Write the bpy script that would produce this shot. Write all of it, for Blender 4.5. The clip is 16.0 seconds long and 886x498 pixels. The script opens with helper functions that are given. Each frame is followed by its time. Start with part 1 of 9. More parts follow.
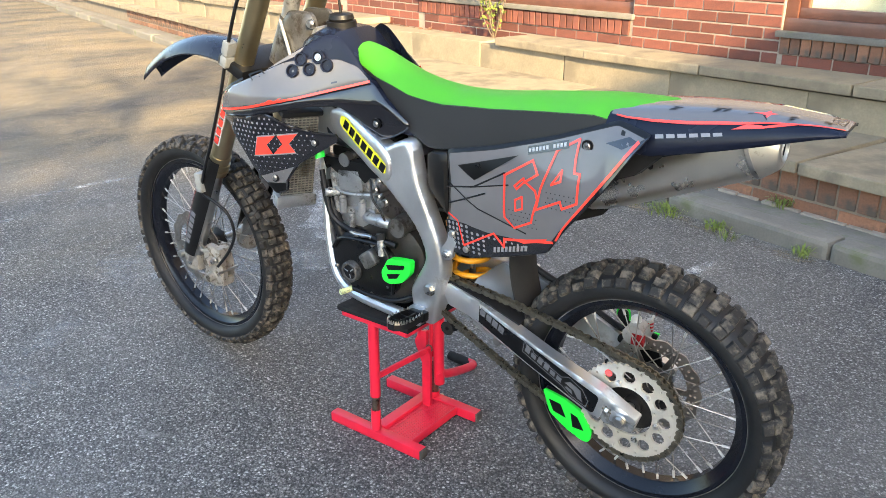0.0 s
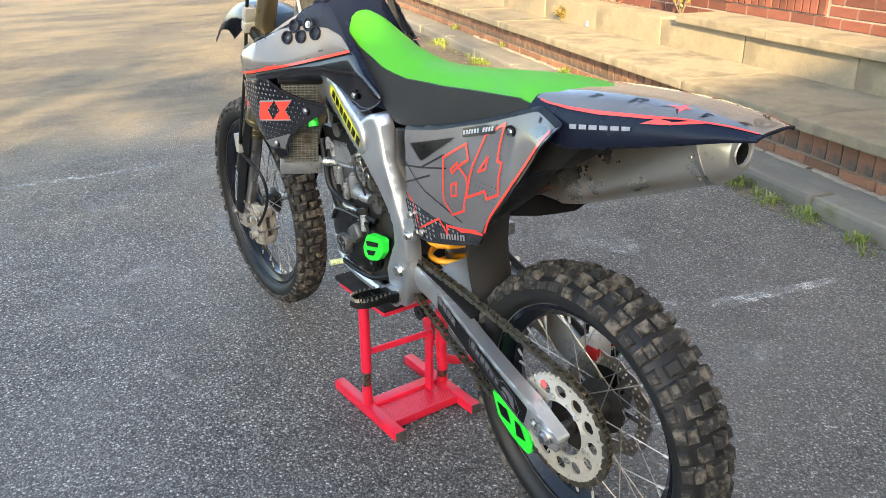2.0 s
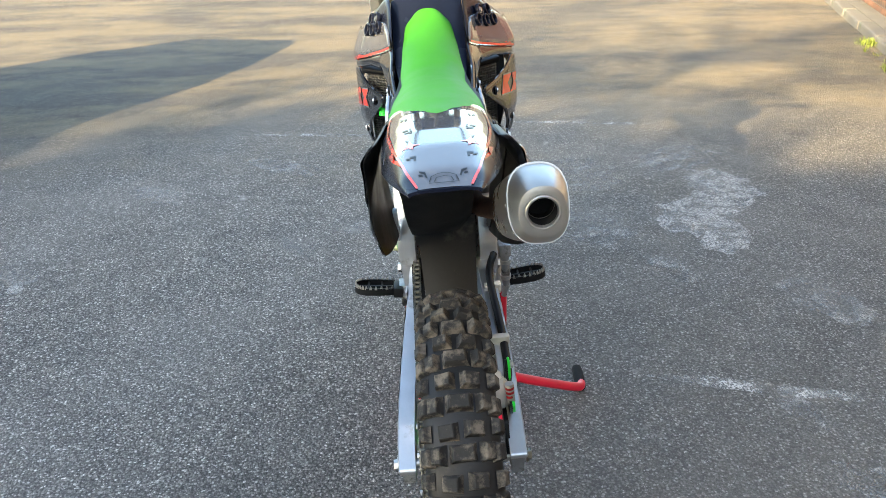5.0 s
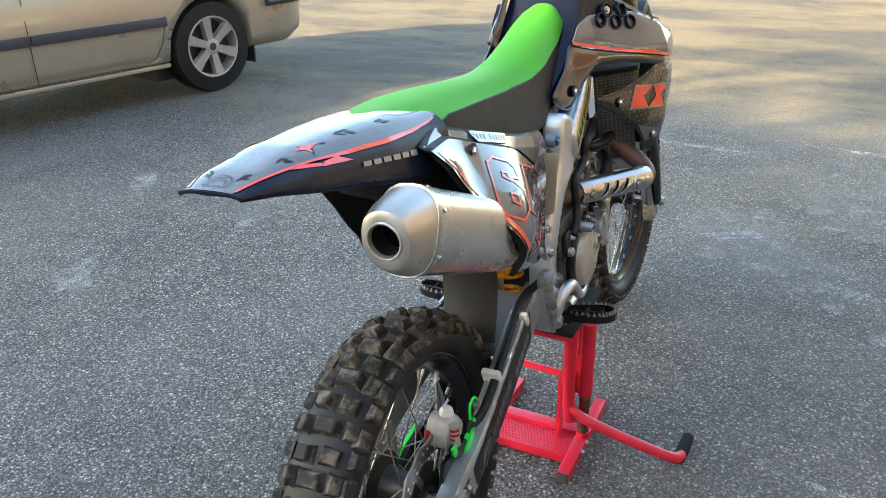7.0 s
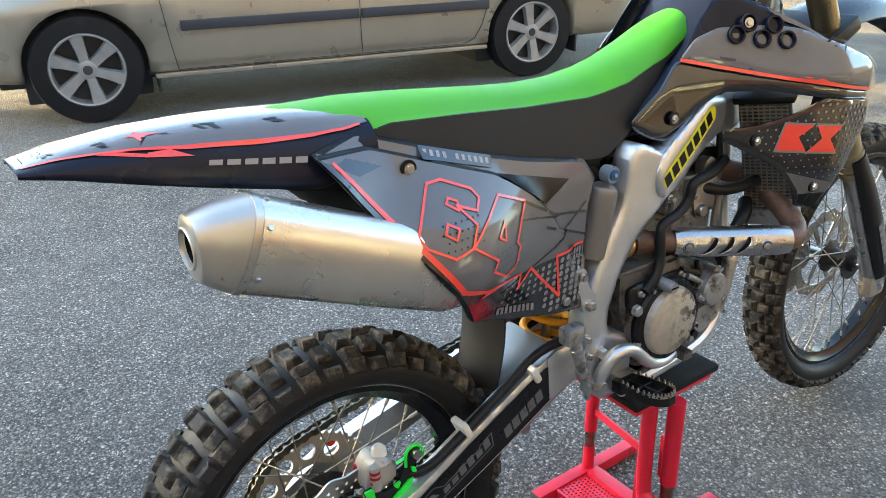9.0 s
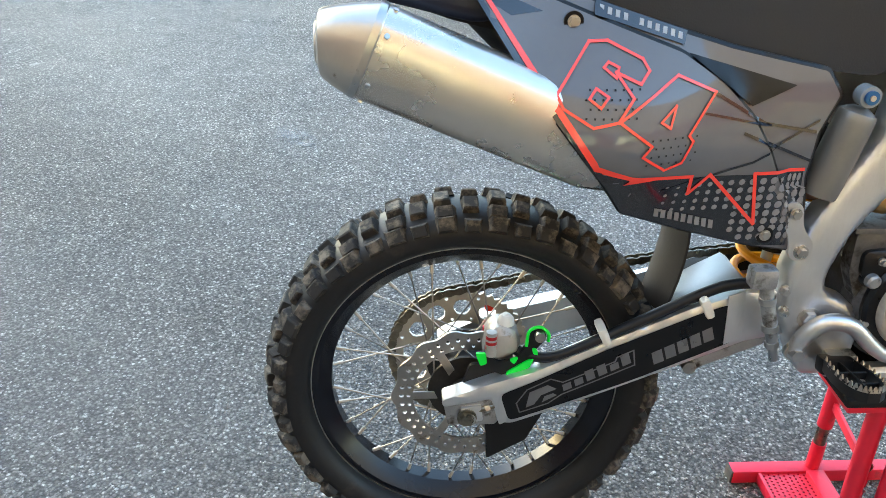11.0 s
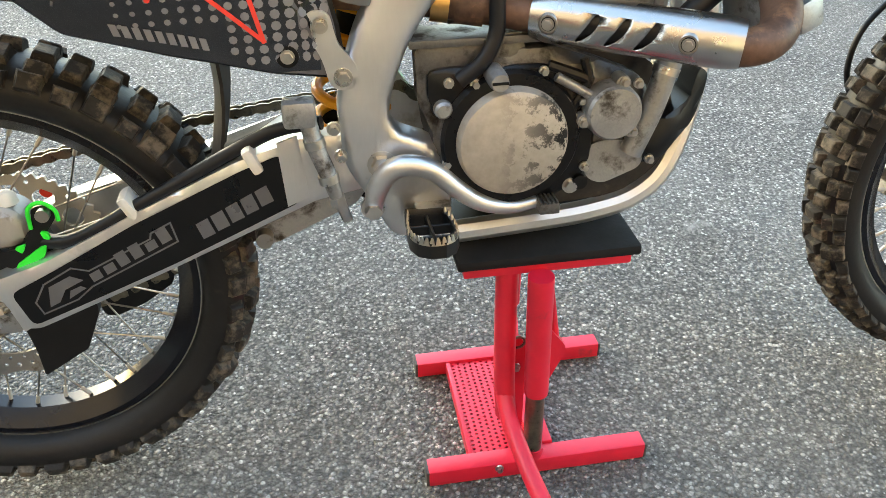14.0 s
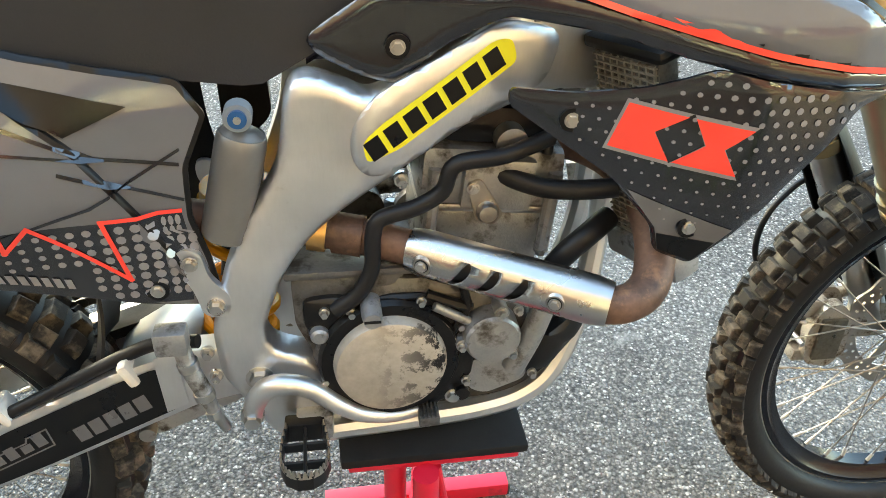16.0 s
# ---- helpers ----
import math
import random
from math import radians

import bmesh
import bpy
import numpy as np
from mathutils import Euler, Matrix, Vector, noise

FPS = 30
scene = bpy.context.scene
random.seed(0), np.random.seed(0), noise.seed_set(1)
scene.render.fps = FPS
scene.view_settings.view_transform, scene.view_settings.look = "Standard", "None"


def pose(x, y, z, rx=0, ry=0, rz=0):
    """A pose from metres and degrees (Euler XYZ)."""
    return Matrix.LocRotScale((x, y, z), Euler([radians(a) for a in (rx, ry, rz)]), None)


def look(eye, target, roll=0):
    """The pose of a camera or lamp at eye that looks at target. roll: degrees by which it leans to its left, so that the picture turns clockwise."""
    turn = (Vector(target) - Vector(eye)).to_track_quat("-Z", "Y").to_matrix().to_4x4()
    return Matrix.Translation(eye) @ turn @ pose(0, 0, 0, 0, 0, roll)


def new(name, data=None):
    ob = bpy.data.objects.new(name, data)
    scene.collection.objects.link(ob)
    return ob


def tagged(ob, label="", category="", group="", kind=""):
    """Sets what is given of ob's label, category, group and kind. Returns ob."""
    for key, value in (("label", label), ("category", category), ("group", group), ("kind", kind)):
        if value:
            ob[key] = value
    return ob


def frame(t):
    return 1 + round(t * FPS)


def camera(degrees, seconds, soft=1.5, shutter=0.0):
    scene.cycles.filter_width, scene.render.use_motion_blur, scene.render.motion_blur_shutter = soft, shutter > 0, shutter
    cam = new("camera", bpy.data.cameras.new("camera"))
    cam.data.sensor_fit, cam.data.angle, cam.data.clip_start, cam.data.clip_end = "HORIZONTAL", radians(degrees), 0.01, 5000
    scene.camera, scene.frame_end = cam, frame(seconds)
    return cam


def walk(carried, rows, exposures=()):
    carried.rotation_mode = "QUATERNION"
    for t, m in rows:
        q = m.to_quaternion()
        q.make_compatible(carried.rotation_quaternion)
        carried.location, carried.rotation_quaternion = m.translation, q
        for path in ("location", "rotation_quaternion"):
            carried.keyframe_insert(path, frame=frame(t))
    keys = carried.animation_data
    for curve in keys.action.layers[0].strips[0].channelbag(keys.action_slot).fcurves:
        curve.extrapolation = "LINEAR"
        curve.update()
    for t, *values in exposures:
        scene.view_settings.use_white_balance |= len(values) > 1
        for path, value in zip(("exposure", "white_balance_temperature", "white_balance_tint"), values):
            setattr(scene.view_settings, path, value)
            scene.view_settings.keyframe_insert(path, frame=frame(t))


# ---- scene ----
cam = camera(57.6, 16.0, soft=0.75)
PATH = [
    (0, (-0.584, 1.573, 1.345), (0.535, 0.08, 0.625), -0.0),
    (0.5, (-0.71, 1.45, 1.338), (0.499, 0.038, 0.602), -0.1),
    (1, (-0.849, 1.346, 1.334), (0.453, 0.025, 0.585), -0.2),
    (1.5, (-0.909, 1.226, 1.327), (0.486, 0.013, 0.564), -0.2),
    (2, (-0.948, 1.078, 1.33), (0.542, -0.006, 0.552), -0.3),
    (2.5, (-1.001, 0.921, 1.335), (0.584, -0.009, 0.548), -0.7),
    (3, (-1.131, 0.737, 1.341), (0.539, -0.027, 0.549), -0.9),
    (3.2, (-1.165, 0.677, 1.341), (0.535, -0.017, 0.549), -1.0),
    (5.3, (-1.242, -0.024, 1.367), (0.584, 0.059, 0.554), -1.2),
    (5.5, (-1.225, -0.079, 1.359), (0.594, 0.093, 0.546), -1.1),
    (6, (-1.136, -0.229, 1.339), (0.649, 0.161, 0.525), -0.8),
    (6.5, (-1.049, -0.364, 1.349), (0.673, 0.236, 0.527), -0.7),
    (7, (-0.972, -0.566, 1.349), (0.667, 0.231, 0.524), -0.6),
    (7.5, (-0.874, -0.716, 1.346), (0.662, 0.264, 0.52), -0.6),
    (8, (-0.722, -0.799, 1.328), (0.69, 0.353, 0.503), -0.5),
    (8.2, (-0.659, -0.824, 1.335), (0.694, 0.396, 0.51), -0.6),
    (10.3, (-0.184, -1.064, 1.293), (0.307, 0.654, 0.395), 1.0),
    (10.5, (-0.155, -1.061, 1.284), (0.237, 0.673, 0.367), 1.3),
    (11, (-0.086, -1.081, 1.206), (0.018, 0.664, 0.234), 1.4),
    (11.5, (-0.023, -0.993, 1.077), (0.018, 0.727, 0.057), 0.6),
    (12, (0.016, -0.914, 0.99), (0.102, 0.781, -0.069), 0.1),
    (12.5, (0.091, -0.87, 0.965), (0.278, 0.802, -0.116), -0.2),
    (13, (0.193, -0.876, 0.953), (0.449, 0.779, -0.14), -0.1),
    (13.5, (0.319, -0.919, 0.955), (0.579, 0.725, -0.153), -0.3),
    (14, (0.452, -0.971, 0.999), (0.726, 0.666, -0.116), -0.2),
    (14.5, (0.538, -0.98, 1.042), (0.849, 0.627, -0.107), 1.1),
    (15, (0.605, -0.928, 1.105), (0.908, 0.653, -0.082), 2.7),
    (15.5, (0.619, -0.884, 1.182), (0.911, 0.701, -0.001), 3.6),
    (16, (0.606, -0.833, 1.239), (0.9, 0.774, 0.085), 2.6),
]
EXPOSURES = [(0, 2.62, 6500, 8), (3, 2.58, 6950, 6), (5.5, 2.58, 6650, 4), (8, 2.82, 6700, 3), (10.5, 3.08, 6450, 1), (12.5, 3.42, 6850, -2), (14.2, 3.40, 7550, 1), (16, 3.57, 7450, -1)]
walk(cam, [(t, look(eye, target, roll)) for t, eye, target, roll in PATH], EXPOSURES)


# ---- light ----
world = bpy.data.worlds.new("world")
scene.world = world
world.use_nodes = True
_n = world.node_tree.nodes
_sky = _n.new("ShaderNodeTexSky")
_sky.sky_type = "NISHITA"
_sky.sun_disc = False
_sky.sun_elevation = radians(20)
_sky.sun_rotation = radians(-54.2)
_sky.air_density, _sky.dust_density, _sky.ozone_density = 1.0, 1.6, 1.0
world.node_tree.links.new(_sky.outputs["Color"], _n["Background"].inputs["Color"])
_n["Background"].inputs["Strength"].default_value = 0.15

sun = new("sun", bpy.data.lights.new("sun", "SUN"))
sun.data.energy = 4.4
sun.data.angle = radians(0.6)
sun.data.color = (1.0, 0.735, 0.40)
sun.matrix_world = look((-0.81 * 40, 0.584 * 40, 40 * math.tan(radians(20))), (0, 0, 0))


# ---- materials ----
def shader(name):
    m = bpy.data.materials.new(name)
    m.use_nodes = True
    t = m.node_tree
    return m, t, t.nodes["Principled BSDF"], t.nodes.new("ShaderNodeTexCoord").outputs["Object"]


def node(t, kind, **inputs):
    n = t.nodes.new(kind)
    for k, v in inputs.items():
        key = k.replace("_", " ")
        if isinstance(v, bpy.types.NodeSocket):
            t.links.new(v, n.inputs[key])
        else:
            n.inputs[key].default_value = v
    return n


def noise_tex(t, vec, scale, detail=4.0, rough=0.55):
    return node(t, "ShaderNodeTexNoise", Vector=vec, Scale=scale, Detail=detail, Roughness=rough).outputs["Fac"]


def ramp(t, fac, a, b, lo=(0, 0, 0, 1), hi=(1, 1, 1, 1)):
    r = node(t, "ShaderNodeValToRGB", Fac=fac)
    e = r.color_ramp.elements
    e[0].position, e[0].color, e[1].position, e[1].color = a, lo, b, hi
    return r.outputs["Color"]


def mixc(t, fac, a, b, mode="MIX"):
    n = t.nodes.new("ShaderNodeMix")
    n.data_type, n.blend_type = "RGBA", mode
    for sock, v in ((n.inputs[0], fac), (n.inputs[6], a), (n.inputs[7], b)):
        if isinstance(v, bpy.types.NodeSocket):
            t.links.new(v, sock)
        else:
            sock.default_value = v if not isinstance(v, tuple) else (*v, 1)[:4]
    return n.outputs[2]


def bumped(t, bsdf, height, strength=0.3, dist=0.002):
    b = node(t, "ShaderNodeBump", Height=height, Strength=strength, Distance=dist)
    t.links.new(b.outputs["Normal"], bsdf.inputs["Normal"])


def surface(name, col, rough=0.5, metal=0.0, var=0.2, scale=25.0, fine=180.0, bump=0.15, dirt=None, dirt_from=0.55,
            dirt_scale=9.0, coat=0.0, stretch=None, by_object=0.0, shift=False):
    """A procedural surface: two scales of tone, a fine relief, worn gloss, and dirt of its own shape."""
    m, t, b, vec = shader(name)
    if shift:
        off = node(t, "ShaderNodeVectorMath")
        off.operation = "MULTIPLY_ADD"
        t.links.new(t.nodes.new("ShaderNodeObjectInfo").outputs["Random"], off.inputs[0])
        off.inputs[1].default_value = (3.1, 5.7, 4.3)
        t.links.new(vec, off.inputs[2])
        vec = off.outputs[0]
    if stretch:
        mp = node(t, "ShaderNodeMapping", Vector=vec, Scale=stretch)
        gvec = mp.outputs["Vector"]
    else:
        gvec = vec
    big, small = noise_tex(t, vec, scale), noise_tex(t, gvec, fine, 3.0)
    dark = tuple(c * (1 - var) for c in col)
    light = tuple(min(1, c * (1 + var)) for c in col)
    c = mixc(t, ramp(t, big, 0.3, 0.7), dark, light)
    c = mixc(t, 0.35 * min(1, var * 4), c, ramp(t, small, 0.25, 0.75, (*dark, 1), (*light, 1)))
    if by_object:
        rnd = t.nodes.new("ShaderNodeObjectInfo").outputs["Random"]
        c = mixc(t, 1.0, c, ramp(t, rnd, 0.0, 1.0, (1 - by_object,) * 3 + (1,), (1 + by_object * 0.3,) * 3 + (1,)), "MULTIPLY")
    r = ramp(t, big, 0.25, 0.75, (max(0.02, rough * 0.8),) * 3 + (1,), (min(1, rough * 1.2 + 0.02),) * 3 + (1,))
    if dirt:
        d = ramp(t, noise_tex(t, vec, dirt_scale, 6.0, 0.65), dirt_from, dirt_from + 0.14)
        c = mixc(t, d, c, dirt)
        r = mixc(t, d, r, (0.85, 0.85, 0.85))
    t.links.new(c, b.inputs["Base Color"])
    t.links.new(r, b.inputs["Roughness"])
    b.inputs["Metallic"].default_value = metal
    if coat:
        b.inputs["Coat Weight"].default_value = coat
        b.inputs["Coat Roughness"].default_value = 0.06
    if max(col) < 0.03 and not coat:
        b.inputs["Specular IOR Level"].default_value = 0.3
    if bump:
        bumped(t, b, small, bump, 0.0012)
    return m


def asphalt_surface():
    """Coarse asphalt: rounded stones of two sizes standing out of a dark binder, a few pale ones, dust and wear."""
    m, t, b, vec = shader("asphalt")
    cells = node(t, "ShaderNodeTexVoronoi", Vector=vec, Scale=145.0)
    cells2 = node(t, "ShaderNodeTexVoronoi", Vector=vec, Scale=285.0)
    tone = node(t, "ShaderNodeSeparateColor", Color=cells.outputs["Color"])
    tone2 = node(t, "ShaderNodeSeparateColor", Color=cells2.outputs["Color"])
    stone = ramp(t, tone.outputs[0], 0.0, 1.0, (0.040, 0.040, 0.041, 1), (0.228, 0.221, 0.208, 1))
    grit = ramp(t, tone2.outputs[1], 0.0, 1.0, (0.045, 0.045, 0.046, 1), (0.215, 0.210, 0.202, 1))
    c = mixc(t, 0.38, stone, grit)
    c = mixc(t, ramp(t, tone.outputs[2], 0.945, 0.965), c, (0.36, 0.355, 0.34))
    c = mixc(t, ramp(t, tone2.outputs[2], 0.94, 0.96), c, (0.42, 0.41, 0.40))
    binder = ramp(t, cells.outputs["Distance"], 0.42, 0.70, (0, 0, 0, 1), (0.75, 0.75, 0.75, 1))
    c = mixc(t, binder, c, (0.030, 0.0295, 0.029))
    c = mixc(t, 1.0, c, ramp(t, noise_tex(t, vec, 42.0, 4.0, 0.7), 0.30, 0.70, (0.66, 0.66, 0.66, 1), (1.30, 1.29, 1.27, 1)), "MULTIPLY")
    c = mixc(t, 1.0, c, ramp(t, noise_tex(t, vec, 6.0, 5.0, 0.65), 0.3, 0.7, (0.80, 0.80, 0.80, 1), (1.20, 1.19, 1.17, 1)), "MULTIPLY")
    c = mixc(t, 1.0, c, ramp(t, noise_tex(t, vec, 105.0, 2.0, 0.6), 0.36, 0.64, (0.60, 0.60, 0.60, 1), (1.44, 1.43, 1.41, 1)), "MULTIPLY")
    worn = ramp(t, noise_tex(t, vec, 0.9, 6.0, 0.6), 0.42, 0.72)
    c = mixc(t, worn, c, mixc(t, 0.3, c, (0.22, 0.21, 0.195)))
    dust = ramp(t, noise_tex(t, vec, 0.33, 7.0, 0.62), 0.5, 0.68)
    c = mixc(t, dust, c, mixc(t, 0.34, c, (0.26, 0.24, 0.205)))
    spots = ramp(t, noise_tex(t, vec, 6.5, 3.0, 0.5), 0.70, 0.76)
    c = mixc(t, spots, c, mixc(t, 0.4, c, (0.36, 0.35, 0.33)))
    c = mixc(t, 1.0, c, (1.0, 1.0, 1.015), "MULTIPLY")
    # the colour is brightened up to a third in a broad band towards the car
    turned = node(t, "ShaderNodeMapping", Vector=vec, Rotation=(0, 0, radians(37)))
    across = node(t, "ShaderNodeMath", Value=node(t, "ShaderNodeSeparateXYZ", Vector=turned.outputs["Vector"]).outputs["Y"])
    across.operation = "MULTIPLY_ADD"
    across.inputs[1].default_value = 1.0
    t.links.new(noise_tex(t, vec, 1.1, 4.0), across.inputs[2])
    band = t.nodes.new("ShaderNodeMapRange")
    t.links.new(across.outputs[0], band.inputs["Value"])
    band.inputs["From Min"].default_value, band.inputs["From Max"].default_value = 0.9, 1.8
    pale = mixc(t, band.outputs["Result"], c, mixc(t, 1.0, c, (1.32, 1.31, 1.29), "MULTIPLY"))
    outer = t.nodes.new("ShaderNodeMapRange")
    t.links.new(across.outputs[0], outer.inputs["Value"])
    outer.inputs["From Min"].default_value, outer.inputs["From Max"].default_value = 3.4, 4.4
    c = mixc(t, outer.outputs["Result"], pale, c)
    # beyond the parking bays the surface is old and silted in streaks
    far = node(t, "ShaderNodeSeparateXYZ", Vector=vec).outputs["X"]
    wob = node(t, "ShaderNodeMath", Value=far)
    wob.operation = "MULTIPLY_ADD"
    wob.inputs[1].default_value = 1.0
    wav = node(t, "ShaderNodeMath", Value=noise_tex(t, vec, 0.55, 4.0))
    wav.operation = "MULTIPLY"
    wav.inputs[1].default_value = 3.6
    t.links.new(wav.outputs[0], wob.inputs[2])
    mr = t.nodes.new("ShaderNodeMapRange")
    t.links.new(wob.outputs[0], mr.inputs["Value"])
    mr.inputs["From Min"].default_value, mr.inputs["From Max"].default_value = 4.4, 6.6
    streak = node(t, "ShaderNodeMapping", Vector=vec, Scale=(1.0, 0.45, 1.0), Rotation=(0, 0, radians(18))).outputs["Vector"]
    silt = ramp(t, noise_tex(t, streak, 1.3, 9.0, 0.66), 0.42, 0.60, (0.02, 0.02, 0.02, 1), (0.85, 0.85, 0.85, 1))
    # between the streaks the colour is darkened, deepening the shade that falls there
    c = mixc(t, mr.outputs["Result"], c, mixc(t, silt, mixc(t, 1.0, c, (0.62, 0.59, 0.53), "MULTIPLY"), mixc(t, 0.5, mixc(t, 1.0, c, (1.25, 1.08, 0.78), "MULTIPLY"), (0.215, 0.176, 0.108))))
    t.links.new(c, b.inputs["Base Color"])
    b.inputs["Roughness"].default_value = 0.78
    b.inputs["Specular IOR Level"].default_value = 0.35
    h = mixc(t, 0.35, ramp(t, cells.outputs["Distance"], 0.05, 0.75, (1, 1, 1, 1), (0, 0, 0, 1)),
             ramp(t, cells2.outputs["Distance"], 0.0, 0.7, (1, 1, 1, 1), (0, 0, 0, 1)))
    bumped(t, b, h, 1.0, 0.0085)
    return m


def worn_paint(name, col, cover):
    """Old road paint or silt that is broken up by the stones under it."""
    m, t, b, vec = shader(name)
    c = mixc(t, noise_tex(t, vec, 60.0), tuple(v * 0.7 for v in col), col)
    t.links.new(c, b.inputs["Base Color"])
    b.inputs["Roughness"].default_value = 0.85
    a = node(t, "ShaderNodeMath", Value=ramp(t, noise_tex(t, vec, 11.0, 6.0, 0.7), cover, cover + 0.16))
    a.operation = "MULTIPLY"
    t.links.new(ramp(t, noise_tex(t, vec, 150.0, 2.0), 0.36, 0.6), a.inputs[1])
    t.links.new(a.outputs[0], b.inputs["Alpha"])
    return m


def scraped_cover():
    """Bare clutch cover whose black paint survives in patches."""
    m, t, b, vec = shader("scraped_cover")
    left = ramp(t, noise_tex(t, vec, 34.0, 8.0, 0.7), 0.49, 0.53)
    side = node(t, "ShaderNodeSeparateXYZ", Vector=vec).outputs["X"]
    mr = t.nodes.new("ShaderNodeMapRange")
    t.links.new(side, mr.inputs["Value"])
    mr.inputs["From Min"].default_value, mr.inputs["From Max"].default_value = 0.655, 0.73
    f = node(t, "ShaderNodeMath", Value=left)
    f.operation = "MULTIPLY"
    t.links.new(mr.outputs["Result"], f.inputs[1])
    t.links.new(mixc(t, f.outputs[0], mixc(t, noise_tex(t, vec, 90.0), (0.33, 0.30, 0.26), (0.55, 0.51, 0.45)), (0.012, 0.012, 0.013)), b.inputs["Base Color"])
    b.inputs["Metallic"].default_value = 0.55
    b.inputs["Roughness"].default_value = 0.55
    bumped(t, b, noise_tex(t, vec, 220.0), 0.15, 0.001)
    return m


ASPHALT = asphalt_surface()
CONCRETE = surface("concrete", (0.222, 0.186, 0.126), 0.85, var=0.25, scale=5.0, fine=80, bump=0.6, dirt=(0.15, 0.125, 0.085), dirt_from=0.50, dirt_scale=1.9)
COPING = surface("coping_stone", (0.215, 0.180, 0.122), 0.88, var=0.28, scale=9.0, fine=90, bump=0.7, dirt=(0.125, 0.105, 0.075), dirt_from=0.50, dirt_scale=2.6, by_object=0.2)
KERBSTONE = surface("kerb_stone", (0.140, 0.130, 0.110), 0.9, var=0.3, scale=6.0, fine=90, bump=0.6, dirt=(0.10, 0.11, 0.06), dirt_from=0.56, dirt_scale=5.0, by_object=0.2)
BRICK_RED = surface("red_brick", (0.160, 0.052, 0.034), 0.85, var=0.3, scale=14, fine=120, bump=0.5, dirt=(0.13, 0.05, 0.04), dirt_from=0.6, dirt_scale=7, by_object=0.45)
BRICK_OLD = surface("old_brick", (0.205, 0.098, 0.055), 0.9, var=0.35, scale=12, fine=110, bump=0.6, dirt=(0.065, 0.050, 0.040), dirt_from=0.47, dirt_scale=5, by_object=0.45)
BRICK_ISLAND = surface("house_brick", (0.160, 0.052, 0.034), 0.85, var=0.3, scale=14, fine=120, bump=0.5, dirt=(0.13, 0.05, 0.04), dirt_from=0.6, dirt_scale=7)
_t = BRICK_ISLAND.node_tree
_b = _t.nodes["Principled BSDF"]
_c = mixc(_t, 1.0, _b.inputs["Base Color"].links[0].from_socket, ramp(_t, _t.nodes.new("ShaderNodeNewGeometry").outputs["Random Per Island"], 0.0, 1.0, (0.55, 0.55, 0.55, 1), (1.14, 1.14, 1.14, 1)), "MULTIPLY")
_t.links.new(_c, _b.inputs["Base Color"])
MORTAR_DARK = surface("dirty_mortar", (0.15, 0.125, 0.095), 0.95, var=0.3, scale=12, fine=120, bump=0.6)
MORTAR = surface("mortar", (0.25, 0.212, 0.172), 0.95, var=0.2, scale=20, fine=150, bump=0.6)
RENDER_WALL = surface("plain_wall", (0.58, 0.55, 0.50), 0.9, var=0.15, scale=1.0, fine=40, bump=0.3)
WINDOW_WOOD = surface("stained_wood", (0.105, 0.042, 0.026), 0.4, var=0.35, scale=8, fine=140, bump=0.2, stretch=(1, 1, 8), coat=0.3)
CURTAIN = surface("net_curtain", (0.62, 0.62, 0.50), 0.9, var=0.25, scale=6, fine=30, bump=0.4, stretch=(30, 1, 1))
GLASS_MAT = surface("window_glass", (0.9, 0.95, 0.93), 0.03, var=0.0, bump=0)
GLASS_MAT.node_tree.nodes["Principled BSDF"].inputs["Transmission Weight"].default_value = 1.0
WEED = surface("weed_leaf", (0.15, 0.20, 0.035), 0.6, var=0.4, scale=20, fine=80, bump=0.1, by_object=0.3)
DRY_WEED = surface("dry_weed", (0.27, 0.20, 0.06), 0.7, var=0.4, scale=20, fine=80, bump=0.1)
SOIL = surface("soil", (0.10, 0.075, 0.05), 0.95, var=0.4, scale=20, fine=120, bump=0.8)
LITTER_BLUE = surface("blue_wrapper", (0.12, 0.34, 0.55), 0.35, var=0.2)
LINE_PAINT = worn_paint("worn_line_paint", (0.56, 0.55, 0.52), 0.42)
SCUFF = worn_paint("pale_scuff", (0.42, 0.41, 0.39), 0.36)
PALE_PATCH = worn_paint("pale_patch", (0.36, 0.35, 0.33), 0.44)

RED_PAINT = surface("red_paint", (0.60, 0.013, 0.040), 0.34, var=0.12, scale=18, fine=120, bump=0.12, dirt=(0.16, 0.05, 0.05), dirt_from=0.66, dirt_scale=14)
CAP_PLASTIC = surface("dull_cap_plastic", (0.05, 0.045, 0.042), 0.7, var=0.3, scale=30, dirt=(0.12, 0.10, 0.085), dirt_from=0.55, dirt_scale=40)
BLACK_RUBBER = surface("black_rubber", (0.007, 0.007, 0.0075), 0.78, var=0.25, scale=20, fine=240, bump=0.3)
TYRE = surface("tyre_rubber", (0.0115, 0.0118, 0.0125), 0.5, var=0.3, scale=12, fine=160, bump=0.25, dirt=(0.045, 0.039, 0.033), dirt_from=0.62, dirt_scale=16)
KNOB = surface("dusty_knob", (0.020, 0.0190, 0.0178), 0.75, var=0.4, scale=30, fine=200, bump=0.5, dirt=(0.125, 0.106, 0.083), dirt_from=0.48, dirt_scale=34, shift=True)
TYRE.node_tree.nodes["Principled BSDF"].inputs["Specular IOR Level"].default_value = 0.3
RIM_BLACK = surface("black_anodised", (0.006, 0.007, 0.011), 0.20, var=0.2, scale=20, fine=200, bump=0.03, dirt=(0.04, 0.035, 0.03), dirt_from=0.70, dirt_scale=20)
RIM_BLACK.node_tree.nodes["Principled BSDF"].inputs["Specular IOR Level"].default_value = 0.3
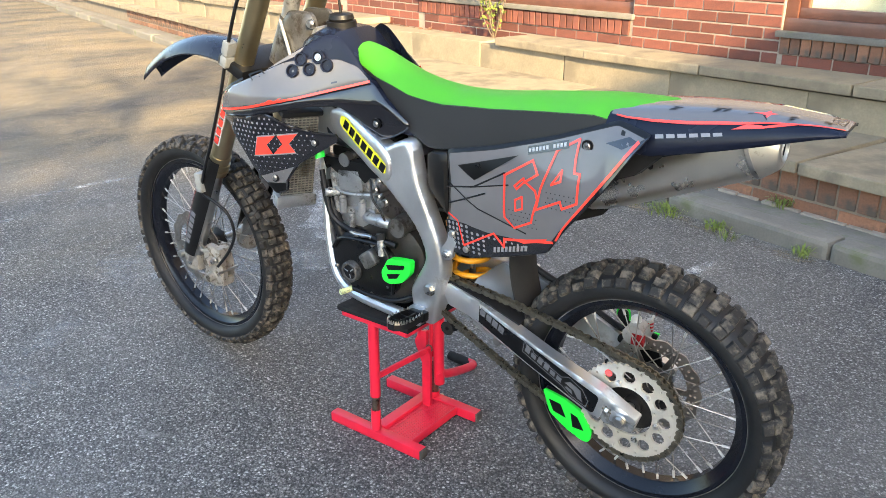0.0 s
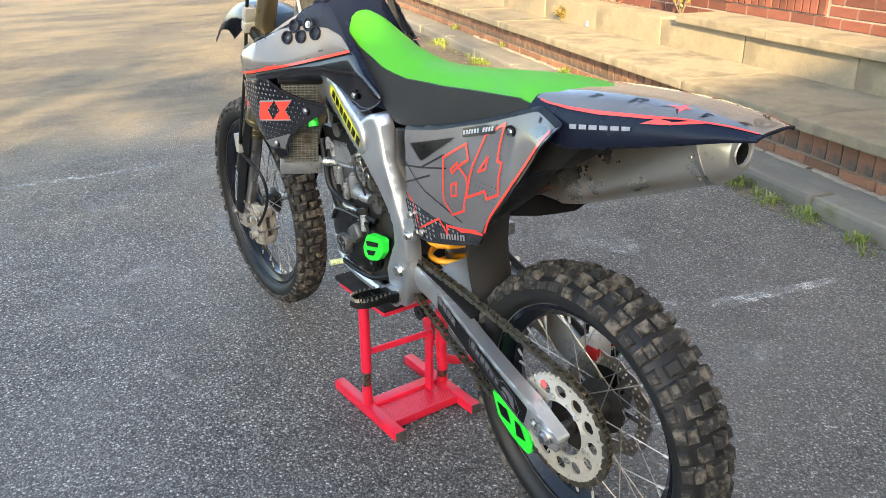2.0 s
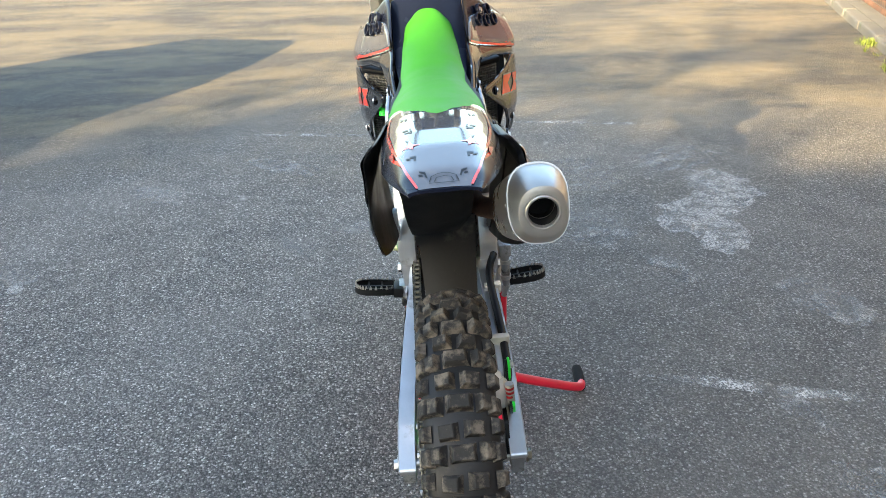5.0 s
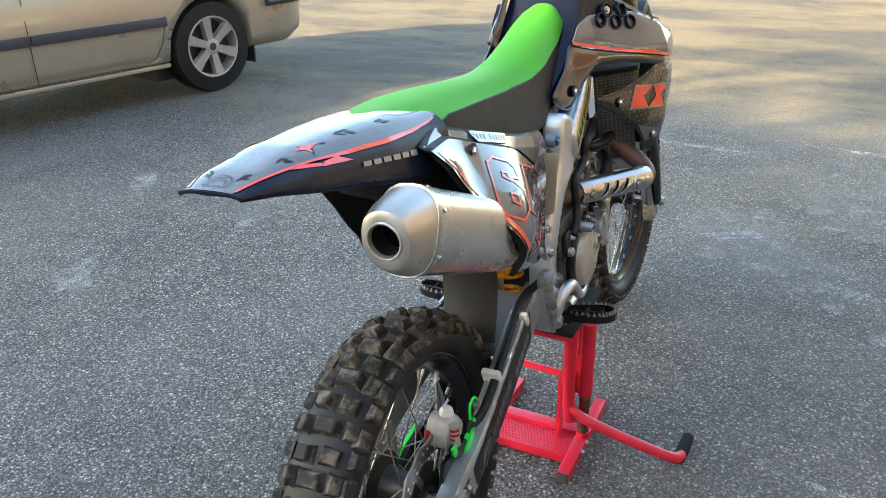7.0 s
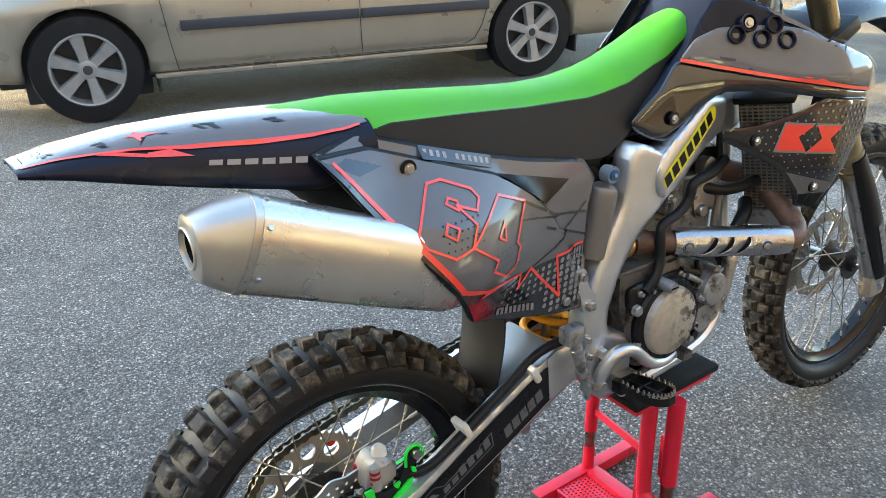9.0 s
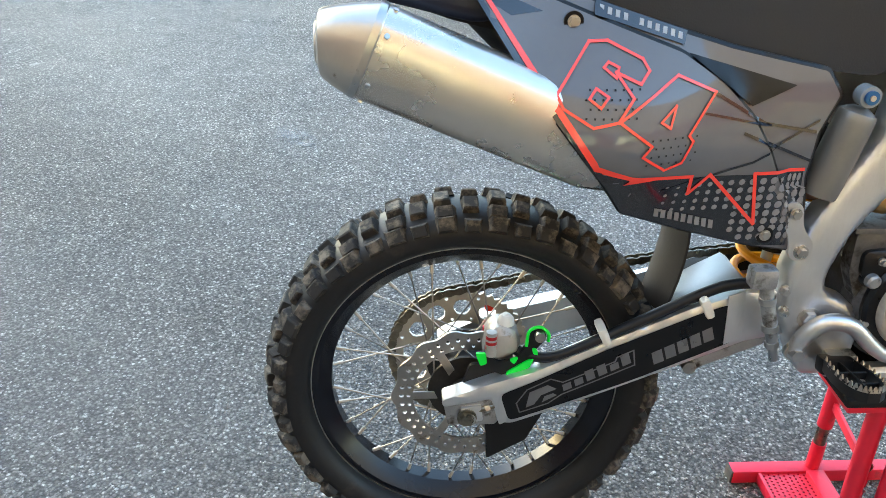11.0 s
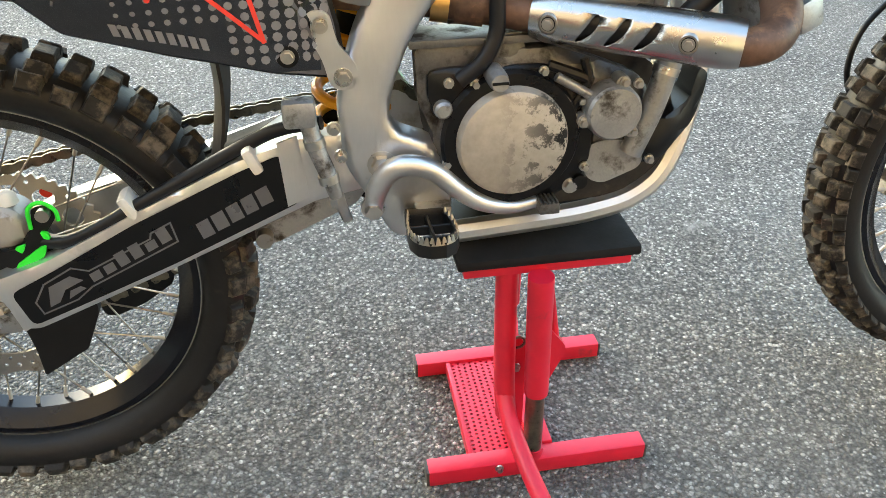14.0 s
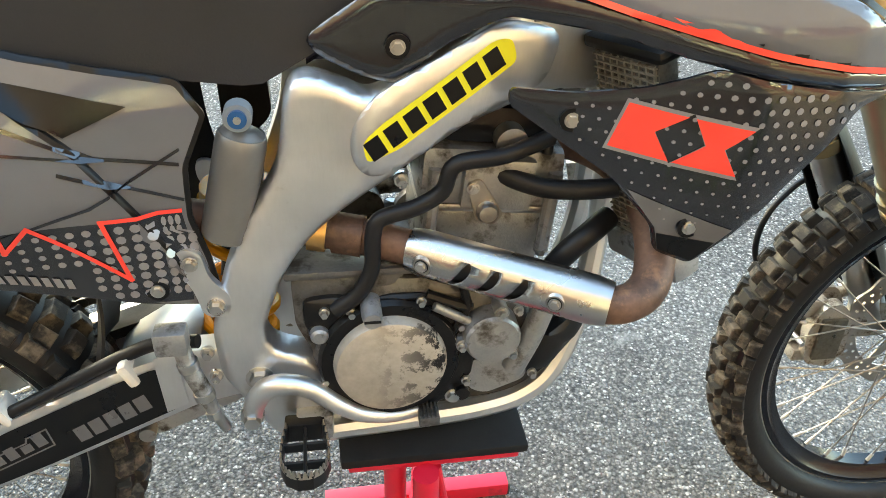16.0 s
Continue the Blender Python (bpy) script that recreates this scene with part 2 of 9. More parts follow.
BLACK_PLASTIC = surface("black_plastic", (0.006, 0.006, 0.0065), 0.40, var=0.25, scale=14, fine=300, bump=0.1, dirt=(0.06, 0.055, 0.05), dirt_from=0.70)
RADIATOR = surface("radiator_alloy", (0.30, 0.285, 0.25), 0.5, metal=0.7, var=0.25, scale=20, dirt=(0.10, 0.085, 0.065), dirt_from=0.52, dirt_scale=20)
NAVY_PLASTIC = surface("dark_glossy_plastic", (0.008, 0.0105, 0.022), 0.26, var=0.2, scale=8, fine=200, bump=0.03)
NAVY_PLASTIC.node_tree.nodes["Principled BSDF"].inputs["Specular IOR Level"].default_value = 0.22
GREY_GRAPHIC = surface("grey_vinyl", (0.118, 0.117, 0.124), 0.1, metal=0.0, var=0.08, scale=9, fine=300, bump=0.02, coat=0.9)
GREY_GRAPHIC.node_tree.nodes["Principled BSDF"].inputs["Specular IOR Level"].default_value = 0.15
DARK_GRAPHIC = surface("dark_vinyl", (0.009, 0.009, 0.012), 0.14, var=0.1, scale=9, fine=300, bump=0.02, coat=1.0)
BLACK_GRAPHIC = surface("black_vinyl", (0.0035, 0.0035, 0.004), 0.3, var=0.1, bump=0)
RED_GRAPHIC = surface("fluorescent_red_vinyl", (0.85, 0.055, 0.035), 0.2, var=0.05, bump=0, coat=0.8)
DOT_GREY = surface("dot_grey_vinyl", (0.21, 0.20, 0.205), 0.18, var=0.05, bump=0, coat=0.8)
ARM_GREY = surface("dim_grey_vinyl", (0.105, 0.105, 0.11), 0.3, var=0.1, bump=0)
WHITE_GRAPHIC = surface("pale_vinyl", (0.52, 0.53, 0.55), 0.25, var=0.1, bump=0)
SILVER_GRAPHIC = surface("silver_vinyl", (0.33, 0.34, 0.36), 0.3, var=0.1, bump=0)
YELLOW_GRAPHIC = surface("yellow_vinyl", (0.72, 0.68, 0.03), 0.35, var=0.05, bump=0)
SEAT_GREEN = surface("green_seat_vinyl", (0.062, 0.335, 0.010), 0.62, var=0.1, scale=10, fine=420, bump=0.25)
SEAT_BLACK = surface("black_seat_vinyl", (0.019, 0.0195, 0.021), 0.55, var=0.15, scale=8, fine=420, bump=0.25)
GREEN_PLASTIC = surface("neon_green_plastic", (0.02, 0.75, 0.045), 0.4, var=0.12, scale=20, fine=150, bump=0.1)
FRAME_ALU = surface("brushed_aluminium", (0.65, 0.66, 0.675), 0.37, metal=0.92, var=0.12, scale=10, fine=240, bump=0.16, stretch=(1, 1, 0.25), dirt=(0.34, 0.31, 0.27), dirt_from=0.62, dirt_scale=9)
CAST_ALU = surface("cast_aluminium", (0.35, 0.36, 0.37), 0.44, metal=0.78, var=0.22, scale=24, fine=300, bump=0.4, dirt=(0.085, 0.075, 0.062), dirt_from=0.53, dirt_scale=26)
OILY_CAST = surface("oily_cast_alloy", (0.115, 0.114, 0.112), 0.4, metal=0.6, var=0.3, scale=22, fine=260, bump=0.4, dirt=(0.035, 0.028, 0.022), dirt_from=0.50, dirt_scale=26)
TITANIUM = surface("brushed_titanium", (0.64, 0.61, 0.565), 0.28, metal=0.9, var=0.07, scale=9, fine=260, bump=0.08, stretch=(0.15, 1, 1), dirt=(0.42, 0.38, 0.33), dirt_from=0.80, dirt_scale=9)
SHIELD_METAL = surface("polished_shield", (0.50, 0.49, 0.48), 0.27, metal=1.0, var=0.08, scale=9, fine=260, bump=0.06, stretch=(0.15, 1, 1), dirt=(0.26, 0.23, 0.2), dirt_from=0.7, dirt_scale=24)
CALIPER_CAST = surface("grimy_caliper_cast", (0.42, 0.39, 0.34), 0.4, metal=0.6, var=0.25, scale=36, fine=260, bump=0.3, dirt=(0.12, 0.085, 0.05), dirt_from=0.52, dirt_scale=44)
END_CAP = surface("scuffed_end_cap", (0.52, 0.50, 0.46), 0.36, metal=0.85, var=0.1, scale=14, fine=120, bump=0.1, dirt=(0.22, 0.17, 0.12), dirt_from=0.63, dirt_scale=22)
STEEL = surface("steel", (0.52, 0.51, 0.49), 0.30, metal=1.0, var=0.12, scale=30, fine=220, bump=0.08, dirt=(0.2, 0.17, 0.14), dirt_from=0.62, dirt_scale=30)
DISC_STEEL = surface("disc_steel", (0.40, 0.375, 0.34), 0.36, metal=1.0, var=0.12, scale=30, fine=260, bump=0.1, dirt=(0.22, 0.16, 0.11), dirt_from=0.6, dirt_scale=40)
HEADER_PIPE = surface("heat_tinted_pipe", (0.135, 0.078, 0.055), 0.58, metal=0.45, var=0.6, scale=16, fine=140, bump=0.25, dirt=(0.30, 0.17, 0.10), dirt_from=0.56, dirt_scale=30)
BRONZE_BAND = surface("brass_band", (0.62, 0.37, 0.14), 0.35, metal=1.0, var=0.1)
CHAIN_STEEL = surface("oily_chain", (0.19, 0.17, 0.13), 0.30, metal=0.9, var=0.4, scale=60, fine=200, bump=0.2)
FORK_GOLD = surface("gold_anodised", (0.37, 0.315, 0.20), 0.30, metal=0.95, var=0.12, scale=9, fine=200, bump=0.05, stretch=(1, 1, 0.2))
SPRING_YELLOW = surface("yellow_spring_paint", (0.83, 0.36, 0.012), 0.38, var=0.12, scale=30, bump=0.05)
SHOCK_ALU = surface("machined_alloy", (0.27, 0.31, 0.345), 0.45, metal=0.4, var=0.12, scale=12, dirt=(0.28, 0.33, 0.38), dirt_from=0.6, dirt_scale=12)
ENGINE_BLACK = surface("black_engine_paint", (0.005, 0.005, 0.0055), 0.3, var=0.3, scale=25, fine=200, bump=0.3, dirt=(0.10, 0.088, 0.075), dirt_from=0.68, dirt_scale=28)
HOSE = surface("black_hose", (0.007, 0.0075, 0.009), 0.45, var=0.2, scale=20, bump=0.1)
CLAMP_GREY = surface("grey_nylon", (0.26, 0.26, 0.24), 0.5, var=0.2, scale=30, dirt=(0.14, 0.13, 0.11), dirt_from=0.6, dirt_scale=40)
CLIP_WHITE = surface("white_nylon", (0.62, 0.60, 0.55), 0.5, var=0.12, scale=20)
NIPPLE = surface("plated_nipple", (0.46, 0.45, 0.42), 0.45, metal=0.3, var=0.2, scale=40)
TOE_RUBBER = surface("pale_toe_rubber", (0.58, 0.62, 0.30), 0.5, var=0.25, scale=60, dirt=(0.12, 0.12, 0.08), dirt_from=0.55, dirt_scale=60)
RESERVOIR = surface("grey_reservoir", (0.21, 0.205, 0.195), 0.45, metal=0.6, var=0.12, scale=12, bump=0.1)
CALIPER_GREY = surface("pale_caliper", (0.38, 0.365, 0.34), 0.45, metal=0.35, var=0.15, scale=30, dirt=(0.2, 0.17, 0.14), dirt_from=0.62, dirt_scale=40)
RED_ANODISED = surface("red_anodised", (0.40, 0.015, 0.02), 0.3, metal=0.5, var=0.15)
BLUE_ANODISED = surface("blue_anodised", (0.04, 0.14, 0.36), 0.3, metal=0.7, var=0.1)
SCRAPED = scraped_cover()
GRIMY_CASE = surface("grimy_black_case", (0.030, 0.027, 0.024), 0.42, metal=0.35, var=0.5, scale=30, fine=160, bump=0.3, dirt=(0.10, 0.085, 0.065), dirt_from=0.6, dirt_scale=24)
# black for the exhaust's soot, and for shade painted in small recesses
SOOT_AND_SHADE = surface("soot_and_shade", (0.004, 0.004, 0.004), 0.95, var=0.3, bump=0)
SPROCKET_ALU = surface("bright_alloy", (0.56, 0.52, 0.44), 0.36, metal=0.5, var=0.1, scale=30, fine=240, bump=0.05, dirt=(0.25, 0.2, 0.14), dirt_from=0.64, dirt_scale=40)
CAR_PAINT = surface("beige_metallic_paint", (0.40, 0.352, 0.27), 0.30, metal=0.45, var=0.05, scale=4, fine=500, bump=0.02, coat=0.7, dirt=(0.30, 0.26, 0.20), dirt_from=0.72, dirt_scale=3)
CAR_TRIM = surface("dark_trim", (0.04, 0.043, 0.05), 0.5, var=0.15, scale=8)
CAR_GLASS = surface("tinted_glass", (0.02, 0.024, 0.026), 0.05, var=0.0, bump=0)
ALLOY_SILVER = surface("painted_alloy_wheel", (0.38, 0.37, 0.35), 0.38, metal=0.4, var=0.12, scale=14, dirt=(0.2, 0.17, 0.13), dirt_from=0.66, dirt_scale=14)


# ---- mesh tools ----
def part(name, bm, mat, parent=None, label="", sharp=34.0, smooth=True):
    """Links a bmesh as one mesh object, under a thing or a part where one is given."""
    me = bpy.data.meshes.new(name)
    bmesh.ops.recalc_face_normals(bm, faces=bm.faces[:])
    if smooth:
        for f in bm.faces:
            f.smooth = True
        for e in bm.edges:
            if len(e.link_faces) == 2 and e.calc_face_angle(0.0) > radians(sharp):
                e.smooth = False
    bm.to_mesh(me)
    bm.free()
    me.materials.append(mat)
    ob = new(name, me)
    if parent is not None:
        ob.parent = parent
    if label:
        tagged(ob, label)
    return ob


def mesh_of(name, bm, mat):
    """A mesh alone, for pieces that share it."""
    me = bpy.data.meshes.new(name)
    bm.to_mesh(me)
    bm.free()
    me.materials.append(mat)
    return me


def shared(name, me, parent, m):
    """One more object on a mesh that exists already."""
    ob = new(name, me)
    ob.parent = parent
    ob.matrix_local = m
    return ob


def thing(name, m, label, category, group="", kind=""):
    ob = new(name)
    ob.empty_display_size = 0.1
    ob.matrix_world = m
    return tagged(ob, label, category, group, kind)


def box(x0, x1, y0, y1, z0, z1, bevel=0.0, m=None, bm=None, seg=2):
    bm = bm or bmesh.new()
    vs = [bm.verts.new((x, y, z)) for x in (x0, x1) for y in (y0, y1) for z in (z0, z1)]
    fs = [bm.faces.new([vs[i] for i in q]) for q in ((0, 1, 3, 2), (4, 6, 7, 5), (0, 4, 5, 1), (2, 3, 7, 6), (0, 2, 6, 4), (1, 5, 7, 3))]
    if bevel:
        es = list({e for f in fs for e in f.edges})
        vs = list({v for f in bmesh.ops.bevel(bm, geom=es, offset=bevel, segments=seg, profile=0.6, affect="EDGES")["faces"] for v in f.verts} | {v for v in vs if v.is_valid})
    if m is not None:
        bmesh.ops.transform(bm, matrix=m, verts=vs)
    return bm


def frame_of(d):
    d = Vector(d).normalized()
    side = d.cross(Vector((0, 0, 1)))
    if side.length < 1e-3:
        side = d.cross(Vector((0, 1, 0)))
    side.normalize()
    return side, side.cross(d).normalized()


def skin(rings, bm=None, caps=True, closed=False):
    """Joins rings of equal count, each a list of places, into one surface."""
    bm = bm or bmesh.new()
    vs = [[bm.verts.new(p) for p in r] for r in rings]
    n = len(vs[0])
    pairs = list(zip(vs, vs[1:])) + ([(vs[-1], vs[0])] if closed else [])
    for a, b in pairs:
        for i in range(n):
            bm.faces.new((a[i], a[(i + 1) % n], b[(i + 1) % n], b[i]))
    if caps and not closed:
        bm.faces.new(vs[0][::-1])
        bm.faces.new(vs[-1])
    return bm


def smooth_path(pts, n=6):
    pts = [Vector(p) for p in pts]
    ext = [2 * pts[0] - pts[1]] + pts + [2 * pts[-1] - pts[-2]]
    out = []
    for i in range(1, len(ext) - 2):
        a, b, c, d = ext[i - 1:i + 3]
        for k in range(n):
            s = k / n
            out.append(0.5 * (2 * b + (c - a) * s + (2 * a - 5 * b + 4 * c - d) * s * s + (3 * b - a - 3 * c + d) * s ** 3))
    return out + [pts[-1]]


def tube(pts, r, seg=12, n=6, bm=None, caps=True, flat=1.0):
    """A round pipe along a smooth path; r is a radius, or one for each of the given places."""
    path = smooth_path(pts, n) if n > 1 else [Vector(p) for p in pts]
    rs = r if isinstance(r, (list, tuple)) else [r] * len(pts)
    rad = np.interp(np.linspace(0, len(rs) - 1, len(path)), range(len(rs)), rs)
    rings, side = [], None
    for i, p in enumerate(path):
        d = (path[min(i + 1, len(path) - 1)] - path[max(i - 1, 0)]).normalized()
        if side is None:
            side, up = frame_of(d)
        else:
            side = (side - d * side.dot(d)).normalized()
            up = side.cross(d)
        rings.append([p + float(rad[i]) * (math.cos(a) * side + flat * math.sin(a) * up) for a in (k * math.tau / seg for k in range(seg))])
    return skin(rings, bm, caps)


def rod(p0, p1, r, r1=None, seg=12, bm=None):
    p0, p1 = Vector(p0), Vector(p1)
    s, u = frame_of(p1 - p0)
    ring = lambda p, q: [p + q * (math.cos(a) * s + math.sin(a) * u) for a in (k * math.tau / seg for k in range(seg))]  # noqa: E731
    return skin([ring(p0, r), ring(p1, r if r1 is None else r1)], bm)


def lathe(profile, centre, seg=48, axis="y", bm=None, closed=True):
    """Turns a profile of (radius, along) pairs round an axis through a centre."""
    bm = bm or bmesh.new()
    c = Vector(centre)
    rings = []
    for k in range(seg):
        a = k * math.tau / seg
        ca, sa = math.cos(a), math.sin(a)
        if axis == "y":
            rings.append([c + Vector((r * ca, h, r * sa)) for r, h in profile])
        elif axis == "z":
            rings.append([c + Vector((r * ca, r * sa, h)) for r, h in profile])
        else:
            rings.append([c + Vector((h, r * ca, r * sa)) for r, h in profile])
    vs = [[bm.verts.new(p) for p in r] for r in rings]
    n = len(profile)
    for i in range(seg):
        a, b = vs[i], vs[(i + 1) % seg]
        for k in range(n if closed else n - 1):
            bm.faces.new((a[k], a[(k + 1) % n], b[(k + 1) % n], b[k]))
    return bm


def bolt(p, n, r, h, bm=None):
    """A hexagon head with a flange."""
    p, n = Vector(p), Vector(n).normalized()
    bm = rod(p, p + n * h * 0.35, r * 1.35, seg=14, bm=bm)
    return rod(p + n * h * 0.3, p + n * h, r, r * 0.92, seg=6, bm=bm)


def inside_gap(p, poly):
    """Distance of a plan point from the outline of a polygon."""
    best = 9.0
    for a, b in zip(poly, poly[1:] + poly[:1]):
        ax, az, bx, bz = a[0], a[1], b[0], b[1]
        dx, dz = bx - ax, bz - az
        s = max(0, min(1, ((p[0] - ax) * dx + (p[1] - az) * dz) / (dx * dx + dz * dz + 1e-12)))
        best = min(best, math.hypot(p[0] - ax - s * dx, p[1] - az - s * dz))
    return best


def within(p, poly):
    odd = False
    for (ax, az), (bx, bz) in zip(poly, poly[1:] + poly[:1]):
        if (az > p[1]) != (bz > p[1]) and p[0] < ax + (p[1] - az) / (bz - az) * (bx - ax):
            odd = not odd
    return odd


def carve(ob, cutter):
    """Cuts one mesh out of another for good, and drops the cutter."""
    mod = ob.modifiers.new("cut", "BOOLEAN")
    mod.operation, mod.solver, mod.object = "DIFFERENCE", "EXACT", cutter
    bpy.context.view_layer.update()
    ob.data = bpy.data.meshes.new_from_object(ob.evaluated_get(bpy.context.evaluated_depsgraph_get()))
    ob.modifiers.clear()
    bpy.data.objects.remove(cutter)


def rounded(poly, r, n=3):
    """The same outline with its corners rounded."""
    out = []
    k = len(poly)
    for i in range(k):
        a, b, c = (Vector(poly[(i + j) % k]) for j in (-1, 0, 1))
        r1, r2 = min(r, (a - b).length * 0.45), min(r, (c - b).length * 0.45)
        p, q = b + (a - b).normalized() * r1, b + (c - b).normalized() * r2
        for j in range(n + 1):
            s = j / n
            v = (1 - s) ** 2 * p + 2 * s * (1 - s) * b + s * s * q
            out.append((v.x, v.y))
    return out


def sheet(poly, depth, side=1, thick=0.003, pillow=0.0, edge=0.012, grid=0.02, lift=0.0, bm=None):
    """A panel that stands on the outline poly in (x, z), follows the depth y = side * depth(x, z), and has thickness.
    pillow: how far its rim falls back."""
    own = bmesh.new()
    own.faces.new([own.verts.new((x, 0, z)) for x, z in poly])
    if grid:
        xs, zs = [p[0] for p in poly], [p[1] for p in poly]
        for axis, lo, hi in (((1, 0, 0), min(xs), max(xs)), ((0, 0, 1), min(zs), max(zs))):
            k = math.floor(lo / grid) + 1
            while k * grid < hi:
                bmesh.ops.bisect_plane(own, geom=own.verts[:] + own.edges[:] + own.faces[:], dist=1e-5,
                                       plane_co=[k * grid * v for v in axis], plane_no=axis)
                k += 1
    fall = {}
    for v in own.verts:
        x, z = v.co.x, v.co.z
        f = 0.0
        if pillow:
            g = inside_gap((x, z), poly)
            if g < edge:
                f = pillow * (1 - math.sqrt(max(0, 1 - (1 - g / edge) ** 2)))
        fall[v] = (x, z, depth(x, z) - f + lift)
    out = bm or bmesh.new()
    front = {v: out.verts.new((x, side * y, z)) for v, (x, z, y) in fall.items()}
    if not thick:
        for f in own.faces:
            out.faces.new([front[v] for v in f.verts])
        own.free()
        return out
    back = {v: out.verts.new((x, side * (depth(x, z) + lift - thick), z)) for v, (x, z, y) in fall.items()}
    for f in own.faces:
        out.faces.new([front[v] for v in f.verts])
        out.faces.new([back[v] for v in reversed(f.verts)])
    for e in own.edges:
        if len(e.link_faces) == 1:
            a, b = e.verts
            out.faces.new((front[a], front[b], back[b], back[a]))
    own.free()
    return out


def shrink(poly, d):
    """The same outline drawn in by d."""
    area = sum(a[0] * b[1] - b[0] * a[1] for a, b in zip(poly, poly[1:] + poly[:1]))
    sg = 1 if area > 0 else -1
    out = []
    for i in range(len(poly)):
        a, b, c = (Vector(poly[(i + j) % len(poly)]) for j in (-1, 0, 1))
        n1, n2 = (Vector((-(q - p).y, (q - p).x)).normalized() * sg for p, q in ((a, b), (b, c)))
        n = (n1 + n2)
        n = n / max(0.6, n.length ** 2 / 2)
        out.append(tuple(b + n * d))
    return out


def ribbon(pts, w, closed=False):
    """The outline of a line of width w drawn through points in (x, z): quads, one for each stretch."""
    out = []
    k = len(pts)
    for i in range(k if closed else k - 1):
        a, b = Vector(pts[i]), Vector(pts[(i + 1) % k])
        d = (b - a).normalized()
        n = Vector((-d.y, d.x)) * w / 2
        e = d * w * 0.45
        out.append([tuple(a - e + n), tuple(a - e - n), tuple(b + e - n), tuple(b + e + n)])
    return out


def decal(name, polys, depth, side, mat, parent, lift=0.0011, label="", grid=0.02):
    """Stickers: outlines laid on a panel's own surface."""
    bm = bmesh.new()
    for i, p in enumerate(polys):
        sheet(p, depth, side, thick=0, grid=grid, lift=lift + 0.00004 * (i % 5), bm=bm)
    return part(name, bm, mat, parent, label)


# ---- ground, walls and house ----
bm = bmesh.new()
bm.faces.new([bm.verts.new(p) for p in ((-300, -300, 0), (300, -300, 0), (300, 300, 0), (-300, 300, 0))])
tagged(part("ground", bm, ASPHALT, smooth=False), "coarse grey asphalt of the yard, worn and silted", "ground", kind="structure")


def blotch(name, pts, mat, label, seed):
    """Flat irregular patches on the asphalt, each one an object."""
    rng = random.Random(seed)
    for i, (x, y, a, b, turn) in enumerate(pts):
        bm = bmesh.new()
        ring = []
        for k in range(22):
            g = k * math.tau / 22
            q = 1 + rng.uniform(-0.22, 0.22)
            u, v = a * q * math.cos(g), b * q * math.sin(g)
            ring.append(bm.verts.new((x + u * math.cos(turn) - v * math.sin(turn), y + u * math.sin(turn) + v * math.cos(turn), 0.002 + 0.0004 * i)))
        bm.faces.new(ring)
        tagged(part(name, bm, mat, smooth=False), label, "road marking", kind="structure")


blotch("worn_line", [(0.52, -1.50, 0.30, 0.035, 1.30), (0.75, -0.90, 0.30, 0.03, 1.3), (3.6, 0.45, 0.75, 0.03, 1.45), (3.75, -0.9, 0.5, 0.03, 1.4)], LINE_PAINT, "worn remains of a white bay line", 3)
blotch("pale_patch", [(2.35, -0.35, 0.32, 0.22, 0.3), (2.0, -0.62, 0.25, 0.16, 1.0), (2.75, -0.75, 0.3, 0.2, 0.2), (0.30, -1.05, 0.12, 0.07, 0.9),
                      (0.62, -0.98, 0.10, 0.05, 0.2), (1.9, 0.60, 0.12, 0.05, 0.5), (2.1, 0.33, 0.16, 0.06, 2.0), (1.7, 1.7, 0.12, 0.07, 1.0),
                      (0.9, 1.9, 0.16, 0.08, 0.4), (-0.5, 2.0, 0.15, 0.06, 2.2), (3.0, 0.25, 0.22, 0.08, 0.2), (1.25, -1.35, 0.2, 0.1, 0.4),
                      (2.6, 1.4, 0.2, 0.09, 0.8), (1.55, -0.9, 0.14, 0.08, 0.4), (2.95, -1.35, 0.3, 0.16, -0.9), (3.0, 0.84, 0.25, 0.1, 0.9)], PALE_PATCH, "pale scuffed patch on the asphalt", 5)

blotch("pale_patch", [(2.18, -1.22, 0.34, 0.17, -0.7), (2.50, -1.42, 0.26, 0.15, 0.2), (1.86, -1.22, 0.20, 0.09, -0.5), (2.33, -0.32, 0.13, 0.045, -1.1), (0.88, 1.857, 0.13, 0.04, 0.9), (1.82, 2.45, 0.14, 0.06, 0.6), (1.58, 1.643, 0.06, 0.03, 0.4)], SCUFF, "flaky pale patch on the asphalt", 8)

SILT = worn_paint("gutter_silt", (0.26, 0.21, 0.14), 0.42)
WALLS = Matrix.Translation((0, -2.1, 0)) @ Matrix.Rotation(radians(-18.0), 4, "Z")  # x along the walls, -y towards the house


def at_wall(u0, u1, v0, v1, z0, z1, bevel=0.0, bm=None):
    return box(u0, u1, -v1, -v0, z0, z1, bevel, bm=bm)


def stones(name, u0, u1, length, v0, v1, z0, z1, mat, bevel, label, category, seed, joint=0.008, grow=0.006, base=None):
    """A run of stones laid end to end, each a piece of its own."""
    rng = random.Random(seed)
    root = thing(name, base or WALLS, label, category, kind="structure")
    data = mesh_of("stone", at_wall(-length / 2 + joint / 2, length / 2 - joint / 2, v0, v1, z0, z1, bevel), mat)
    u = u0
    while u < u1:
        shared("stone", data, root, pose(u + length / 2, rng.uniform(-grow, grow), rng.uniform(-grow, grow) * 0.6, rng.uniform(-0.5, 0.5), rng.uniform(-0.25, 0.25), rng.uniform(-0.25, 0.25)))
        u += length
    return root


